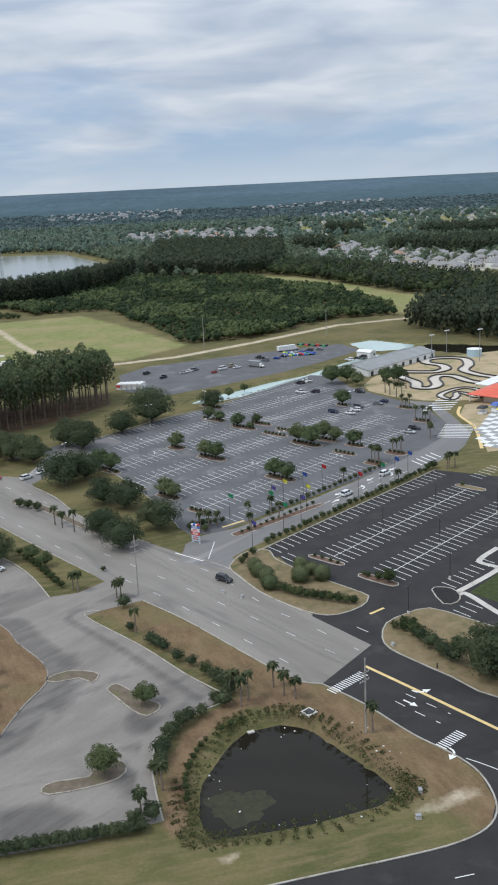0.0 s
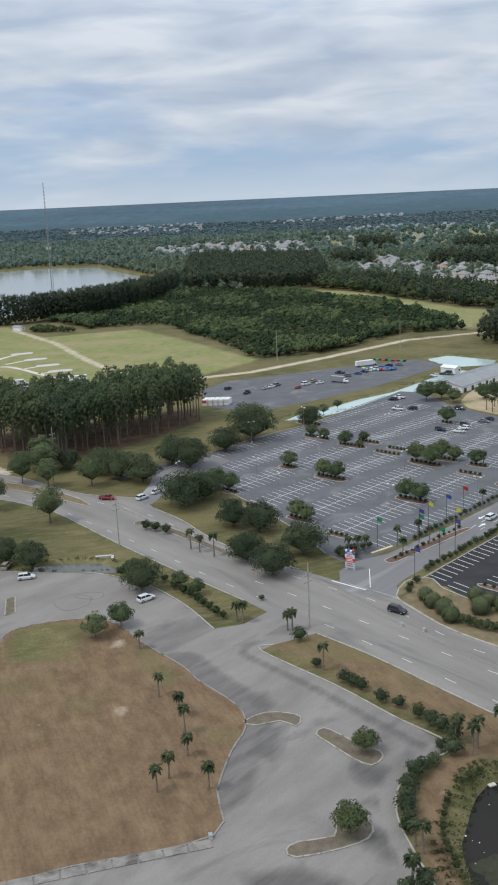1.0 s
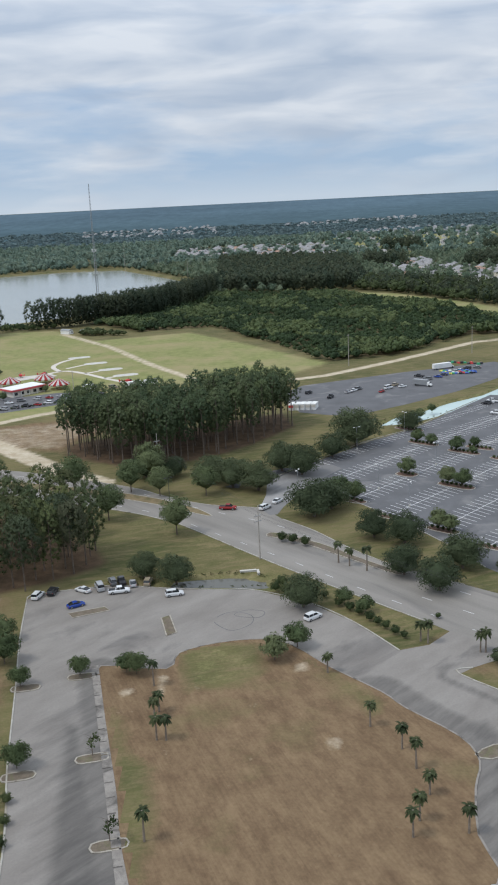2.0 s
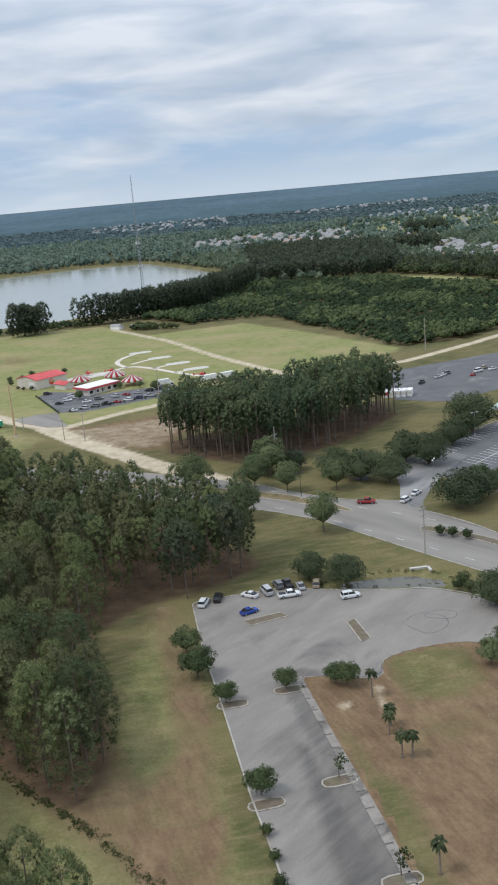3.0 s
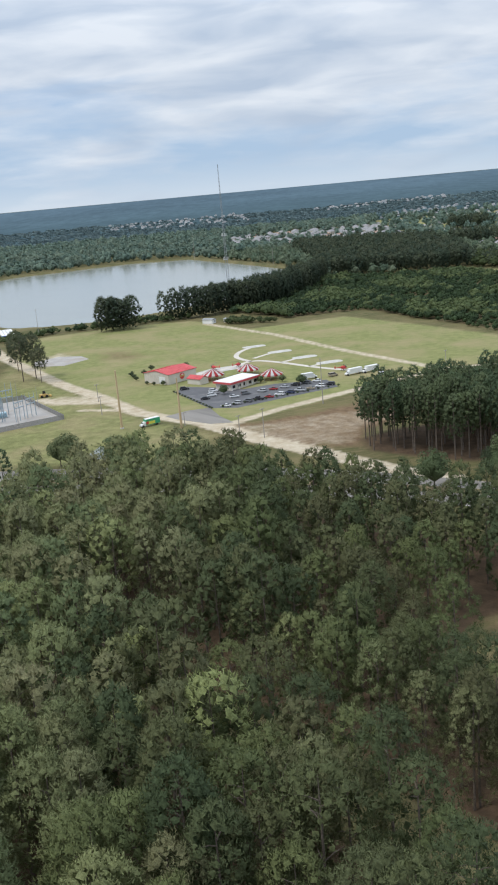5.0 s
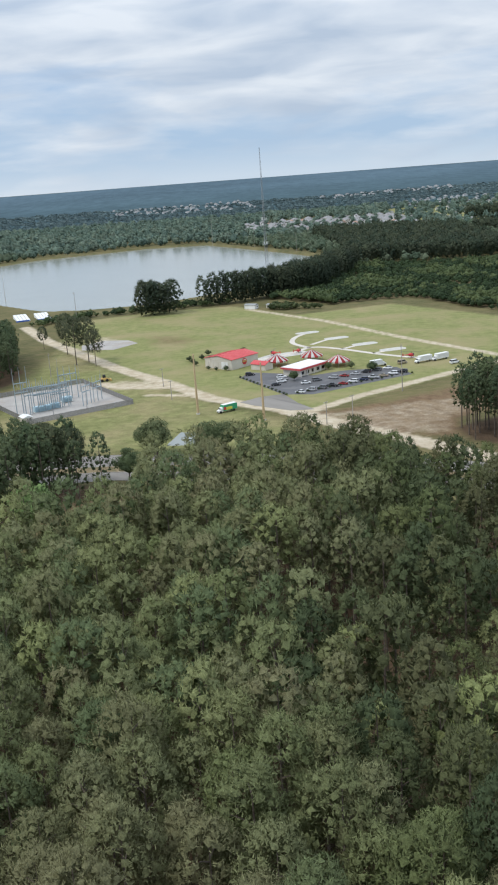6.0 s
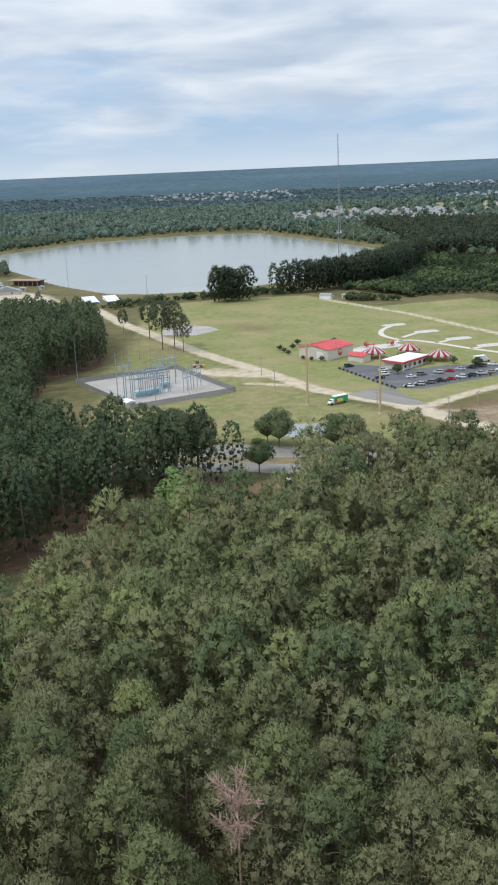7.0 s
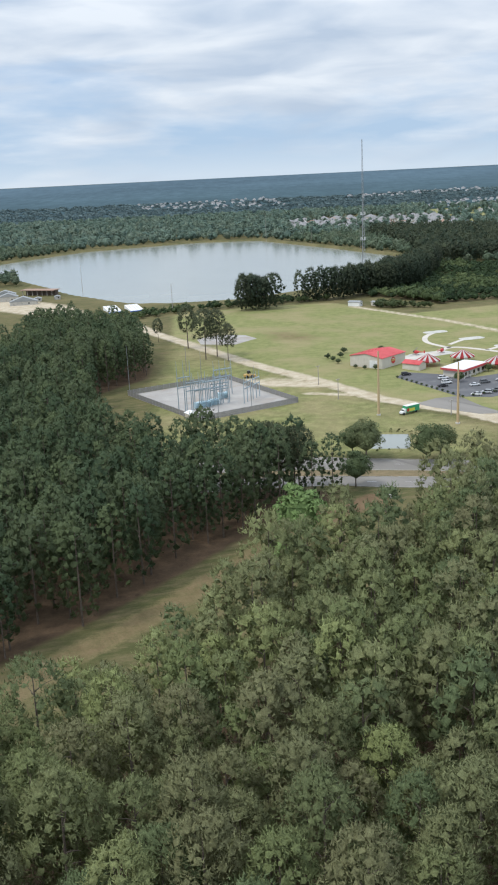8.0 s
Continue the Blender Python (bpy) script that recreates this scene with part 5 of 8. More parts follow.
def leaves(c, out, size, soft, sharp=0.6, long=1.0, wide=0.87, along=None):
    """Leaf patches at points c that face roughly along out and are shaded along soft."""
    n = unit(out + rng.normal(scale=sharp, size=out.shape))
    a = unit(np.cross(n, rng.normal(size=n.shape)) if along is None else along - n * (along * n).sum(1, keepdims=True))
    b = np.cross(n, a)
    s = size * rng.uniform(0.65, 1.35, size=(len(c), 1))
    t = np.stack([c + a * s * long, c - a * s * 0.5 * long + b * s * wide, c - a * s * 0.5 * long - b * s * wide], 1)
    m = unit(soft + 0.2 * n)
    back = (np.cross(t[:, 1] - t[:, 0], t[:, 2] - t[:, 0]) * m).sum(1) < 0
    t[back] = t[back][:, ::-1]
    return np.concatenate([t, np.repeat(m[:, None, :], 3, 1)], 2)


def core(c, radii):
    """A lumpy low inner mass, so that crowns do not show the sky through."""
    bm = bmesh.new()
    bmesh.ops.create_icosphere(bm, subdivisions=1, radius=1.0)
    t = np.array([[v.co[:] for v in f.verts] for f in bm.faces])
    bm.free()
    return np.concatenate([t * np.array(radii) * rng.uniform(0.92, 1.08, size=(len(t), 1, 1)) + np.array(c), t], 2)


def puffs_of(centre, rad, n, size, axis, sharp=0.6, long=1.0, squash=0.85, wide=0.87):
    """Leaves on rounded puffs; the crown's axis shades them as one body."""
    k = rng.integers(0, len(centre), n)
    out = ball(n)
    out[:, 2] = np.where(out[:, 2] < -0.35, -out[:, 2], out[:, 2])
    p = centre[k] + out * (rad[k] * rng.uniform(0.7, 1.08, n))[:, None] * np.array([1, 1, squash])
    away = unit(p - axis) if axis.ndim == 1 else unit(p - axis[k])
    soft = 0.6 * out + 0.75 * away + np.array([0, 0, 0.2])
    return leaves(p, out + 0.4 * away, size, unit(soft), sharp, long, wide)


def round_faces():
    """Triangles of a rough eight-sided ball of radius one."""
    ends = np.array([(1, 0, 0), (0, 1, 0), (-1, 0, 0), (0, -1, 0)], float)
    return np.array([[ends[k], ends[(k + 1) % 4], (0, 0, 1)] for k in range(4)] + [[ends[(k + 1) % 4], ends[k], (0, 0, -1)] for k in range(4)])


def puff_faces(centre, big, away, body):
    """A low rounded body under each tuft of needles, open where it faces the trunk."""
    t, out = round_faces(), []
    for c, r, w in zip(centre, big, away):
        m = np.linalg.qr(rng.normal(size=(3, 3)))[0]
        m = m * np.sign(np.linalg.det(m))
        d = t @ m.T
        d = d[unit(d.mean(1)) @ w > -0.1]
        n = unit((0.5 * d + 0.9 * w).reshape(-1, 3)).reshape(d.shape)
        out.append(np.concatenate([d * r * body * rng.uniform(0.85, 1.12, 3) + c, n], 2))
    return np.concatenate(out)


def pine_needles(h, r, lumps, n, size, base=0.4, puff=1.0, body=0.7):
    """A pine's crown: an uneven dome of rounded branch ends, each a soft body bristling with upright needle tufts."""
    f = np.clip((np.arange(lumps) + rng.uniform(0, 1, lumps)) / lumps, 0, 1) ** 0.8
    a = np.arange(lumps) * 2.399963 + rng.normal(scale=0.35, size=lumps)
    side = r * (1 + 0.15 * np.sin(2 * a + rng.uniform(0, 6)) + 0.10 * np.sin(3 * a + 7 * f + rng.uniform(0, 6)))
    g = np.clip((f - 0.36) / 0.64, 0, 1)
    rad = side * np.where(f < 0.36, 0.58 + 0.42 * (f / 0.36) ** 0.7, np.sqrt(np.clip(1 - g ** 2.1, 0.0, 1))) * rng.uniform(0.76, 1.0, lumps)
    z = h * base + (h * (1 - base) - puff * 0.7) * f + rng.normal(scale=0.3, size=lumps)
    centre = np.stack([np.cos(a) * rad, np.sin(a) * rad, z], 1)
    big = puff * rng.uniform(0.75, 1.35, lumps)
    heart = np.array([0, 0, h * (base + 0.45 * (1 - base))])
    away = unit((centre - heart) * np.array([1, 1, min(1.0, 2 * r / (h * (1 - base)))]) + np.array([0, 0, 0.4]))
    k = rng.choice(lumps, n, p=big ** 2 / (big ** 2).sum())
    out = unit(ball(n) + 0.55 * away[k] + np.array([0, 0, 0.3]))
    p = centre[k] + out * (big[k] * rng.uniform(0.6, 1.12, n))[:, None]
    soft = unit(0.5 * out + 0.85 * away[k] + np.array([0, 0, 0.1]))
    tips = unit(np.cross(out, rng.normal(size=out.shape)) + 0.9 * out)
    t = leaves(p, tips, size, soft, 0.38, 1.6, 0.34, unit(out + np.array([0, 0, 0.8]) + rng.normal(scale=0.3, size=out.shape)))
    return np.concatenate([t, puff_faces(centre, big, away, body)])


def crown_leaves(h, r, n, size, low=0.25, lumps=16, flat=1.0):
    """A broad crown of lumps of leaves, uneven, with gaps."""
    half = h * (1 - low) / 2
    mid = np.array([0, 0, h * low + half])
    d = ball(lumps)
    d[:, 2] = np.abs(d[:, 2]) * 1.3 - 0.5
    d = unit(d)
    centre = d * np.array([r, r, half * flat]) * rng.uniform(0.58, 0.84, (lumps, 1)) + mid
    rad = rng.uniform(0.2, 0.36, lumps) * min(r, half * 1.3)
    return np.concatenate([puffs_of(centre, rad, n, size, mid - np.array([0, 0, half * 0.5])), core(mid, (r * 0.66, r * 0.66, half * 0.72))])


def bar(path, radii, sides=5):
    """A tapered limb, as triangles."""
    bm = tube(bmesh.new(), path, radii, sides)
    bmesh.ops.triangulate(bm, faces=bm.faces[:])
    t = np.array([[v.co[:] for v in f.verts] for f in bm.faces])
    bm.free()
    return t


def trunk_of(h, foot, lean=0.02, limbs=0, limb_from=0.5, reach=2.0, sides=6):
    a = rng.uniform(0, math.tau)
    dx, dy = math.cos(a) * lean * h, math.sin(a) * lean * h
    t = [bar([(0, 0, -0.3), (dx * 0.2, dy * 0.2, h * 0.35), (dx * 0.6, dy * 0.6, h * 0.7), (dx, dy, h)], [foot, foot * 0.8, foot * 0.55, foot * 0.15], sides)]
    for _ in range(limbs):
        f = rng.uniform(limb_from, 0.9)
        b = rng.uniform(0, math.tau)
        q = reach * rng.uniform(0.6, 1.1)
        t.append(bar([(dx * f, dy * f, h * f), (dx * f + math.cos(b) * q * 0.5, dy * f + math.sin(b) * q * 0.5, h * f + q * 0.35), (dx * f + math.cos(b) * q, dy * f + math.sin(b) * q, h * f + q * 0.55)], [foot * 0.35, foot * 0.22, foot * 0.06], 4))
    return np.concatenate(t)


def plant(name, trunk, crown, label, category, at, turn=0.0, scale=1.0, group="trees", crown_name="crown"):
    ob = thing(name, label, category, at, turn, group, scale=scale)
    if trunk:
        part("trunk", trunk, None, ob)
    part(crown_name, crown, None, ob)
    return ob


def spread(pts, step, jitter=0.38, edge=0.0):
    """Places on an uneven grid inside an outline."""
    a = np.array(pts)
    (x0, y0), (x1, y1) = a.min(0), a.max(0)
    gx, gy = np.meshgrid(np.arange(x0, x1, step), np.arange(y0, y1, step * 0.9))
    gx = gx + (np.arange(gx.shape[0])[:, None] % 2) * step / 2
    gx, gy = (gx + rng.uniform(-jitter, jitter, gx.shape) * step).ravel(), (gy + rng.uniform(-jitter, jitter, gy.shape) * step).ravel()
    ok = gap_to_polygon(gx, gy, list(pts)) < -edge
    return gx[ok], gy[ok]


def massed(name, X, Y, kinds, scales, material, label, category, ground_z=None, tint=None):
    """Many plants in one mesh, of the given leaf arrays."""
    tris, tints = [], []
    for i in range(len(X)):
        t = kinds[i % len(kinds)]
        a = rng.uniform(0, math.tau)
        m = np.array([[math.cos(a), -math.sin(a), 0], [math.sin(a), math.cos(a), 0], [0, 0, 1]]) * scales[i]
        z = 0.0 if ground_z is None else ground_z[i]
        co = t[..., :3] @ m.T + np.array([X[i], Y[i], z])
        tris.append(co if t.shape[2] == 3 else np.concatenate([co, t[..., 3:] @ (m / scales[i]).T], 2))
        tints.append(np.full(len(t), rng.uniform() if tint is None else tint[i]))
    me = tri_mesh(name, np.concatenate(tris), material, np.concatenate(tints))
    return alone(name, me, None, label, category, kind="stuff")


# ---- pine woods ----
PINE_H = 29.0
DEAD = (-272.8, 184)
near_arrays = [pine_needles(PINE_H, r, 150, 5200, 0.21, b, 1.05, 0.46) for r, b in ((4.5, 0.36), (4.9, 0.40), (4.3, 0.36), (5.1, 0.40), (5.8, 0.22), (6.4, 0.15))]
pine_near = [(tri_mesh("trunk", trunk_of(PINE_H * 0.93, 0.30, 0.015, 7, 0.45, 2.6), M_BARK), tri_mesh("crown", t, M_PINE), tri_mesh("crown", t, M_PINE_GREEN)) for t in near_arrays]
pine_mid = [pine_needles(PINE_H, r, 90, 1350, 0.32, b, 1.1, 0.62) for r, b in ((4.5, 0.36), (4.9, 0.40), (4.3, 0.36), (5.2, 0.40))]
pine_edge = [pine_needles(PINE_H, r, 96, 1350, 0.33, b, 1.15, 0.64) for r, b in ((4.9, 0.24), (5.4, 0.2), (4.6, 0.2))]
pine_trunk = [trunk_of(PINE_H * 0.9, 0.30, 0.015, 3, 0.5, 2.2, 5) for _ in range(3)]


def main_woods():
    row = [(-172.5, 150), (-173, 158), (-174, 166), (-176, 174), (-178.5, 182), (-182.5, 190), (-188, 198), (-194, 206), (-200, 214)]
    X, Y = spread(F_MAIN, 8.4, 0.32)
    ok = (gap_to_polygon(X, Y, GAP_STRIP) > 1.5) & (gap_to_line(X, Y, WOOD_PATH) > 7.0) & (Y > 145) & (np.hypot(X - DEAD[0], Y - DEAD[1]) > 2.9) & (gap_to_line(X, Y, row) > 5.5)
    X, Y = X[ok], Y[ok]
    gap = np.array(WOOD_GAP)
    south = X < np.interp(Y, gap[:, 1], gap[:, 0])
    size = np.where((X > -190) & ~south, 0.80, 1.0) * rng.uniform(0.84, 1.12, len(X))
    size = np.where((gap_to_polygon(X, Y, F_MAIN) > -9) & ~south, size * 0.92, size)
    size = np.where(gap_to_line(X, Y, [(-273, 178), (-277, 160)]) < 7, size * 0.84, size)
    deep = Y - 87 - 0.34 * (7.5 - X)
    ok = deep > -14
    X, Y, size, south, deep = X[ok], Y[ok], size[ok], south[ok], deep[ok]
    near = np.zeros(len(X), bool)
    order = np.argsort(deep - 90 * ((X > -176) & (Y < 300)))
    idx = order[:150]
    near[idx] = True
    edge = gap_to_polygon(X, Y, F_MAIN) > -8
    low = ((X > -162) & (Y < 226)) | (south & (X > -200)) | edge
    green = X > -214 + rng.normal(scale=12, size=len(X))
    for i in idx:
        trunk, *crowns = pine_near[rng.integers(4, 6) if low[i] else rng.integers(0, 4)]
        plant("pine_tree", trunk, crowns[int(green[i])], "tall loblolly pine with a dense tufted green crown", "tree", (X[i], Y[i]), rng.uniform(0, 6.28), size[i], "pines of the dense wood")
    for i in range(7):
        trunk, _, crown = pine_near[4 + i % 2]
        plant("pine_tree", trunk, crown, "pine with low branches beside the wood's clearing", "tree", ((-166, 150), (-160, 147), (-154.5, 148.5), (-149.5, 150), (-143.5, 144.5), (-157, 141), (-148, 141))[i], i * 1.3, 0.74 + 0.03 * (i % 3), "pines of the dense wood")
    for i, (x, y) in enumerate(row):
        trunk, _, crown = pine_near[4 + i % 2]
        plant("pine_tree", trunk, crown, "tall pine with low branches at the clearing's edge", "tree", (x, y), i * 2.1, (0.94, 1.02, 0.88)[i % 3], "pines of the dense wood")
    for i, (x, y) in enumerate(((-152, 186), (-158.5, 192.5), (-165, 199), (-171, 206), (-177, 213.5), (-184, 222), (-191, 231), (-198, 239.5))):
        trunk, crown, _ = pine_near[4 + (i + 1) % 2]
        plant("pine_tree", trunk, crown, "pine with low branches above the wood's ditch", "tree", (x + 1.5, y + 1), i * 1.7, (0.72, 0.8, 0.76)[i % 3], "pines of the dense wood")
    for leaf, which in ((M_PINE, ~green), (M_PINE_GREEN, green)):
        out, inner = edge & ~near & which, ~edge & ~near & which
        massed("pine_wood", X[out], Y[out], pine_edge, size[out], leaf, "low-branched pines along the edge of the dense wood", "wood")
        massed("pine_wood", X[inner], Y[inner], pine_mid, size[inner], leaf, "dense wood of tall green pines", "wood")
    X, Y, size = X[~near], Y[~near], size[~near]
    massed("pine_trunks", X, Y, pine_trunk, size, M_BARK, "bare brown trunks of the dense pine wood", "wood")


main_woods()


def other_woods():
    X, Y = spread(F_WEST, 8.2)
    ok = (gap_to_line(X, Y, WOOD_PATH) > 6.0) & (X > -425)
    X, Y = X[ok], Y[ok]
    s = 0.84 * rng.uniform(0.82, 1.12, len(X))
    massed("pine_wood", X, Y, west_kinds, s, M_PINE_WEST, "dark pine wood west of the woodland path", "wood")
    massed("pine_trunks", X, Y, pine_trunk, s, M_BARK, "bare trunks of the dark pine wood", "wood")
    X, Y = spread(STAND, 5.9)
    s = 0.86 * rng.uniform(0.88, 1.08, len(X))
    for i in range(len(X)):
        trunk, crown = stand_kinds[i % 3]
        plant("pine_tree", trunk, crown, "tall slim pine with a bare trunk in a dark stand", "tree", (X[i], Y[i]), rng.uniform(0, 6.28), s[i], "pines of the stand by the road")


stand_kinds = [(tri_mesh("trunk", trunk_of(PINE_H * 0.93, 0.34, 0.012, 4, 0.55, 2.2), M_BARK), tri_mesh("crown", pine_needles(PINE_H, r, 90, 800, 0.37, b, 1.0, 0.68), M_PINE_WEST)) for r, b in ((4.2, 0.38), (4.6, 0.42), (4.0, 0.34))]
west_kinds = [pine_needles(PINE_H, r, 76, 620, 0.43, b, 1.2, 0.74) for r, b in ((5.1, 0.14), (5.5, 0.2), (4.8, 0.1))]
other_woods()
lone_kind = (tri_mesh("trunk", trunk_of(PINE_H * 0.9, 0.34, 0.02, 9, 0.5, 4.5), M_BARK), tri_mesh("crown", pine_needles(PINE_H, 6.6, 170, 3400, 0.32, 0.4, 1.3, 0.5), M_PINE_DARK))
for x, y, s in ((-300, 387, 0.76), (-294, 384, 0.8), (-288, 386, 0.76), (-304, 392, 0.72), (-297, 391, 0.78), (-290, 392, 0.7), (-333, 657, 0.86), (-322, 619, 0.95), (-316, 626, 0.9), (-310, 611, 0.7), (-352, 684, 0.5), (-136, 268, 0.72), (-128, 283, 0.76), (-125, 279, 0.72)):
    trunk, crown = lone_kind
    plant("pine_tree", trunk, crown, "dark lone pine with a bare trunk", "tree", (x, y), x, s, "lone pines")


def dead_tree():
    t = [trunk_of(31, 0.26, 0.01, 0)]
    for k in range(34):
        a, z, lift = rng.uniform(0, math.tau), rng.uniform(24, 30), rng.uniform(0.0, 1.2)
        q = rng.uniform(1.8, 4.0)
        d = np.array([math.cos(a) * math.cos(lift), math.sin(a) * math.cos(lift), math.sin(lift)])
        t.append(bar([(0, 0, z), tuple(d * 0.55 * q + (0, 0, z - 0.15)), tuple(d * q + (0, 0, z + 0.35))], [0.09, 0.06, 0.03], 4))
        for w in ball(14):
            p = d * q * rng.uniform(0.35, 1.0) + np.array([0, 0, z])
            t.append(bar([tuple(p), tuple(p + w * 0.5 + d * 0.2), tuple(p + w * 0.9 + d * 0.5)], [0.045, 0.035, 0.02], 3))
    ob = thing("dead_tree", "bare pinkish dead tree among green pines", "tree", DEAD)
    part("trunk", tri_mesh("trunk", np.concatenate(t), M_DEAD), None, ob)


dead_tree()

# ---- broad-leaved trees ----
oak_kinds = [(tri_mesh("trunk", trunk_of(5.5, 0.42, 0.03, 7, 0.3, 3.0), M_BARK), tri_mesh("crown", crown_leaves(8.8, 6.2, 5200, 0.20, -0.08, 60), M_OAK)) for _ in range(3)]
for x, y, s, h in ((-33, 404, 1.75, 0), (-8, 426, 0.95, 0), (-56, 318, 1.4, 0), (-50, 325, 1.1, 0), (-73, 349, 1.2, 0), (-57, 366, 1.25, 0), (-64, 372, 1.25, 0), (-82, 354, 1.2, 0), (-90, 362, 1.1, 0), (-40, 297, 0.95, 0), (-32, 291, 1.05, 0), (-20, 270, 1.1, 0), (-36, 267, 0.95, 0), (-29, 256, 1.0, 0), (-44, 388, 1.1, 0), (53.5, 176, 1.15, 0), (60, 170, 1.2, 0), (60, 178, 1.15, 0), (-96, 268.5, 0.9, 0), (-105, 274, 0.8, 0), (-63.5, 249.5, 0.95, 0), (-114, 372, 1.0, 0), (-104, 371, 0.9, 0)):
    trunk, crown = oak_kinds[int(abs(x)) % 3]
    plant("oak_tree", trunk, crown, "spreading dark green live oak", "tree", (x, y), x * 1.7, s, "dark oaks")
road_kinds = [(tri_mesh("trunk", trunk_of(6, 0.2, 0.01, 5, 0.4, 2.0), M_BARK), tri_mesh("crown", crown_leaves(10, 4.5, 3600, 0.19, 0.1, 54), M_YOUNG)) for _ in range(2)]
for x, y, s in ((-121.4, 324, 1.25), (-98.5, 307.5, 1.25), (-107, 348, 1.1), (-117.6, 354, 1.25), (-138, 357, 1.4), (-91, 346, 1.1), (-112, 367, 1.5), (-270.2, 391, 1.2), (-263, 420, 1.45), (-267, 425, 1.1), (-244, 412, 1.4), (-238, 418, 1.2)):
    plant("street_tree", *road_kinds[int(abs(y)) % 2], "round leafy green tree on the road verge", "tree", (x, y), y, s, "verge trees")
lime_kind = (tri_mesh("trunk", trunk_of(9, 0.2, 0.02, 5, 0.4, 2.0), M_BARK), tri_mesh("crown", crown_leaves(15, 5.2, 1600, 0.40, 0.2, 24), M_LIME))
plant("spring_tree", *lime_kind, "bright light-green tree at the wood's edge", "tree", (-291, 336), 0, 1.35)
plant("spring_tree", *lime_kind, "small light-green tree at the wood's edge", "tree", (-296, 327), 2, 0.75)
plant("spring_tree", *lime_kind, "light-green tree behind the pine wood", "tree", (-204, 362), 1, 0.9)
lot_kinds = [(tri_mesh("trunk", trunk_of(4, 0.14, 0.02, 6, 0.35, 1.6), M_BARK), tri_mesh("crown", crown_leaves(6.4, 3.5, 2600, 0.19, 0.06, 44), m)) for m in (M_YOUNG, M_LOTLEAF)]
for u, v, s, k in ((60, 97, 1.0, 0), (57.8, 79, 1.0, 0), (57, 73, 1.05, 1), (24.5, 100, 1.2, 0), (25, 94, 1.1, 0), (16.7, 57, 1.0, 0), (16.5, 53, 0.85, 0), (100.5, 119, 0.85, 0), (99.5, 112, 0.75, 0), (97, 99, 0.95, 0), (97, 92, 0.5, 1), (105.5, 96, 0.7, 1), (53, 41, 1.05, 0), (52.3, 35, 1.0, 1), (91.7, 62, 1.2, 1), (91, 55, 1.25, 0), (101, 57, 1.15, 0), (100.5, 51, 0.9, 0), (99.6, 42, 0.95, 0), (150, 85, 1.15, 0), (117, 134, 0.9, 0), (136, 141, 0.75, 0), (149, 143, 0.65, 1), (184, 117, 1.5, 0), (191, 113, 1.4, 0), (187, 104, 1.1, 0), (200, 96, 1.2, 0), (206, 93, 1.3, 1)):
    plant("lot_tree", *lot_kinds[k], "small round tree on a kerbed island", "tree", site(u, v), u, s, "car park trees")
for x, y, s, k in ((-125.6, 215.5, 0.75, 1), (-113.5, 219.2, 0.75, 1), (-101.2, 218.5, 0.85, 1), (-103.5, 219.5, 0.7, 1), (-134.5, 238, 1.0, 1), (-131.6, 226.5, 1.15, 1), (-119.3, 184.5, 0.85, 1), (-71.5, 222, 0.95, 0), (-66.2, 227.6, 0.95, 1), (-53.5, 250, 0.7, 1), (-15, 169.8, 0.75, 1), (-20.2, 147.2, 0.9, 1), (-49, 244.5, 0.7, 1)):
    plant("lot_tree", *lot_kinds[k], "small round tree in the old car park", "tree", (x, y), x, s, "trees of the old car park")
thin_kind = (tri_mesh("trunk", trunk_of(4.5, 0.1, 0.04, 9, 0.2, 1.5), M_BARK), tri_mesh("crown", crown_leaves(5, 1.8, 160, 0.22, 0.25, 9)[:160], M_SHRUB))
for x, y in ((-106, 187.5), (-99.5, 162.5)):
    plant("sapling", *thin_kind, "thin sapling with sparse leaves on a kerbed island", "tree", (x, y), 0, 1.0)


# ---- palms ----
def frond_array(n, reach):
    out = []
    for k in range(n):
        a, lift = rng.uniform(0, math.tau), rng.uniform(-0.35, 1.1)
        d = np.array([math.cos(a), math.sin(a), 0])
        s = np.array([-math.sin(a), math.cos(a), 0])
        prev, w0 = np.array([0, 0, 0.0]), 0.07
        for j in range(1, 5):
            t = j / 4
            p = d * reach * t + np.array([0, 0, reach * (lift * t - 0.85 * t * t)])
            w1 = (0.30, 0.42, 0.36, 0.03)[j - 1] * reach / 1.9
            drop = np.array([0, 0, -0.18 * w1])
            out += [np.stack([prev - s * w0, prev + s * w0, p + s * w1 + drop]), np.stack([prev - s * w0, p + s * w1 + drop, p - s * w1 + drop])]
            prev, w0 = p, w1
    return np.array(out)


palm_kinds = []
for h in (5.2, 6.0, 4.4):
    stem = np.concatenate([trunk_of(h, 0.24, 0.03, 0), core((0, 0, h - 0.3), (0.42, 0.42, 0.5))[..., :3]])
    palm_kinds.append((tri_mesh("trunk", stem, M_PALMBARK), tri_mesh("crown", frond_array(34, 1.4) + np.array([0, 0, h]), M_PALM)))


def palm(x, y, s=1.0, where="on a planted island"):
    k = int(abs(x * 7 + y * 3)) % 3
    plant("palm_tree", *palm_kinds[k], f"sabal palm with a bare trunk {where}", "palm tree", (x, y), x, s, "sabal palms", "fronds")


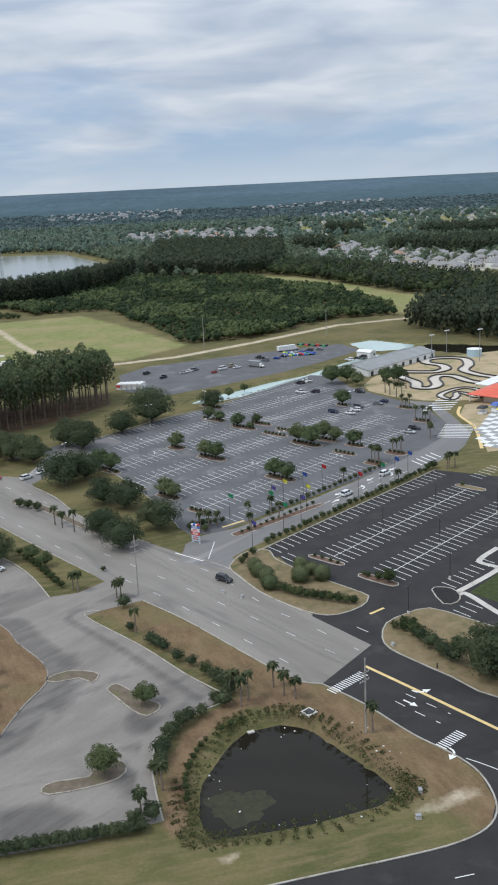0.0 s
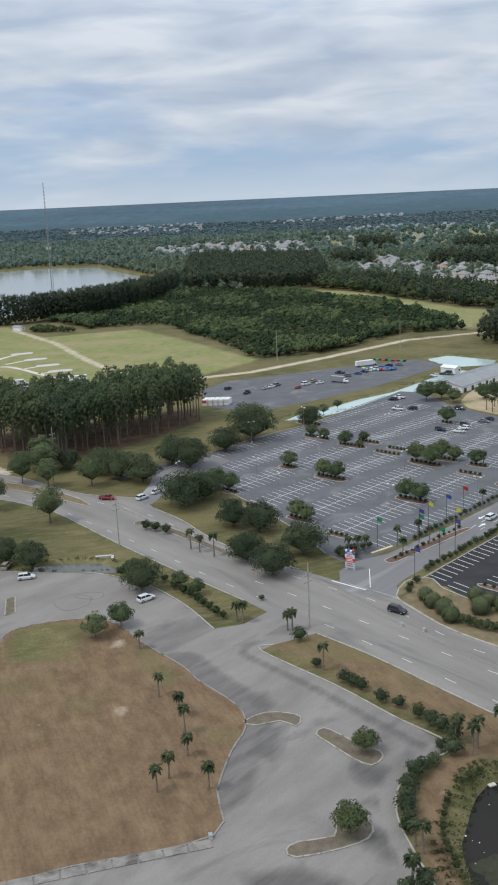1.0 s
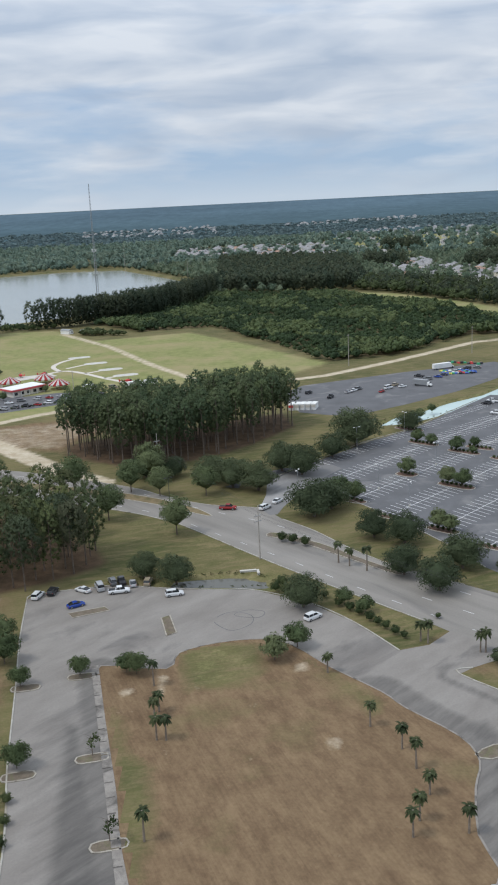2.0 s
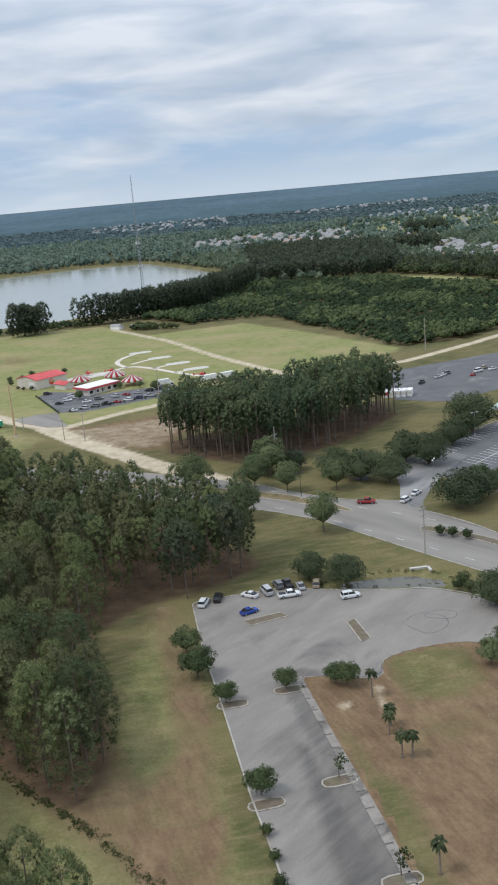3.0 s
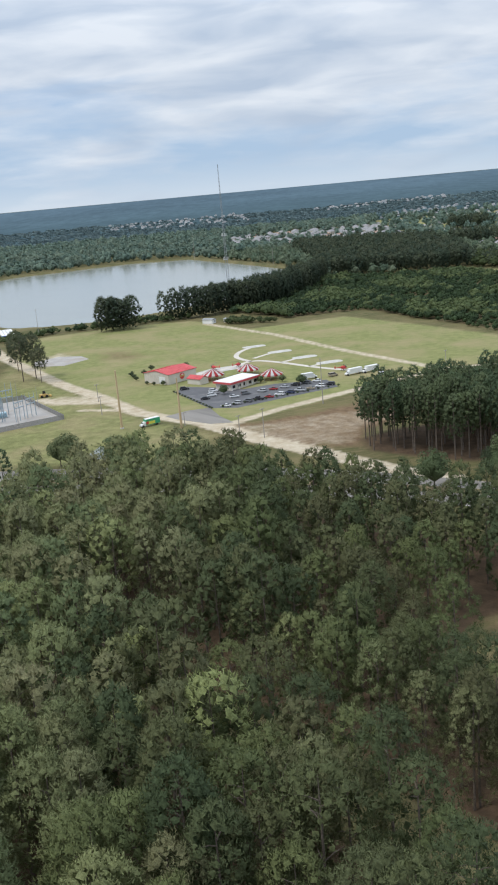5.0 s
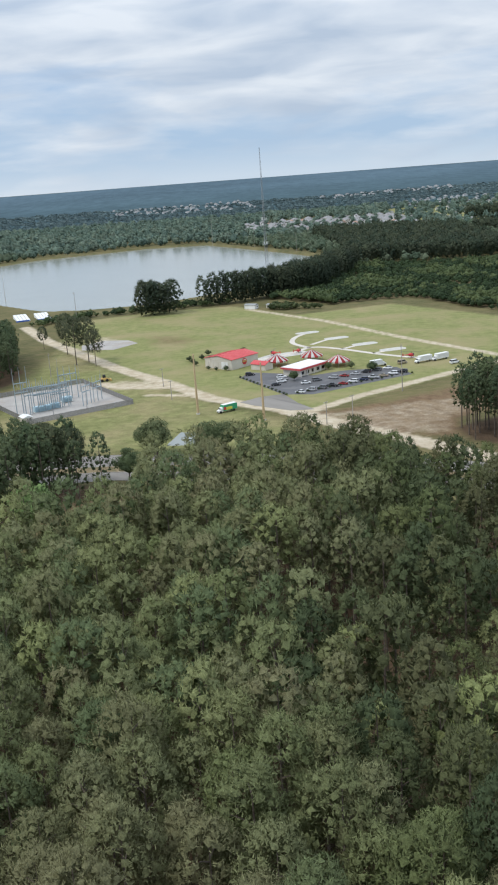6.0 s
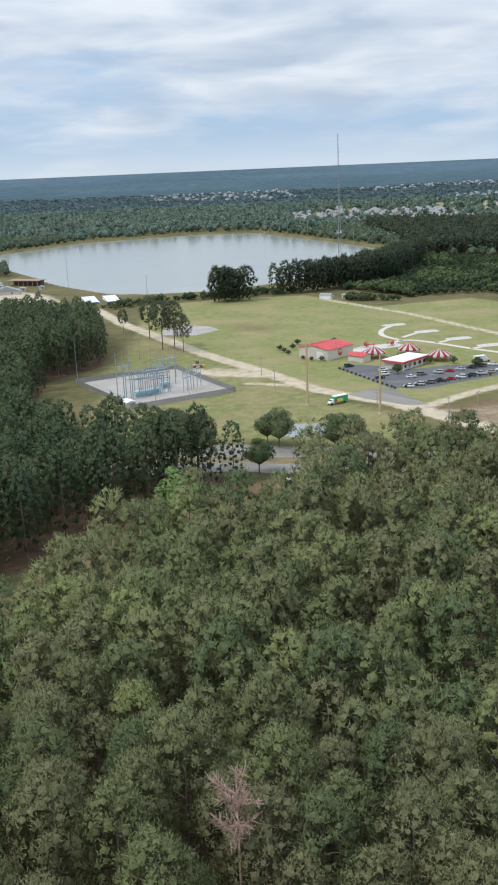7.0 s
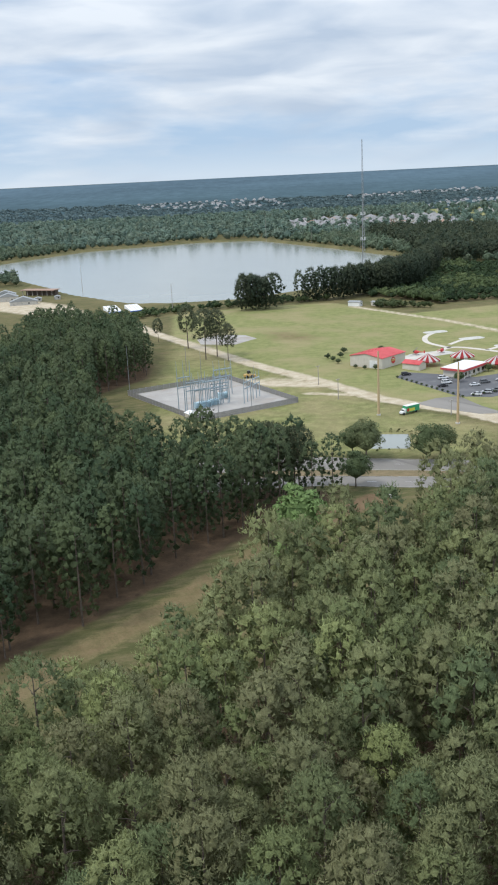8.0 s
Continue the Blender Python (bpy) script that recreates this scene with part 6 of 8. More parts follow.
for u, v in ((85.4, 23.6), (83.8, 21), (86.6, 21.6), (84.6, 19.8), (98.6, 23.6), (99.4, 22.4), (100.3, 21.2), (159, 59.8), (159.9, 58.4), (160.8, 57), (143.3, 42.7), (145.5, 40.7), (143, 37.8), (144.5, 36.6), (123.1, 23.1), (125.5, 24.5), (181, 83.5), (178.2, 79), (176, 74), (173, 69), (92, -3), (94.5, -2.2), (95.5, -4), (100.5, 39.5), (1, 25), (3, 23.6), (6, 23), (9, 12.6), (21, 11.6), (24, 17.5), (14, 17.8), (60, 17), (70, 2), (189, 84), (193, 80)):
    palm(*site(u, v), 1.0 + (0.25 if u > 170 else 0))
for x, y in ((-52.2, 278), (-49.5, 275.2), (-45.3, 271.2)):
    palm(x, y, 1.1, "on the road median")
for x, y in ((-26.8, 221.4), (-25.7, 221.2), (-38.6, 228), (-37.2, 226.8), (-20.1, 201.5), (10.3, 174.1), (12.2, 170.8), (14.4, 169.3), (5.1, 169.7), (2.4, 173.3), (27.7, 156), (-10.6, 143.4), (-9.7, 141.7), (-12.6, 134.5), (1.5, 171.5), (3.8, 167.5)):
    palm(x, y, 1.0, "on the bank by the road")
for x, y in ((-60.5, 215.1), (-54.3, 193), (-49.6, 184.9), (-48.1, 178.6), (-47.2, 170.9), (-50.1, 164.1), (-51.8, 160.1), (-97, 212.8), (-95.7, 199.4), (-94.6, 191.7), (-92.8, 191.5), (-95, 202), (-94, 162), (-43, 160.5)):
    palm(x, y, 0.95, "in the brown field")

# ---- shrubs and hedges ----
shrub_kinds = {m.name: [tri_mesh("leaves", crown_leaves(2, 1.3, 620, 0.095, 0.0, 22), m) for _ in range(2)] for m in (M_SHRUB, M_SAGE, M_OAK, M_PALM)}


def globe_leaves(r, n, size):
    """A clipped ball of small leaves that stands on the ground."""
    d = ball(n)
    d = d[d[:, 2] > -0.75]
    p = d * r * rng.uniform(0.94, 1.03, (len(d), 1)) + np.array([0, 0, r * 0.8])
    return np.concatenate([leaves(p, d, size, d, 0.5), core((0, 0, r * 0.8), (r * 0.93,) * 3)])


globe = tri_mesh("leaves", globe_leaves(1.45, 1100, 0.09), M_SAGE)


def shrub(x, y, s=1.0, material=M_SHRUB, label="rounded green shrub on a planted bed", group="shrubs"):
    me = shrub_kinds[material.name][int(abs(x * 5 + y)) % 2]
    ob = alone("shrub", me, None, label, "shrub", group, at=Matrix.LocRotScale(Vector((x, y, 0.05)), Euler((0, 0, x)), Vector((s, s, s))))
    return ob


for x, y, s in ((-24.4, 216, 1.6), (-21.4, 203, 1.1), (-16.2, 196, 1.4), (-14.6, 194.2, 1.4), (-13, 192.4, 1.3), (-9.8, 187.4, 1.4), (-6.6, 185, 1.2), (-3.5, 181, 1.4), (-1.6, 178.4, 1.5), (-0.2, 175.8, 1.6), (1.4, 172.6, 1.6), (0.4, 168, 1.7), (-1.4, 169.6, 1.2), (-3.8, 164.6, 1.3), (-7.4, 161.6, 1.7), (-6.2, 163, 1.4), (-9.4, 157.4, 1.6), (-10.6, 152, 1.7), (-10.2, 154.6, 1.4), (-11.1, 146.8, 1.3), (-10.4, 149.4, 1.3), (-10.8, 134.2, 1.6), (-13.4, 133, 1.4), (-8.6, 159.4, 1.2)):
    shrub(x, y, s, M_SHRUB if int(x * 10) % 2 else M_OAK, "dense green bush on the bank of the old car park")
for i in range(27):
    x = -50 + i * 1.45
    shrub(x, 124.2 + (x + 50) * 0.185 + 0.12 * math.sin(i * 3), 1.2, M_OAK, "clipped dark hedge bush at the lot's end", "dark hedge")
for i in range(30):
    shrub(*site(4 + 2.8 * i, 1.6 + 0.3 * math.sin(i)), 0.92 + 0.14 * math.sin(i * 2.3), M_SHRUB, "low rounded shrub in a bed beside the entrance road", "entrance hedge")
for i in range(13):
    shrub(*site(6 + 2.6 * i, 13 - 0.1 * i), 0.5 + 0.12 * math.sin(i * 1.7), M_SHRUB, "low shrub on the entrance median", "median shrubs")
for i in range(22):
    shrub(*site(22 + 2.8 * i, 17.2), 0.72 + 0.14 * math.sin(i * 2.1), M_SHRUB, "low shrub between entrance road and car park", "entrance hedge")
for x, y, s in ((8.5, 231, 1.7), (10.5, 227, 1.8), (19.6, 233.6, 1.6), (22.2, 230.4, 1.5), (19, 226, 1.9), (24.6, 226.4, 1.8), (11.2, 222.4, 1.7), (7.6, 235, 1.5)):
    alone("shrub", globe, None, "large clipped ball of pale green leaves in the corner bed", "shrub", "corner bed globes", at=Matrix.LocRotScale(Vector((x, y, 0.05)), Euler((0, 0, x)), Vector((s * 0.9,) * 3)))
for x, y, s in ((4.4, 240, 1.0), (5.4, 243, 0.9), (7.5, 246, 1.0), (13.4, 221.4, 1.2), (15, 219.8, 1.3), (16.6, 218.4, 1.25), (18.2, 217.2, 1.3), (20, 216.2, 1.2), (21.8, 215.2, 1.3), (23.6, 214.4, 1.25), (25.4, 213.6, 1.2), (27.2, 212.8, 1.3), (29, 212, 1.2), (30.8, 211.4, 1.1)):
    shrub(x, y, s, M_SHRUB, "dense green hedge shrub in the corner bed", "corner bed hedge")
for x, y, s in ((38.4, 197.4, 1.0), (40.1, 196.2, 1.3), (42.2, 198, 1.2), (40.6, 199.6, 1.0), (42, 193.6, 1.6), (43.1, 190.9, 1.7), (44.5, 187.6, 1.8), (46.1, 184.1, 1.8), (48, 181, 1.8), (49.6, 185.6, 1.6)):
    shrub(x, y, s, M_OAK if s > 1.65 else M_SHRUB, "dense dark shrub in the corner bed", "corner bed shrubs")
for u, v, s in ((-1, 27, 1.2), (1, 28, 1.1), (3, 26.5, 1.2), (5, 25.5, 1.1), (7, 24.6, 1.0), (-2, 24.5, 1.2), (0.5, 22.6, 1.1), (9, 24, 0.9), (1.2, -41, 1.9), (1.2, -38, 1.1), (1, -35, 0.7), (1.3, -33.5, 0.6), (3.9, -15.5, 0.5), (3.9, -18, 0.5), (3.6, -21, 0.5), (3.4, -23.5, 0.5), (79, -16.5, 0.7), (88, 2, 1.2), (90.5, 1.5, 1.4)):
    shrub(*site(u, v), s, M_SHRUB, "low shrub in a kerbed bed")
for u, v, l, w in ROW_BEDS:
    n = max(3, int(l / 2))
    for i in range(n):
        shrub(*site(u, v + (i - (n - 1) / 2) * l / (n + 0.8)), 0.62, M_SHRUB, "low dark shrub on a car park island", "island shrubs")
for x, y, s in ((-67, 297, 1.5), (-64, 295, 1.5), (-60.5, 292.4, 1.5), (-32.5, 239.5, 0.7), (-98, 272.5, 1.1), (-95, 274, 1.0), (-70, 260, 1.4), (-67.5, 258, 1.4), (-68, 263, 1.6), (-58, 254.5, 1.0), (-55, 249, 1.1), (-52.5, 246, 1.2), (-50.5, 243.5, 1.2), (-48.5, 240, 1.2), (-47, 237.5, 1.1), (-45.4, 235, 1.1), (-43.6, 232, 1.1), (-42, 230, 0.9), (-112, 108, 1.0), (-117.5, 168, 0.9), (-118.6, 174, 1.0), (-117, 162, 1.1)):
    shrub(x, y, s, M_SHRUB, "green bush on the verge")
for x, y in ((-5.4, 138), (-5.4, 139.8), (-5.8, 141.6), (-5.9, 143.4), (-5.9, 145.2), (-5.6, 147), (-5.3, 148.6), (-4.8, 150.4), (-4.3, 152.2), (-3.6, 153.8), (-2.8, 155.6), (0.2, 159.3), (1.8, 160.6), (3.6, 162.1)):
    shrub(x, y, 0.55 + 0.12 * math.sin(x * 9 + y), M_SHRUB, "small green clump at the pond's edge", "pond clumps")


def bank_weeds():
    """Weeds and rushes round the ponds and along the wood's ditch."""
    pts = []
    for ring, n, lo, hi in ((POND, 1000, -0.9, 4.2), (DITCH_POND, 120, 0.6, 2.2), (MARSH, 150, -1.5, 3.5), (CANAL, 150, 0.5, 2.0)):
        r = np.array(smooth(ring, 6, True))
        k = rng.integers(0, len(r), n)
        c = r.mean(0)
        d = r[k] - c
        d /= np.linalg.norm(d, axis=1, keepdims=True)
        pts.append(r[k] + d * rng.uniform(lo, hi, (n, 1)))
    g = np.array(smooth(WOOD_GAP[:6], 10))
    k = rng.integers(0, len(g) - 1, 520)
    pts.append(g[k] + (g[k + 1] - g[k]) * rng.uniform(0, 1, (520, 1)) + rng.normal(scale=0.55, size=(520, 2)) + np.array([1.0, -1.0]))
    p = np.concatenate(pts)
    kinds = [crown_leaves(1.0, 0.9, 64, 0.13, 0.0, 6)[:64] for _ in range(4)]
    massed("bank_weeds", p[:, 0], p[:, 1], kinds, rng.uniform(0.3, 0.8, len(p)), M_REED, "green weeds and rushes on the pond banks", "weeds", ground_z=np.full(len(p), -0.15))


bank_weeds()

# ---- scrub, lake woods and the wooded distance ----
bush_kinds = [crown_leaves(6.5, 4.2, 84, 0.78, 0.0, 14) for _ in range(4)]
wood_kinds = [pine_needles(21, 4.8, 16, 84, 1.0, 0.12, 1.8, 0.95) for _ in range(4)]
round_kinds = [crown_leaves(15, 6.5, 60, 1.7, 0.05, 14) for _ in range(4)]
lake_kinds = [crown_leaves(15, 6.5, 130, 1.0, 0.02, 18) for _ in range(4)]
shore_kinds = [pine_needles(23, 4.8, 60, 520, 0.5, 0.08, 1.45, 0.66) for _ in range(3)]
E_WOODS = [(112, 628), (128, 598), (156, 558), (230, 540), (310, 640), (240, 700), (165, 692), (128, 660)]
E_STRIP = [(40, 1040), (72, 992), (117, 895), (145, 818), (165, 800), (240, 745), (330, 700), (330, 800), (235, 870), (190, 950), (150, 1030), (100, 1110), (60, 1150)]
N_WOODS = [(-104, 1065), (-50, 1062), (14, 1036), (42, 1050), (60, 1180), (71, 1428), (-20, 1480), (-112, 1500), (-105, 1180), (-112, 1090)]
SHORE = [(-268, 832), (-250, 842), (-224, 852), (-196, 886), (-165, 930), (-140, 985), (-118, 1050), (-104, 1062), (-112, 1030), (-140, 940), (-160, 890), (-186, 868), (-222, 838)]


def far_woods():
    X, Y = spread(SCRUB, 6.6)
    ok = gap_to_line(X, Y, [(-110, 790), (-60, 690)]) > 4
    patch = np.sin(X[ok] * 0.05 + 1) * np.sin(Y[ok] * 0.037 + X[ok] * 0.02) + rng.normal(scale=0.35, size=ok.sum())
    massed("scrub", X[ok], Y[ok], bush_kinds, np.clip(0.85 - 0.3 * patch + rng.uniform(-0.15, 0.2, ok.sum()), 0.35, 1.5), M_SCRUB, "dense scrub of young green trees", "scrub", tint=np.clip(0.45 + 0.4 * patch, 0.02, 0.98))
    X, Y = spread(E_WOODS, 8.5)
    massed("pine_wood", X, Y, wood_kinds, rng.uniform(0.75, 1.05, len(X)), M_SHADED_WOOD, "dark tall wood beside the green meadow", "wood")
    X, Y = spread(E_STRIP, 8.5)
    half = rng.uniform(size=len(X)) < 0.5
    massed("pine_wood", X[half], Y[half], wood_kinds, rng.uniform(0.5, 0.7, half.sum()), M_SHADED_WOOD, "dark belt of trees behind the green meadow", "wood")
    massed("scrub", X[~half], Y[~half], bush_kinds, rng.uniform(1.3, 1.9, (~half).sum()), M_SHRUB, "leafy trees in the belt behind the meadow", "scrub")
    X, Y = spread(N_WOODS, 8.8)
    massed("pine_wood", X, Y, wood_kinds, rng.uniform(0.75, 1.05, len(X)), M_SHADED_WOOD, "dark pine wood behind the scrub", "wood")
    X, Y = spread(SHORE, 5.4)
    massed("pine_wood", X, Y, shore_kinds, rng.uniform(0.9, 1.12, len(X)), M_SHADED_WOOD, "line of dark pines on the lake shore", "wood")
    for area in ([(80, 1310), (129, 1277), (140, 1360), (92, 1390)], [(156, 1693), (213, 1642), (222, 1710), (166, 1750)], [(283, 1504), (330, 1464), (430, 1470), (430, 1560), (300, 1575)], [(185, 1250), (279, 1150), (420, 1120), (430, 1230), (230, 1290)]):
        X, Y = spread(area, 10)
        massed("pine_wood", X, Y, wood_kinds, rng.uniform(0.85, 1.15, len(X)), M_SHADED_WOOD, "dark clump of tall trees among the houses", "wood")
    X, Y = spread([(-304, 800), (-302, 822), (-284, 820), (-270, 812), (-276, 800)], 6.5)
    massed("pine_wood", X, Y, shore_kinds, rng.uniform(0.95, 1.15, len(X)), M_SHADED_WOOD, "clump of dark pines near the lake", "wood")
    X, Y = spread([(-384, 790), (-376, 806), (-330, 832), (-290, 846), (-240, 850), (-232, 836), (-290, 826), (-340, 812), (-366, 788)], 6.0)
    massed("scrub", X, Y, bush_kinds, rng.uniform(0.45, 0.95, len(X)), M_SCRUB, "green bushes along the lake shore", "scrub")
    X, Y = spread([(-202, 800), (-212, 786), (-196, 776), (-165, 770), (-180, 786)], 5.0)
    massed("scrub", X, Y, bush_kinds, rng.uniform(0.5, 0.9, len(X)), M_SHRUB, "dark bushes beside the mast hut", "scrub")


far_woods()


flat_kinds = [crown_leaves(5, 11, 26, 3.4, 0.0, 8) for _ in range(3)]


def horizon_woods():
    """Woods from behind the lake to the hazy distance, lower, larger and with more haze painted into their leaves the
    farther off.
    """
    for y0, y1, step, size, kinds, mat, lab in ((1050, 1500, 13, 1.0, lake_kinds, M_LAKEWOOD_HAZED, "mixed woods round the lake"), (1500, 2350, 17.5, 1.15, round_kinds, M_FAR_HAZED, "mixed woods behind the lake and houses"), (2350, 3300, 30, 1.2, flat_kinds, M_DISTANT_HAZED, "distant hazy woods")):
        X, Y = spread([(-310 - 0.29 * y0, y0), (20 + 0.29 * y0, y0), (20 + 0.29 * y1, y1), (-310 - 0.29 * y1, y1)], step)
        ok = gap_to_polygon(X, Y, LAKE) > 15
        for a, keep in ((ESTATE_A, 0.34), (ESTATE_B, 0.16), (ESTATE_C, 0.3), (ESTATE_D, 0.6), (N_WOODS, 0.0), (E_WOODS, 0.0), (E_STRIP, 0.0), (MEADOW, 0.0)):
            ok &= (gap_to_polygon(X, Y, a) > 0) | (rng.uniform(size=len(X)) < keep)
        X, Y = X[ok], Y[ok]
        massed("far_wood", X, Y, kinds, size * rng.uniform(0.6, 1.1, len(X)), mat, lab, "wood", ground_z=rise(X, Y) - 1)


ESTATE_D = [(-580, 2960), (-600, 3260), (-170, 3380), (-150, 2870), (-330, 2840)]
horizon_woods()


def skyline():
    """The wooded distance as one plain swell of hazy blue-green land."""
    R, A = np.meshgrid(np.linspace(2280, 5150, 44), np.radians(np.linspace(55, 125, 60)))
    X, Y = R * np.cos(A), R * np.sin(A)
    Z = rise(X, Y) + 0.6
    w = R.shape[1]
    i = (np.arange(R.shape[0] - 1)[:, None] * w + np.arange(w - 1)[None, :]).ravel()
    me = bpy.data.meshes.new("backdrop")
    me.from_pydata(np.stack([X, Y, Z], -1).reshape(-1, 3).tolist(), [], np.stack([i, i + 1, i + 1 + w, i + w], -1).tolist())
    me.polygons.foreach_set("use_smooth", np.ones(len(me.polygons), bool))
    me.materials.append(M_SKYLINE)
    alone("backdrop", me, None, "wooded land up to the skyline with blue haze in its colour", "distance", kind="structure")


skyline()

# ---- poles, lamps, masts and lines ----
def post(bm, h, r0, r1, sides=8):
    return tube(bm, [(0, 0, -0.2), (0, 0, h * 0.5), (0, 0, h)], [r0, (r0 + r1) / 2, r1], sides)


def utility_pole(x, y, h, arms=2, turn=0.0, label="weathered wooden utility pole with crossarms", material=None, drop=0.0):
    ob = thing("utility_pole", label, "utility pole", (x, y), turn, "utility poles")
    part("pole", post(bmesh.new(), h, 0.2, 0.12), material or M_WOODPOLE, ob)
    for k in range(arms):
        z = h - 0.5 - drop - 1.6 * k
        part("crossarm", box(bmesh.new(), (0, 0.16, z), (2.6, 0.14, 0.16)), M_STEEL if drop else M_WOODPOLE, ob)
        for s in (-1.15, -0.6, 0.6, 1.15):
            part("insulator", tube(bmesh.new(), [(s, 0.16, z + 0.14), (s, 0.16, z + 0.3), (s, 0.16, z + 0.46)], [0.05, 0.09, 0.05], 6), M_CONCRETE, ob)
    return ob


LINE = [(26.5, 156.2, 15), (-21.6, 223.1, 15.8), (-73.6, 283.4, 15.8), (-109.5, 374, 16)]
for x, y, h in LINE:
    utility_pole(x, y, h, 2, radians(42), "tall pale utility pole with crossarms on the road verge", drop=2.6)
for (x0, y0, h0), (x1, y1, h1) in zip(LINE, LINE[1:]):
    for k, s in enumerate((-1.1, -0.6, 0.6, 1.1)):
        p, q = Vector((x0 + s * 0.74, y0 + s * 0.67, h0 - 2.7)), Vector((x1 + s * 0.74, y1 + s * 0.67, h1 - 2.7))
        pts = [p.lerp(q, i / 10) - Vector((0, 0, 1.3 * 4 * (i / 10) * (1 - i / 10))) for i in range(11)]
        alone("power_line", tube(bmesh.new(), pts, [0.013] * 11, 4), M_CABLE, "thin black power line between utility poles", "cable", "power lines")
for x, y, h in ((-198.4, 447.3, 9), (-188.7, 442.4, 12), (-222, 474.8, 6), (-262.6, 511, 9), (-268.4, 542, 9), (-93, 551, 9)):
    utility_pole(x, y, h, 1, 0.8)
for x, y, h in ((-160.6, 494, 21), (-16.5, 590, 19), (60.8, 613, 17), (-105.5, 1224, 18), (-198.7, 1430, 25), (-256.7, 1512, 40), (-350.6, 812.6, 21), (-331.2, 589, 13), (-333.3, 658, 16), (-231, 875, 20), (-150, 1300, 22), (-440, 975, 24)):
    ob = thing("steel_pole", "slim grey steel pole in the open land", "pole", (x, y), 0, "slim poles")
    part("pole", post(bmesh.new(), h, 0.24, 0.1), M_WOODPOLE, ob)
    part("crossarm", box(bmesh.new(), (0, 0, h - 1.2), (1.6, 0.14, 0.16), 0.7), M_WOODPOLE, ob)
for x, y, h in ((-249.8, 480, 25.8), (-222.5, 461, 23.8)):
    ob = thing("tan_pole", "tall tan steel pole beside the dirt road", "pole", (x, y), 0, "tall tan poles")
    part("pole", post(bmesh.new(), h, 0.55, 0.28, 12), M_TANPOLE, ob)
    part("base", post(bmesh.new(), 0.5, 0.9, 0.8, 12), M_CONCRETE, ob)


def lamp(x, y, h, heads=2, turn=0.0, material=None):
    ob = thing("street_lamp", "car park lamp post with flat lamp heads", "street lamp", (x, y), turn, "lamp posts")
    part("post", post(bmesh.new(), h, 0.11, 0.07), material or M_DARKPOLE, ob)
    part("base", post(bmesh.new(), 0.7, 0.35, 0.3, 10), M_CONCRETE, ob)
    for k in range(heads):
        s = (-1) ** k
        part("arm", tube(bmesh.new(), [(0, 0, h - 0.1), (s * 0.5, 0, h + 0.05), (s * 0.9, 0, h)], [0.05, 0.05, 0.05], 5), material or M_DARKPOLE, ob)
        head = part("lamp_head", box(bmesh.new(), (s * 1.15, 0, h - 0.1), (0.75, 0.42, 0.2), 0, 0.85), M_WHITEWALL if material else M_DARKPOLE, ob)
        part("lens", box(bmesh.new(), (s * 1.15, 0, h - 0.14), (0.55, 0.32, 0.05)), M_LAMP, head)
    return ob


for u, v in ((40, 38), (76, 57), (40, 95), (76, 95), (30, 76), (120, 57), (120, 95), (145, 76), (20, 114), (112, 133), (62, 20)):
    lamp(*site(u, v), 8.6, 2, u, M_STEEL)
for u, v in ((30, -19.5), (58, -19.5), (30, -38), (62, -38), (12, -52)):
    lamp(*site(u, v), 7.6, 2, u)
lamp(42.6, 204.6, 7.2, 2, 1.0), lamp(-103, 339, 9, 2, 0.4), lamp(-33.5, 398, 9, 2, 0.4, M_STEEL)
for x, y, h in ((108, 511, 14), (132, 504, 17), (120, 530, 13)):
    ob = thing("floodlight_mast", "tall floodlight mast beside the kart track", "floodlight", (x, y), 0.5, "floodlight masts")
    part("mast", post(bmesh.new(), h, 0.2, 0.12), M_STEEL, ob)
    part("crossbar", box(bmesh.new(), (0, 0, h - 0.3), (3.2, 0.12, 0.14)), M_STEEL, ob)
    for k in range(4):
        part("lamp_head", box(bmesh.new(), (-1.3 + 0.87 * k, -0.15, h - 0.15), (0.55, 0.4, 0.5)), M_WHITEWALL, ob)

FLAGS = {"green": M_GREEN, "yellow": M_LEMON, "purple": M_PURPLE, "red": M_RED, "navy": M_BLUE}


def flag_pole(x, y, colour, h=9.0):
    ob = thing("flag_pole", f"dark flag pole with a small {colour} flag", "flag pole", (x, y), -0.6, "flag poles")
    part("pole", post(bmesh.new(), h, 0.08, 0.05, 6), M_DARKPOLE, ob)
    bm, rows = bmesh.new(), []
    for i in range(6):
        dx, dy = 0.3 * i, 0.12 * math.sin(i * 1.5)
        rows.append([bm.verts.new((dx, dy, h - 0.1 - 0.05 * i)), bm.verts.new((dx, dy, h - 1.2 - 0.08 * i))])
    for a, b in zip(rows, rows[1:]):
        bm.faces.new((a[0], a[1], b[1], b[0]))
    bmesh.ops.solidify(bm, geom=bm.faces[:], thickness=0.03)
    part("flag", bm, FLAGS[colour], ob, f"{colour} cloth flag")


for u, v, c in ((11, 22.5, "green"), (-2.5, 1.2, "purple"), (20, 14.5, "green"), (24, 17, "purple"), (31, 18.4, "yellow"), (31, 9.2, "yellow"), (40, 17.8, "navy"), (50, 18, "red"), (50, 3.6, "red"), (62, 3.4, "green"), (70, 3.4, "navy"), (78, 3.6, "navy"), (14, 4, "green"), (22, 4, "purple")):
    flag_pole(*site(u, v), c)


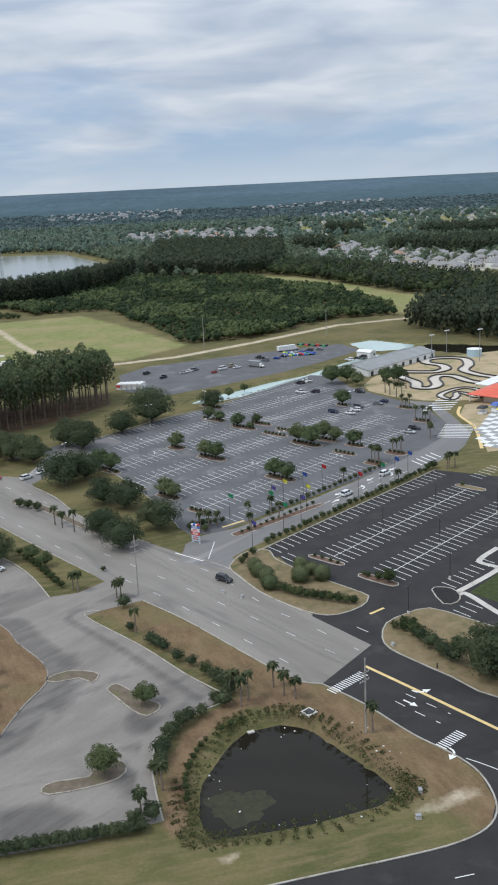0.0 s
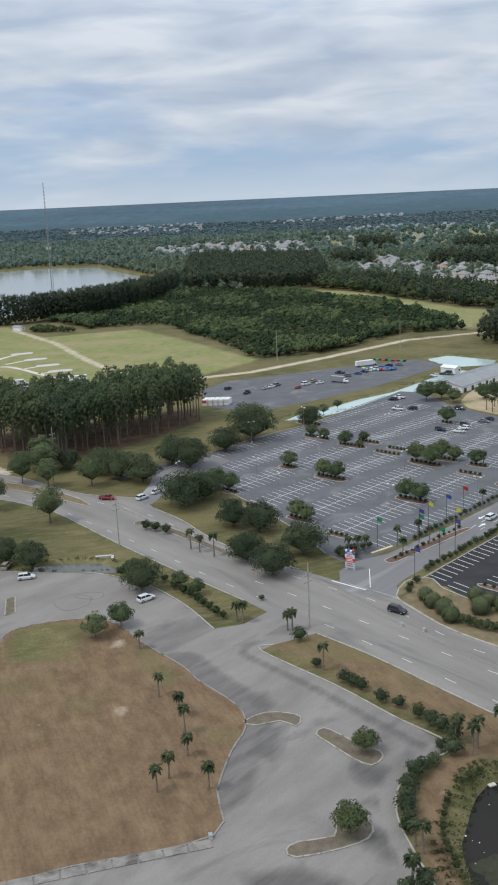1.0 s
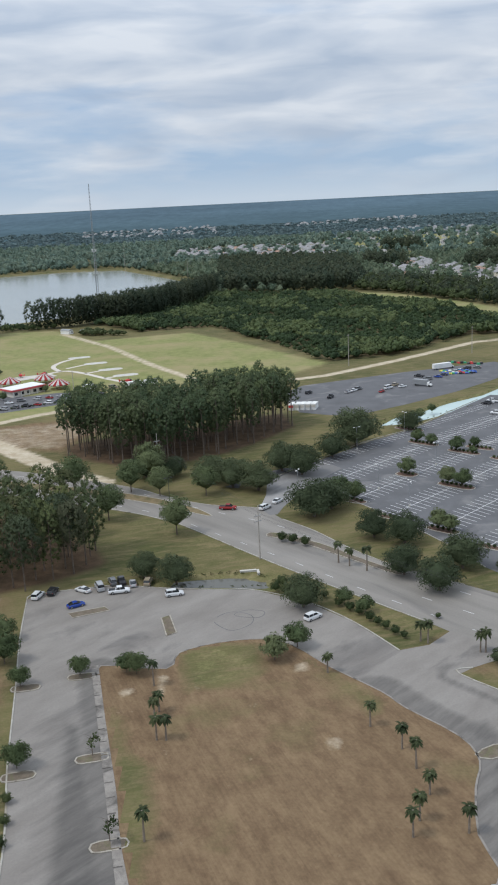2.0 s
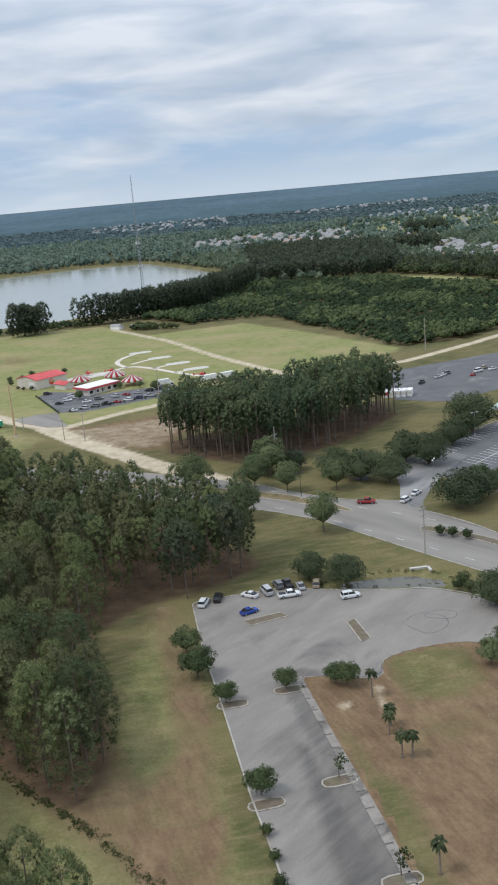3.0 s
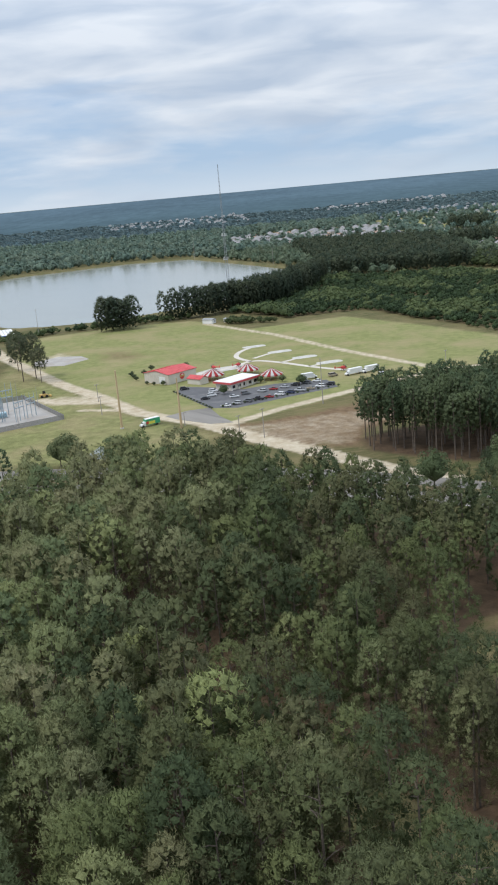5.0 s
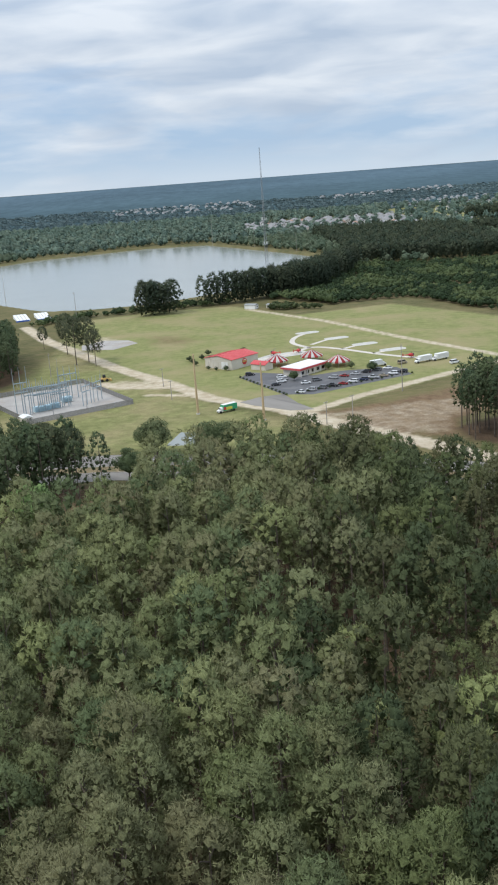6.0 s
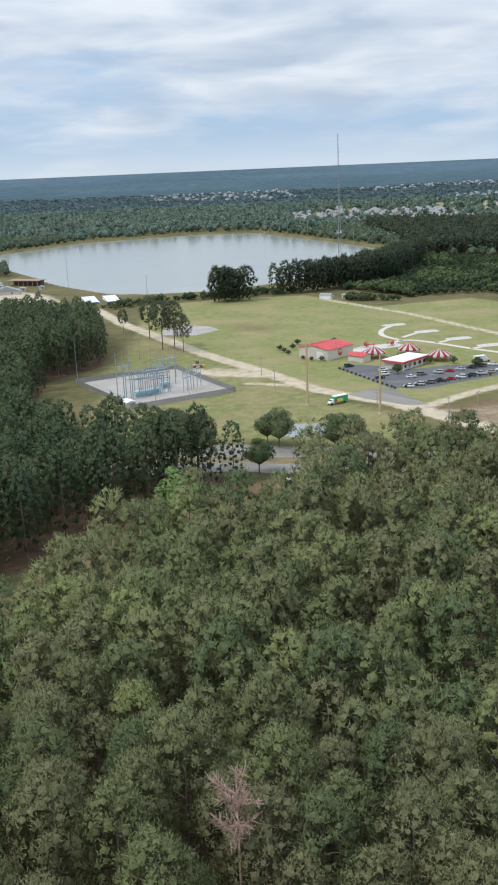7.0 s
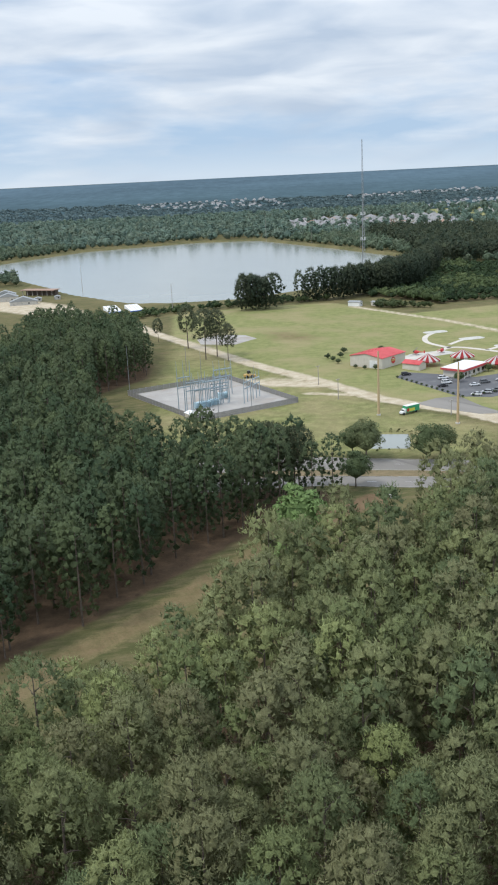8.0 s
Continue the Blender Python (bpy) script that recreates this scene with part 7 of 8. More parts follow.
def lattice_mast(x, y, h, wide, label, platforms=()):
    ob = thing("radio_mast", label, "radio mast", (x, y))
    for k in range(3):
        a = k * math.tau / 3
        part("leg", tube(bmesh.new(), [(math.cos(a) * wide, math.sin(a) * wide, 0), (math.cos(a) * wide * 0.2, math.sin(a) * wide * 0.2, h)], [0.24, 0.07], 5), M_STEEL, ob)
    bm = bmesh.new()
    n = int(h / 3)
    for i in range(n):
        w0, w1 = (wide * (1 - 0.8 * j / n) for j in (i, i + 1))
        for k in range(3):
            a, b = k * math.tau / 3, (k + 1) * math.tau / 3
            tube(bm, [(math.cos(a) * w0, math.sin(a) * w0, h * i / n), (math.cos(b) * w1, math.sin(b) * w1, h * (i + 1) / n)], [0.08, 0.08], 3)
    part("bracing", bm, M_STEEL, ob)
    for z in platforms:
        deck = part("platform", post(bmesh.new(), 0.25, 1.9, 1.9, 9), M_STEEL, ob, at=Matrix.Translation((0, 0, z)))
        for k in range(6):
            a = k * math.tau / 6
            part("antenna", box(bmesh.new(), (math.cos(a) * 1.9, math.sin(a) * 1.9, 0.1), (0.3, 0.22, 2.2), a), M_WHITEWALL, deck)
    return ob


lattice_mast(-203, 872, 116, 1.5, "very tall grey lattice radio mast with antenna rings by the lake", (41, 60))


def hut(x, y, w, l, h, turn, roof, wall, label, name="hut"):
    """A small gabled building."""
    ob = thing(name, label, "building", (x, y), turn)
    part("wall", box(bmesh.new(), (0, 0, -0.1), (w, l, h + 0.1)), wall, ob)
    bm = bmesh.new()
    p = [[(-w / 2 - 0.3, s, h), (0, s, h + w * 0.18), (w / 2 + 0.3, s, h), (w / 2 + 0.3, s, h - 0.15), (-w / 2 - 0.3, s, h - 0.15)] for s in (-l / 2 - 0.3, l / 2 + 0.3)]
    loft(bm, p)
    part("roof", bm, roof, ob)
    part("door", box(bmesh.new(), (w / 2 + 0.02, 0, 0), (0.08, 1.0, 2.1)), M_DARKPOLE, ob)
    part("window", box(bmesh.new(), (w * 0.2, -l / 2 - 0.02, 1.0), (1.2, 0.08, 1.0)), M_GLASS, ob)
    return ob


hut(-219, 800, 5, 9, 3, 1.0, M_GREYROOF, M_WHITEWALL, "white equipment hut beside the radio mast")
hut(-205, 797, 4, 5, 2.6, 0.6, M_GREYROOF, M_CREAM, "small cream equipment hut beside the radio mast")

# ---- entrance sign ----
sign = thing("entrance_sign", "roadside sign with red, white and blue panels", "sign", (-8.4, 257), radians(-35), scale=0.78)
for s in (-1.5, 1.5):
    part("post", box(bmesh.new(), (s, 0, 0), (0.3, 0.3, 6.6)), M_WHITEWALL, sign)
for z, hh, m, lab in ((0.9, 2.0, M_TRANSFORMER, "pale message panel"), (3.0, 1.3, M_RED, "red panel"), (4.4, 1.2, M_WHITEWALL, "white panel"), (5.7, 0.9, M_BLUE, "blue panel")):
    b = part("panel", box(bmesh.new(), (0, -0.25, z), (3.6, 0.3, hh)), m, sign, lab)
    for k in range(2):
        part("bar", box(bmesh.new(), (0, -0.42, z + hh * (0.28 + 0.36 * k)), (2.6 - 0.5 * k, 0.05, hh * 0.17)), M_WHITEWALL if m in (M_RED, M_BLUE) else M_RED, b)
for k, m in enumerate((M_WHITEWALL, M_BLUE, M_WHITEWALL, M_RED)):
    bm = bmesh.new()
    bmesh.ops.create_icosphere(bm, subdivisions=2, radius=0.5)
    part("ball", bm, m, sign, at=Matrix.Translation((-1.35 + 0.9 * k, -0.2, 6.9 + 0.3 * (k % 2))))

# ---- tour buildings ----
def barn(x, y, w, l, h, rise_, turn, roof, wall, label):
    """A wide low-gabled hall; its ridge runs along its length."""
    ob = thing("hall", label, "building", (x, y), turn)
    part("wall", loft(bmesh.new(), [[(-w / 2, s, -0.1), (w / 2, s, -0.1), (w / 2, s, h), (0, s, h + rise_), (-w / 2, s, h)] for s in (-l / 2, l / 2)]), wall, ob)
    for s in (-1, 1):
        bm = loft(bmesh.new(), [[(0, y2, h + rise_ + 0.05), (s * (w / 2 + 0.4), y2, h + 0.02 - 0.02 * rise_), (s * (w / 2 + 0.4), y2, h + 0.22 - 0.02 * rise_), (0, y2, h + rise_ + 0.28)] for y2 in (-l / 2 - 0.4, l / 2 + 0.4)])
        side = part("roof", bm, roof, ob)
        for k in range(int(l / 1.6)):
            yy = -l / 2 + 0.8 + 1.6 * k
            part("seam", tube(bmesh.new(), [(s * 0.05, yy, h + rise_ + 0.3), (s * (w / 2 + 0.35), yy, h + 0.25)], [0.05, 0.05], 4), roof, side)
    return ob


hall = barn(-234.8, 584, 19, 20.5, 5.2, 1.6, COURSE - math.pi / 2, M_REDROOF, M_CREAM, "cream metal hall with a red low-gabled roof")
for k in range(4):
    part("skylight", box(bmesh.new(), (0.9, -7.5 + 4.6 * k, 6.62), (1.5, 2.8, 0.14)), M_WHITEWALL, hall, "white roof light")
for k in range(11):
    part("wall_rib", box(bmesh.new(), (-9 + 1.8 * k, -10.32, 0), (0.12, 0.1, 5.2)), M_CREAM, hall)
part("roller_door", box(bmesh.new(), (4.5, -10.3, 0), (4.5, 0.14, 3.9)), M_WHITEWALL, hall, "white roller door")
bm = bmesh.new()
disc(bm, (0, 0, 0), 1.7, 0.2, 18)
badge = part("badge", bm, M_RED, hall, "round red wall badge", at=Matrix.Translation((9.62, -0.5, 3.0)) @ Matrix.Rotation(math.pi / 2, 4, "Z"))
part("badge_bar", box(bmesh.new(), (0, -0.16, -0.3), (3.4, 0.1, 0.7)), M_GOLD, badge)
part("badge_bar", box(bmesh.new(), (0, -0.16, 0.6), (1.6, 0.1, 0.4)), M_WHITEWALL, badge)
barn(-219.5, 567.5, 6, 9.5, 2.8, 1.3, COURSE, M_REDROOF, M_CREAM, "low cream annex with a red roof")
kiosk = thing("ticket_house", "low cream ticket house with a white flat roof and red fascia", "building", (-199, 551), COURSE)
part("wall", box(bmesh.new(), (0, 0, -0.1), (20, 10.5, 3.4)), M_CREAM, kiosk)
part("fascia", box(bmesh.new(), (0, 0, 3.2), (22, 12.5, 0.9)), M_REDROOF, kiosk, "red fascia")
part("roof", box(bmesh.new(), (0, 0, 4.1), (21.4, 11.9, 0.18)), M_WHITEWALL, kiosk, "white flat roof")
for k in range(5):
    part("window", box(bmesh.new(), (-8 + 4 * k, -5.27, 0.9), (2.0, 0.1, 1.5)), M_GLASS, kiosk)
    part("post", box(bmesh.new(), (-10 + 5 * k, -5.9, 0), (0.25, 0.25, 3.2)), M_WHITEWALL, kiosk)


def tent(x, y, r=6.0, h=5.8):
    ob = thing("striped_tent", "round peaked tent with red and white stripes", "tent", (x, y), 0.2, "striped tents")
    n = 20
    for k in range(n):
        a, b = k * math.tau / n, (k + 1) * math.tau / n
        ring = lambda f, z: [(math.cos(a) * r * f, math.sin(a) * r * f, z), (math.cos(b) * r * f, math.sin(b) * r * f, z)]
        bm = bmesh.new()
        rows = [[bm.verts.new(p) for p in ring(f, z)] for f, z in ((1.0, 2.3), (1.0, 2.9), (0.5, 4.5), (0.02, h))]
        for p, q in zip(rows, rows[1:]):
            bm.faces.new((p[0], p[1], q[1], q[0]))
        bmesh.ops.solidify(bm, geom=bm.faces[:], thickness=0.05)
        part("canvas_panel", bm, M_TENTRED if k % 2 else M_TENTWHITE, ob, "red canvas stripe" if k % 2 else "white canvas stripe")
    for k in range(10):
        a = k * math.tau / 10
        part("pole", tube(bmesh.new(), [(math.cos(a) * r * 0.97, math.sin(a) * r * 0.97, 0), (math.cos(a) * r * 0.97, math.sin(a) * r * 0.97, 2.4)], [0.07, 0.07], 5), M_STEEL, ob)
    part("centre_pole", post(bmesh.new(), h + 0.3, 0.1, 0.08), M_STEEL, ob)


tent(-211.5, 574), tent(-193, 580.5), tent(-181, 561)
for pts, w in (([(-222, 592), (-205, 602), (-190, 619), (-176, 609), (-160, 588), (-146, 572), (-138, 566)], 3.2), ([(-191, 618), (-199, 637), (-197, 655), (-190, 668)], 3.0), ([(-189, 628), (-182, 637), (-176, 643)], 2.6), ([(-174, 607), (-168, 612), (-163, 617)], 2.6), ([(-160, 588), (-155, 590), (-151, 594)], 2.6)):
    alone("landing_path", ribbon(bmesh.new(), smooth(pts, 5), w, 0.05, -0.05), M_TRACK, "pale concrete path to the landing pads", "path", kind="structure")
for x, y in ((-188, 671), (-173, 644), (-160, 618), (-148, 595)):
    alone("landing_pad", slab(bmesh.new(), smooth(bean((x, y), 15, 8, 0.3), 2, True), 0.055), M_CONCRETE, "oval pale concrete landing pad on grass", "landing pad", kind="structure")
alone("apron", slab(bmesh.new(), [(-226, 592), (-214, 606), (-196, 612), (-190, 603), (-205, 596), (-222, 584)], 0.045), M_CONCRETE, "pale concrete apron beside the hall", "apron", kind="structure")


def helicopter(x, y, turn):
    ob = thing("helicopter", "small red helicopter standing on a landing pad", "helicopter", (x, y), turn, "small helicopters")
    body = loft(bmesh.new(), [[(px, math.cos(k * math.tau / 10) * w, 1.5 + cz + math.sin(k * math.tau / 10) * hh) for k in range(10)] for px, w, hh, cz in ((-2.2, 0.25, 0.3, 0.35), (-1.2, 0.75, 0.8, 0.1), (0.2, 0.85, 0.95, 0.0), (1.3, 0.7, 0.75, -0.1), (1.9, 0.25, 0.3, -0.25))])
    part("body", body, M_RED, ob)
    part("windscreen", loft(bmesh.new(), [[(px, math.cos(k * math.tau / 10) * w, 1.55 + math.sin(k * math.tau / 10) * hh) for k in range(10)] for px, w, hh in ((0.6, 0.84, 0.9), (1.4, 0.7, 0.7), (1.95, 0.2, 0.2))]), M_GLASS, ob)
    part("tail_boom", tube(bmesh.new(), [(-2, 0, 1.8), (-4.5, 0, 2.0), (-6, 0, 2.1)], [0.3, 0.18, 0.1], 8), M_RED, ob)
    part("tail_fin", slab(bmesh.new(), [(-6.2, -0.04), (-5.5, -0.04), (-5.5, 0.04), (-6.2, 0.04)], 3.0, 1.6), M_RED, ob)
    part("mast", post(bmesh.new(), 3.1, 0.1, 0.08), M_DARKPOLE, ob)
    for k in range(2):
        part("rotor_blade", box(bmesh.new(), (0, 0, 0), (0.28, 5.2, 0.05)), M_DARKPOLE, ob, at=Matrix.Translation((0, 0, 3.1)) @ Matrix.Rotation(0.6 + k * math.pi, 4, "Z") @ Matrix.Translation((0, 2.6, 0)))
    for s in (-0.95, 0.95):
        part("skid", tube(bmesh.new(), [(-1.6, s, 0.1), (1.4, s, 0.1), (1.8, s, 0.35)], [0.06, 0.06, 0.05], 5), M_DARKPOLE, ob)
        for px in (-0.9, 0.8):
            part("strut", tube(bmesh.new(), [(px, s, 0.1), (px, s * 0.6, 0.9)], [0.05, 0.05], 4), M_DARKPOLE, ob)


helicopter(-143, 568, 0.6), helicopter(-212, 603, 2.2), helicopter(-198, 605, 1.0)


def box_truck(x, y, turn, box_mat, label, length=7.5):
    ob = thing("box_truck", label, "truck", (x, y, 0.04), turn, "box trucks")
    part("cab", hull(bmesh.new(), [(length / 2 - 0.4, 1.0, 0.5, 2.3), (length / 2 + 0.6, 1.0, 0.5, 2.2), (length / 2 + 1.1, 0.95, 0.5, 1.4), (length / 2 + 1.9, 0.85, 0.6, 1.2)]), M_WHITEWALL, ob)
    part("windscreen", box(bmesh.new(), (length / 2 + 0.72, 0, 1.35), (0.5, 1.7, 0.75), 0, 0.85), M_GLASS, ob)
    load = part("load_box", box(bmesh.new(), (-0.4, 0, 0.8), (length, 2.4, 2.5)), box_mat, ob)
    if box_mat is M_GREEN:
        part("roof_panel", box(bmesh.new(), (-0.4, 0, 3.31), (length - 0.1, 2.3, 0.06)), M_WHITEWALL, load, "white roof")
        for s in (-1.22, 1.22):
            part("stripe", box(bmesh.new(), (0.4, s, 1.1), (length * 0.5, 0.05, 1.2)), M_LEMON, load, "yellow side panel")
            part("patch", box(bmesh.new(), (2.4, s * 1.02, 1.2), (1.2, 0.05, 1.2)), M_RED, load, "red side patch")
    for px in (-length / 2 + 1.2, length / 2 + 1.0):
        for s in (-1.05, 1.05):
            part("wheel", disc(bmesh.new(), (px, s, 0.5), 0.5, 0.3), M_TYRE, ob)
    return ob


box_truck(-237, 481, math.pi + 0.6, M_GREEN, "green, yellow and white box truck on the dirt road", 7.0)
box_truck(-139, 554.5, math.pi + 0.5, M_WHITEWALL, "white box truck parked on the grass"), box_truck(-130, 557.5, math.pi + 0.5, M_WHITEWALL, "white box truck parked on the grass")
box_truck(-163, 552, 0.4, M_WHITEWALL, "white box truck beside the tour car park", 6.0)
box_truck(33, 564.5, 0.42, M_WHITEWALL, "long white trailer truck on the outlying yard", 11.0)
box_truck(13.5, 519.5, -0.7, M_STEEL, "grey trailer truck on the outlying yard", 8.0)
for k in range(5):
    ob = thing("white_container", "row of white ribbed storage containers with red ends", "container", (-55 + 2.6 * k, 478 - 0.2 * k), -0.3, "white containers")
    part("body", box(bmesh.new(), (0, 0, 0), (2.3, 6, 2.9)), M_WHITEWALL, ob)
    for j in range(4):
        part("rib", box(bmesh.new(), (0, -2.4 + 1.6 * j, 0), (2.42, 0.2, 2.95)), M_WHITEWALL, ob)
    part("end_panel", box(bmesh.new(), (0, -3.02, 1.2), (2.2, 0.08, 1.2)), M_RED if k == 0 else M_CREAM, ob)
for i in range(26):
    a = site(0, 0)
    x, y = (-231 + 19 * (i / 12), 548 - 43 * (i / 12)) if i < 13 else (-211 + 61 * ((i - 13) / 12), 502.5 + 26 * ((i - 13) / 12))
    shrub(x, y, 0.62, M_OAK, "low dark shrub edging the tour car park", "edging shrubs")
for x, y, s in ((-251, 606, 1.0), (-256, 597, 0.9), (-258, 604, 1.0), (-254, 590, 0.9), (-248, 618, 1.1), (-228, 617, 1.1), (-238, 570, 0.9), (-247, 576, 0.7), (-243, 572, 0.7)):
    shrub(x, y, s * 1.5, M_OAK, "round dark shrub beside the hall", "hall shrubs")
for x, y, s in ((-205.5, 533, 0.75), (-176, 551, 0.6), (-167, 541, 0.8), (-187, 553, 0.6), (-201, 561, 0.6)):
    plant("lot_tree", *lot_kinds[0], "small round tree by the tour car park", "tree", (x, y), x, s, "tour car park trees")

# ---- pad, culvert ----
alone("concrete_pad", slab(bmesh.new(), [(-326, 668), (-306, 662), (-293, 680), (-300, 694), (-316, 700), (-329, 686)], 0.05), M_GRAVEL, "flat pale grey pad beside the dirt road", "pad", kind="structure")
pipe = thing("culvert", "round concrete culvert end beside the road", "culvert", (-261, 380), 0.4)
part("ring", loft(bmesh.new(), [[(math.cos(k * math.tau / 14) * 0.95, y, 0.7 + math.sin(k * math.tau / 14) * 0.95) for k in range(14)] for y in (-1.2, 1.6)]), M_CONCRETE, pipe)
# The pipe is solid; a black disc paints the shade inside its mouth.
part("mouth", loft(bmesh.new(), [[(math.cos(k * math.tau / 14) * 0.72, y, 0.7 + math.sin(k * math.tau / 14) * 0.72) for k in range(14)] for y in (-1.26, -1.1)]), M_BLACK, pipe, "black disc for the shaded pipe mouth")

# ---- substation ----
SUB = [(-356, 540), (-322, 484), (-280, 509), (-311, 566)]
fence = thing("fence", "grey slatted fence round the gravel yard", "fence")
slat_panel = bmesh.new()
for k in range(12):
    box(slat_panel, (-1.38 + 0.25 * k, 0, 0.1), (0.19, 0.03, 2.2))
slat_panel = shape("slat_panel", slat_panel, M_FENCE)
fence_post = shape("post", post(bmesh.new(), 2.5, 0.06, 0.06, 6), M_STEEL)
rail = shape("rail", box(bmesh.new(), (0, 0.04, 2.2), (3.0, 0.05, 0.06)), M_STEEL)
for (x0, y0), (x1, y1) in zip(SUB, SUB[1:] + SUB[:1]):
    n = int(math.hypot(x1 - x0, y1 - y0) / 3)
    a = math.atan2(y1 - y0, x1 - x0)
    for k in range(n):
        f = (k + 0.5) / n
        m = Matrix.Translation((x0 + (x1 - x0) * f, y0 + (y1 - y0) * f, 0)) @ Matrix.Rotation(a, 4, "Z")
        part("slat_panel", slat_panel, None, fence, at=m), part("rail", rail, None, fence, at=m)
        part("post", fence_post, None, fence, at=m @ Matrix.Translation((1.5, 0, 0)))


def gantry(x, y, turn, bays, h, span=3.2, spike=4.0):
    """A steel gantry: tall posts with spikes, joined by lattice beams and insulators."""
    ob = thing("steel_gantry", "blue-grey steel gantry of the substation", "gantry", (x, y), turn, "substation gantries")
    for k in range(bays + 1):
        part("post", tube(bmesh.new(), [(k * span, 0, 0), (k * span, 0, h), (k * span, 0, h + spike)], [0.22, 0.17, 0.05], 6), M_SUBSTEEL, ob)
    for z in (h, h * 0.72):
        part("beam", box(bmesh.new(), (bays * span / 2, 0, z - 0.25), (bays * span, 0.45, 0.4)), M_SUBSTEEL, ob)
    for k in range(bays):
        part("insulator", tube(bmesh.new(), [((k + 0.5) * span, 0, h - 0.3), ((k + 0.5) * span, 0, h - 1.0), ((k + 0.5) * span, 0, h - 1.9)], [0.1, 0.2, 0.08], 6), M_CONCRETE, ob)


for k, (h, n, sp) in enumerate(((15, 2, 7), (12, 3, 4), (11, 4, 3), (11, 4, 3), (9, 3, 3))):
    gantry(-330.5 + 3.3 * k, 500 + 3.0 * k, radians(28), n, h, 3.0, sp)
gantry(-316, 528, radians(30), 3, 12, 3.0, 4), gantry(-303, 512, radians(60), 2, 9, 3.0, 3), gantry(-299, 519, radians(60), 2, 9, 3.0, 3)
for x, y, w, t in ((-321, 508, 7.5, 0.5), (-312.5, 524, 4.5, 0.5), (-316, 512, 4, 0.5)):
    ob = thing("transformer", "pale blue transformer with cooling fins", "transformer", (x, y), t, "transformers")
    part("tank", box(bmesh.new(), (0, 0, 0.3), (w, 2.4, 2.4)), M_TRANSFORMER, ob)
    for k in range(int(w / 0.6)):
        for s in (-1.6, 1.6):
            part("fin", box(bmesh.new(), (-w / 2 + 0.4 + 0.6 * k, s, 0.5), (0.14, 0.8, 1.9)), M_TRANSFORMER, ob)
    for k in range(3):
        part("bushing", tube(bmesh.new(), [(-1 + k, 0, 2.7), (-1 + k, 0, 3.4), (-1 + k, 0, 4.1)], [0.14, 0.2, 0.06], 6), M_CONCRETE, ob)
    part("plinth", box(bmesh.new(), (0, 0, 0), (w + 0.8, 3.6, 0.3)), M_CONCRETE, ob)
hut(-324.5, 489, 4, 5.5, 2.6, radians(30), M_WHITEWALL, M_CREAM, "small tan control hut with a white roof")
for x, y, h in ((-355, 540, 23), (-323, 566, 14), (-298, 540, 11), (-309, 545, 14), (-314, 497, 9), (-300, 503, 9)):
    ob = thing("lightning_mast", "slim grey lightning mast in the substation", "mast", (x, y), 0, "lightning masts")
    part("mast", post(bmesh.new(), h, 0.18, 0.05, 6), M_STEEL, ob)
    part("base", post(bmesh.new(), 0.4, 0.5, 0.45, 8), M_CONCRETE, ob)
digger = thing("loader", "orange-brown loader parked on bare soil", "loader", (-300, 566, 0.03), 0.4)
part("body", hull(bmesh.new(), [(-2.4, 1.0, 0.7, 1.9), (0.4, 1.1, 0.7, 2.1), (1.8, 0.8, 0.7, 1.6)]), M_GOLD, digger)
part("cab", box(bmesh.new(), (0, 0, 1.9), (1.5, 1.5, 1.5), 0, 0.85), M_GLASS, digger)
part("bucket", box(bmesh.new(), (3.2, 0, 0.2), (1.0, 2.4, 1.0), 0, 0.8), M_GOLD, digger)
part("arm", tube(bmesh.new(), [(1.2, 0, 1.6), (2.8, 0, 0.9)], [0.2, 0.16], 5), M_GOLD, digger)
for px in (-1.4, 1.2):
    for s in (-1.1, 1.1):
        part("wheel", disc(bmesh.new(), (px, s, 0.7), 0.7, 0.45), M_TYRE, digger)

# ---- works on the lake shore ----
pump = thing("pump_house", "low brown pump house with an open front on the lake shore", "building", (-476, 970), -0.38)
part("wall", box(bmesh.new(), (0, 2, -0.1), (30, 5, 4.5)), M_BARK, pump)
part("roof", box(bmesh.new(), (0, -1, 4.5), (34, 12, 0.5)), M_SHINGLE_TAN, pump)
for k in range(7):
    part("post", box(bmesh.new(), (-15 + 5 * k, -6, 0), (0.4, 0.4, 4.5)), M_WOODPOLE, pump)
for x, y, w, l, h in ((-478, 905, 22, 8, 3), (-497, 935, 16, 9, 4), (-470, 925, 6, 6, 2.5), (-455, 932, 5, 5, 2.5), (-505, 960, 18, 8, 3.5)):
    hut(x, y, w, l, h, 0.15, M_GREYROOF, M_CONCRETE, "grey plant building on bare ground by the lake")
for x, y in ((-397, 836), (-381, 838)):
    bed = thing("drying_bed", "sloping bed of white slabs with a blue foot", "drying bed", (x, y), 0.35, "drying beds")
    for k in range(4):
        part("slab", loft(bmesh.new(), [[(-5 + 2.6 * k + sx, s, z) for sx, z in ((0, 0.1), (2.2, 0.1), (2.2, zz), (0, zz))] for s, zz in ((-11, 0.5), (11, 3.0))]), M_WHITEWALL, bed)
    part("foot", box(bmesh.new(), (-1, -12, 0), (10, 1.4, 1.0)), M_BLUE, bed, "blue foot")

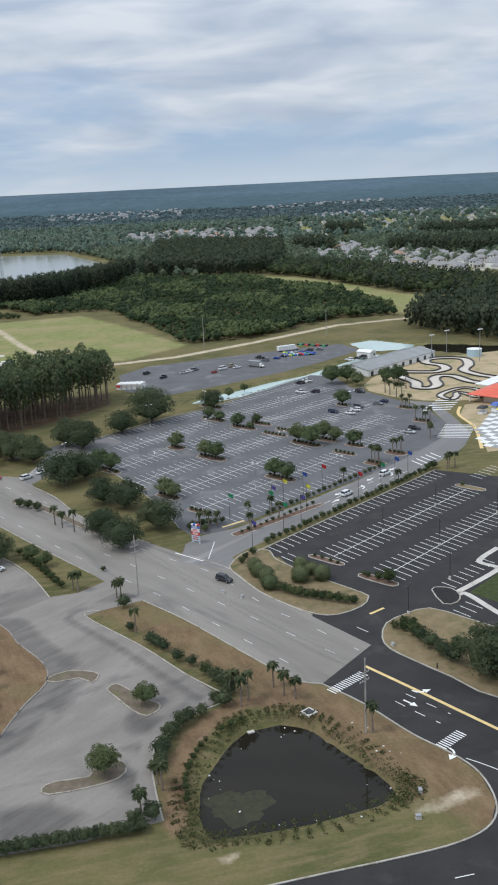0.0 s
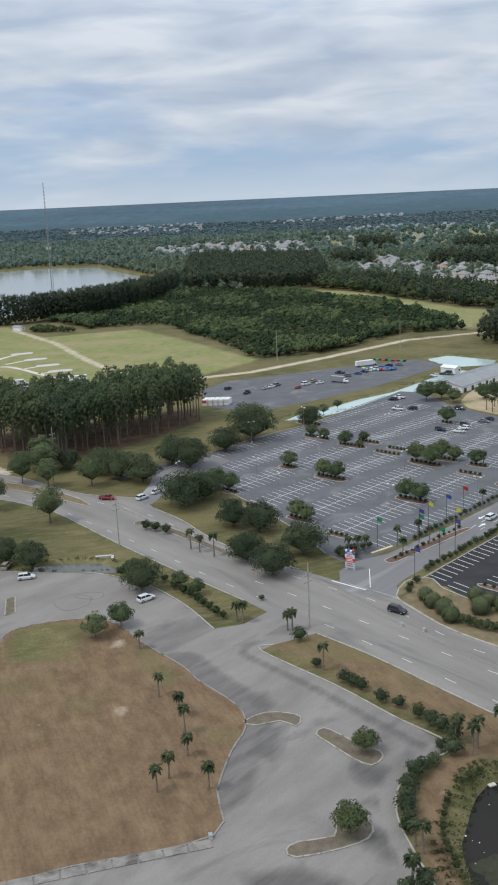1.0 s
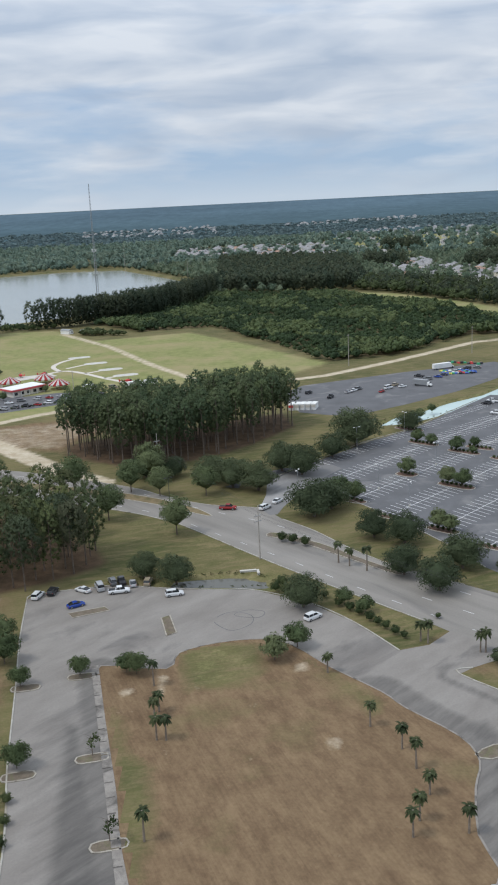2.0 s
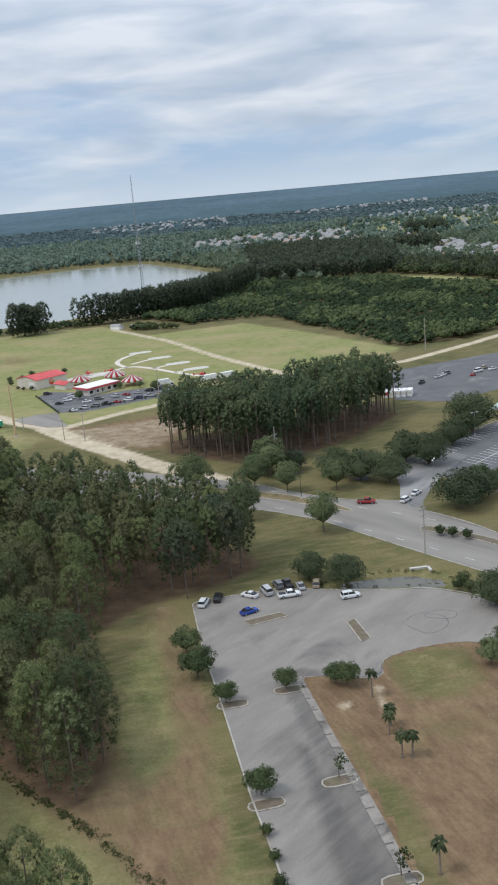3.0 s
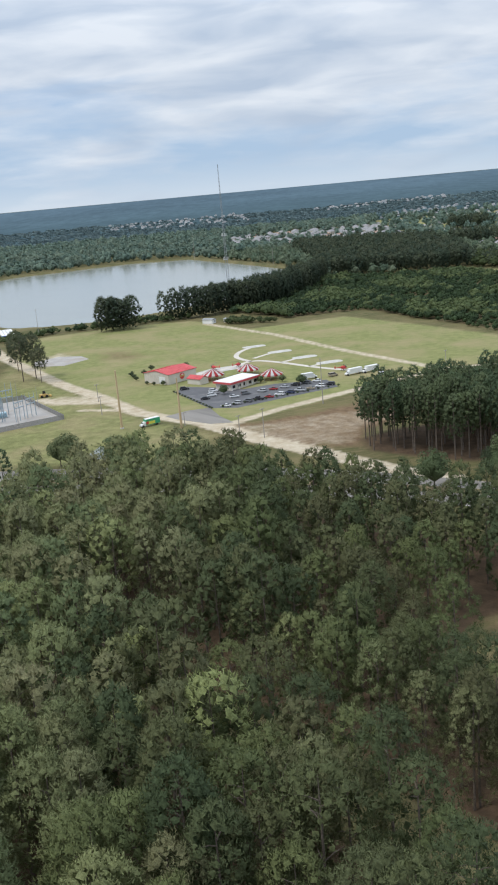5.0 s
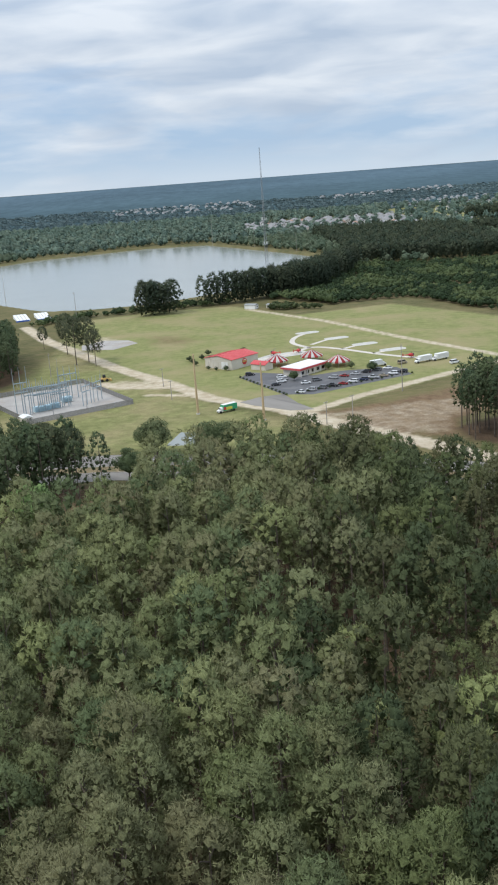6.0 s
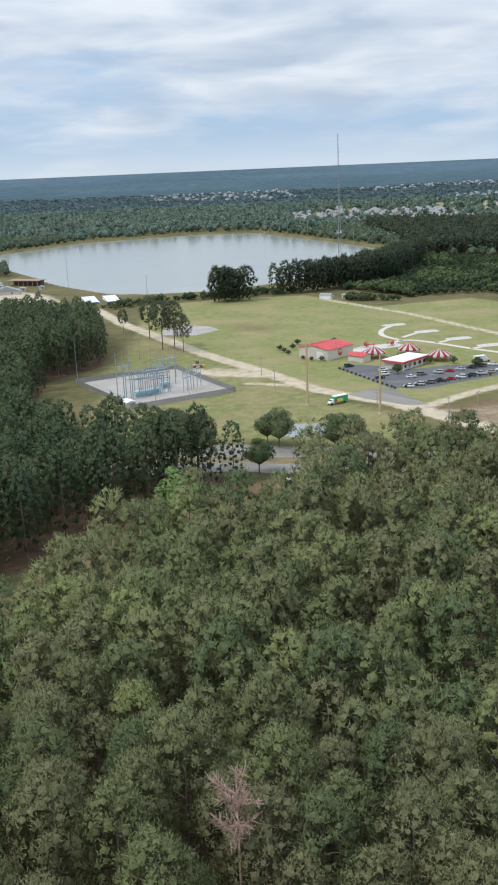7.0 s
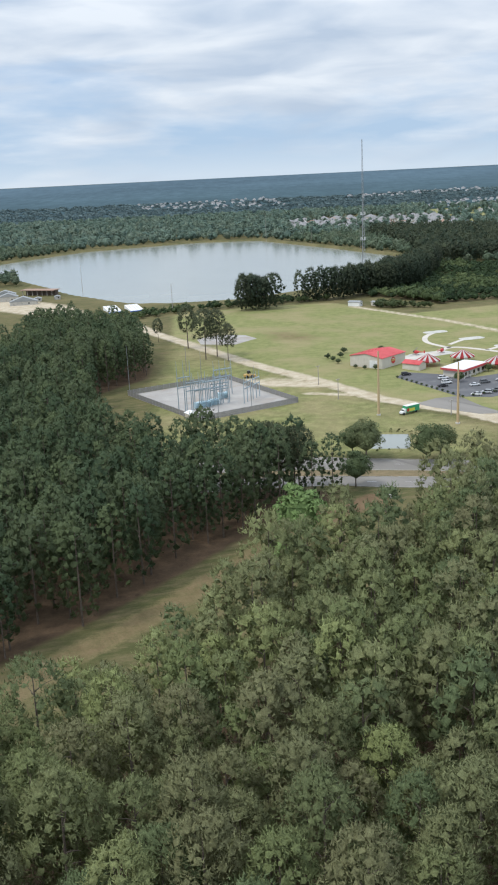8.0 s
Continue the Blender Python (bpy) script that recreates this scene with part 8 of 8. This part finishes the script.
# ---- parked karts and lumber on the far lot ----
kart_mesh = []
for paint in (M_BLUE, M_LEMON, M_GREEN, M_RED, M_WHITEWALL, M_BLACK):
    bm = hull(bmesh.new(), [(-0.9, 0.45, 0.18, 0.5), (-0.2, 0.62, 0.15, 0.62), (0.5, 0.5, 0.15, 0.5), (1.1, 0.3, 0.15, 0.34)])
    for px in (-0.65, 0.7):
        for s in (-0.62, 0.62):
            disc(bm, (px, s, 0.2), 0.2, 0.22)
    kart_mesh.append(shape("go_kart", bm, paint))
for i in range(34):
    r, c = divmod(i, 12)
    x, y = 31.5 + 1.45 * c + 0.3 * math.sin(i * 5), 548 + 4.2 * r + 0.5 * math.sin(i * 3)
    alone("go_kart", kart_mesh[(0, 0, 1, 2, 0, 4, 5, 3, 0, 2, 5)[i % 11]], None, "small parked go-kart on the far car park", "go-kart", "parked go-karts", at=Matrix.LocRotScale(Vector((x, y, 0.05)), Euler((0, 0, 0.8 + 0.4 * math.sin(i))), Vector((1.5, 1.5, 1.5))))
for i in range(11):
    x, y = 41 + 1.6 * i, 584 - 1.1 * i + math.sin(i * 4)
    heap = box(bmesh.new(), (x, y, 0.04), (1.8 + 0.8 * math.sin(i * 7) ** 2, 1.4, 0.7 + 0.5 * math.sin(i * 2) ** 2), i * 0.7, 0.8)
    alone("stored_crate", heap, (M_BLACK, M_GREEN, M_DARKPOLE, M_RED)[i % 4], "dark stored crate at the edge of the far car park", "crate", "stored crates")

# ---- long grey building, pavilion and plaza things ----
long_hall = barn(84, 507, 19, 62, 3.0, 1.9, COURSE - math.pi / 2, M_GREYROOF, M_WHITEWALL, "long low hall with a grey metal roof")
for k in range(9):
    part("door", box(bmesh.new(), (9.55, -28 + 7 * k, 0), (0.12, 2.2, 2.2)), M_DARKPOLE, long_hall)
hut(76, 534, 6, 9, 3.0, 0.8, M_WHITEWALL, M_WHITEWALL, "small white building behind the long hall")
pav = thing("pavilion", "open pavilion with a broad coral-red tent roof", "pavilion", site(196, 30), COURSE)
bm = bmesh.new()
loft(bm, [[(-13, -12, 3.4), (13, -12, 3.4), (13, 12, 3.4), (-13, 12, 3.4)], [(-13, -12, 3.7), (13, -12, 3.7), (13, 12, 3.7), (-13, 12, 3.7)], [(-4, -1, 6.4), (4, -1, 6.4), (4, 1, 6.4), (-4, 1, 6.4)]])
part("roof", bm, M_ORANGE, pav)
for sx in (-12, -4, 4, 12):
    for sy in (-11, 11):
        part("post", box(bmesh.new(), (sx, sy, 0), (0.35, 0.35, 3.4)), M_WHITEWALL, pav)
part("counter", box(bmesh.new(), (0, 0, 0), (18, 12, 2.9)), M_CREAM, pav)
for u, v, m in ((176, 24, M_BLUE), (170, 18, M_LEMON), (182, 20, M_BLUE), (168, 26, M_BLACK)):
    ob = thing("market_stall", "small plaza stall with a bright awning", "stall", site(u, v), COURSE, "plaza stalls")
    part("counter", box(bmesh.new(), (0, 0, 0), (4, 2.4, 1.1)), M_WHITEWALL, ob)
    part("awning", box(bmesh.new(), (0, 0, 2.4), (4.8, 3.4, 0.9), 0, 0.7), m, ob)
    for sx in (-2, 2):
        for sy in (-1.4, 1.4):
            part("post", box(bmesh.new(), (sx, sy, 0), (0.12, 0.12, 2.4)), M_STEEL, ob)
tank = thing("water_tank", "round pale blue tank behind the kart track", "tank", (133, 520))
part("shell", post(bmesh.new(), 4, 4, 4, 20), M_TRANSFORMER, tank)
part("lid", tube(bmesh.new(), [(0, 0, 4), (0, 0, 4.6)], [4.1, 0.6], 20), M_WHITEWALL, tank)
grand = thing("open_shelter", "white framed shelter beside the kart tracks", "shelter", site(214, 46), COURSE)
part("roof", box(bmesh.new(), (0, 0, 3.4), (22, 7, 0.3)), M_WHITEWALL, grand)
for k in range(6):
    for s in (-3, 3):
        part("post", box(bmesh.new(), (-10 + 4 * k, s, 0), (0.25, 0.25, 3.4)), M_WHITEWALL, grand)

# ---- small things by the pond and roads ----
drain = thing("drain_inlet", "square concrete drain inlet by the pond", "drain", (16.6, 163.8), 0.7)
part("frame", box(bmesh.new(), (0, 0, 0), (2.4, 2.4, 0.35)), M_CONCRETE, drain)
part("grate", box(bmesh.new(), (0, 0, 0.33), (1.6, 1.6, 0.06)), M_DARKPOLE, drain, "dark iron grate")
bm = box(bmesh.new(), (5.4, 160.2, -1.32), (1.3, 0.8, 0.25), 0.4)
# Outline of a flat olive patch that lies just above the pond water.
algae = []
for i in range(40):
    a = math.tau * i / 40
    k = 1 + 0.16 * math.sin(3 * a) + 0.10 * math.sin(7 * a + 1) + 0.05 * math.sin(17 * a)
    algae.append((3.2 + 5.4 * k * math.cos(a), 138.2 + 4.6 * k * math.sin(a)))
alone("algae_mat", slab(bmesh.new(), algae, -1.285, -1.305), M_OLIVE, "flat olive patch with an uneven edge in the pond", "algae")
for k, ring in enumerate(([(-85.3, 243.3), (-81.2, 238.1), (-76.5, 241.2), (-76.4, 246), (-80.4, 248.5), (-83.8, 247)], [(-80.5, 246.6), (-77.8, 249.2), (-73.6, 248.3), (-73.5, 245.7), (-75.7, 244.6)])):
    line = smooth(ring, 8, True)[:(40 if k else 44)]
    stripes(line, 0.16, paint=M_LOT_B, label="curved grey skid mark on the old car park")
alone("floating_board", bm, M_CREAM, "pale board floating on the dark pond", "litter")
for i in range(34):
    a = rng.uniform(0, math.tau)
    k = rng.uniform(0.72, 1.12)
    x, y = 13 + math.cos(a) * 17 * k, 146 + math.sin(a) * 16 * k
    z = -1.28 if zone(x, y, POND) else 0.02
    s = rng.uniform(0.12, 0.35)
    alone("litter", box(bmesh.new(), (x, y, z), (s, s * 0.7, s * 0.4), a, 0.8), M_TRASH, "small white scrap of litter by the pond", "litter", "pond litter")
for x, y in ((-0.5, 221.2), (4.2, 218), (36.6, 189.2), (-42.3, 147.5), (33, 137.6), (31.5, 131)):
    ob = thing("utility_box", "small pale utility box on the verge", "utility box", (x, y), x, "utility boxes")
    part("body", box(bmesh.new(), (0, 0, 0), (0.9, 0.6, 0.7), 0, 0.9), M_CONCRETE, ob)
    part("lid", box(bmesh.new(), (0, 0, 0.7), (0.95, 0.65, 0.08)), M_STEEL, ob)
hyd = thing("hydrant", "dark post beside the road kerb", "post", (44, 178.5))
part("post", post(bmesh.new(), 1.1, 0.16, 0.13, 8), M_DARKPOLE, hyd)
part("cap", tube(bmesh.new(), [(0, 0, 1.1), (0, 0, 1.3)], [0.18, 0.05], 8), M_DARKPOLE, hyd)
weir = thing("outfall", "rough concrete outfall at the ditch pond", "outfall", (-77, 274.5), 0.1)
part("wall", box(bmesh.new(), (0, 0, -0.8), (4.5, 0.8, 1.3)), M_CONCRETE, weir)
part("wing", box(bmesh.new(), (2.6, -1, -0.8), (0.7, 2.6, 1.2)), M_CONCRETE, weir)

# ---- houses ----
def house_kind(w, l, h, roof, wall, storeys):
    ob = thing("house", "pale suburban house with a hipped roof among trees", "house", (0, -900), group="suburban houses")
    part("wall", box(bmesh.new(), (0, 0, -0.3), (w, l, h + 0.3)), wall, ob)
    k = w * 0.42
    bm = bmesh.new()
    loft(bm, [[(-w / 2 - 0.5, -l / 2 - 0.5, h), (w / 2 + 0.5, -l / 2 - 0.5, h), (w / 2 + 0.5, l / 2 + 0.5, h), (-w / 2 - 0.5, l / 2 + 0.5, h)], [(-0.2, -l / 2 + k, h + w * 0.3), (0.2, -l / 2 + k, h + w * 0.3), (0.2, l / 2 - k, h + w * 0.3), (-0.2, l / 2 - k, h + w * 0.3)]])
    r = part("roof", bm, roof, ob)
    part("gable", loft(bmesh.new(), [[(w * 0.05, -l * 0.52, h - 0.1), (w * 0.48, -l * 0.52, h - 0.1), (w * 0.265, -l * 0.52, h + w * 0.17)], [(w * 0.05, 0, h - 0.1), (w * 0.48, 0, h - 0.1), (w * 0.265, 0, h + w * 0.17)]]), roof, r)
    for s in range(storeys):
        for j in range(3):
            part("window", box(bmesh.new(), (-w * 0.34 + w * 0.3 * j, -l / 2 - 0.02, 0.9 + 2.9 * s), (1.5, 0.12, 1.5)), M_GLASS, ob)
    part("garage_door", box(bmesh.new(), (w * 0.27, -l * 0.5 - 0.06, 0), (w * 0.34, 0.14, 2.3)), M_WHITEWALL, ob)
    return ob


kinds = [house_kind(12, 15, 3.2, M_SHINGLE, M_SIDING, 1), house_kind(11, 14, 5.8, M_SHINGLE, M_CREAM, 2), house_kind(13, 16, 3.2, M_SHINGLE_TAN, M_SIDING, 1), house_kind(11, 13, 5.8, M_SHINGLE, M_WHITEWALL, 2)]
made = 0
for area, step, share in ((ESTATE_A, 24, 0.95), (ESTATE_B, 27, 0.9), (ESTATE_C, 31, 0.42)):
    for x, y in zip(*spread(area, step, 0.22)):
        if rng.uniform() < share and made < 250:
            copy_thing(kinds[(0, 1, 3, 1, 3, 0, 3, 2)[rng.integers(0, 8)]], Matrix.Translation((x, y, 0)) @ Matrix.Rotation(rng.uniform(-0.5, 0.5) + rng.integers(0, 4) * 0.4, 4, "Z"))
            made += 1
for ob, (x, y) in zip(kinds, ((152, 1150), (168, 1128), (186, 1136), (140, 1172))):
    ob.matrix_basis = Matrix.Translation((x, y, 0)) @ Matrix.Rotation(0.3, 4, "Z")


def far_houses():
    """Houses too far off to count, as one mass of walls and one of roofs."""
    walls, roofs = bmesh.new(), bmesh.new()
    for area, step in ((ESTATE_C, 38), (ESTATE_D, 40), ([(49, 3230), (517, 3380), (478, 3190), (45, 3060)], 36), ([(820, 3560), (980, 3640), (960, 3560)], 40)):
        for x, y in zip(*spread(area, step, 0.48)):
            if rng.uniform() < 0.3:
                continue
            z, t = float(rise(x, y)), rng.uniform(0, 3.1)
            k = rng.uniform(0.4, 0.85)
            box(walls, (x, y, z - 1), (11 * k, 14 * k, 4.5), t), box(roofs, (x, y, z + 3.5), (12.2 * k, 15.2 * k, 3.4 * k), t, 0.25)
    alone("far_house_walls", walls, M_SIDING, "pale walls of distant suburban houses", "houses", kind="stuff")
    alone("far_house_roofs", roofs, M_FARROOF, "grey roofs of distant suburban houses", "houses", kind="stuff")


far_houses()

# ---- the plan's units to metres ----
for ob in list(scene.collection.objects):
    if ob.parent is None and ob.type in {"MESH", "EMPTY"}:
        ob.matrix_basis = Matrix.Scale(PLAN, 4) @ ob.matrix_basis
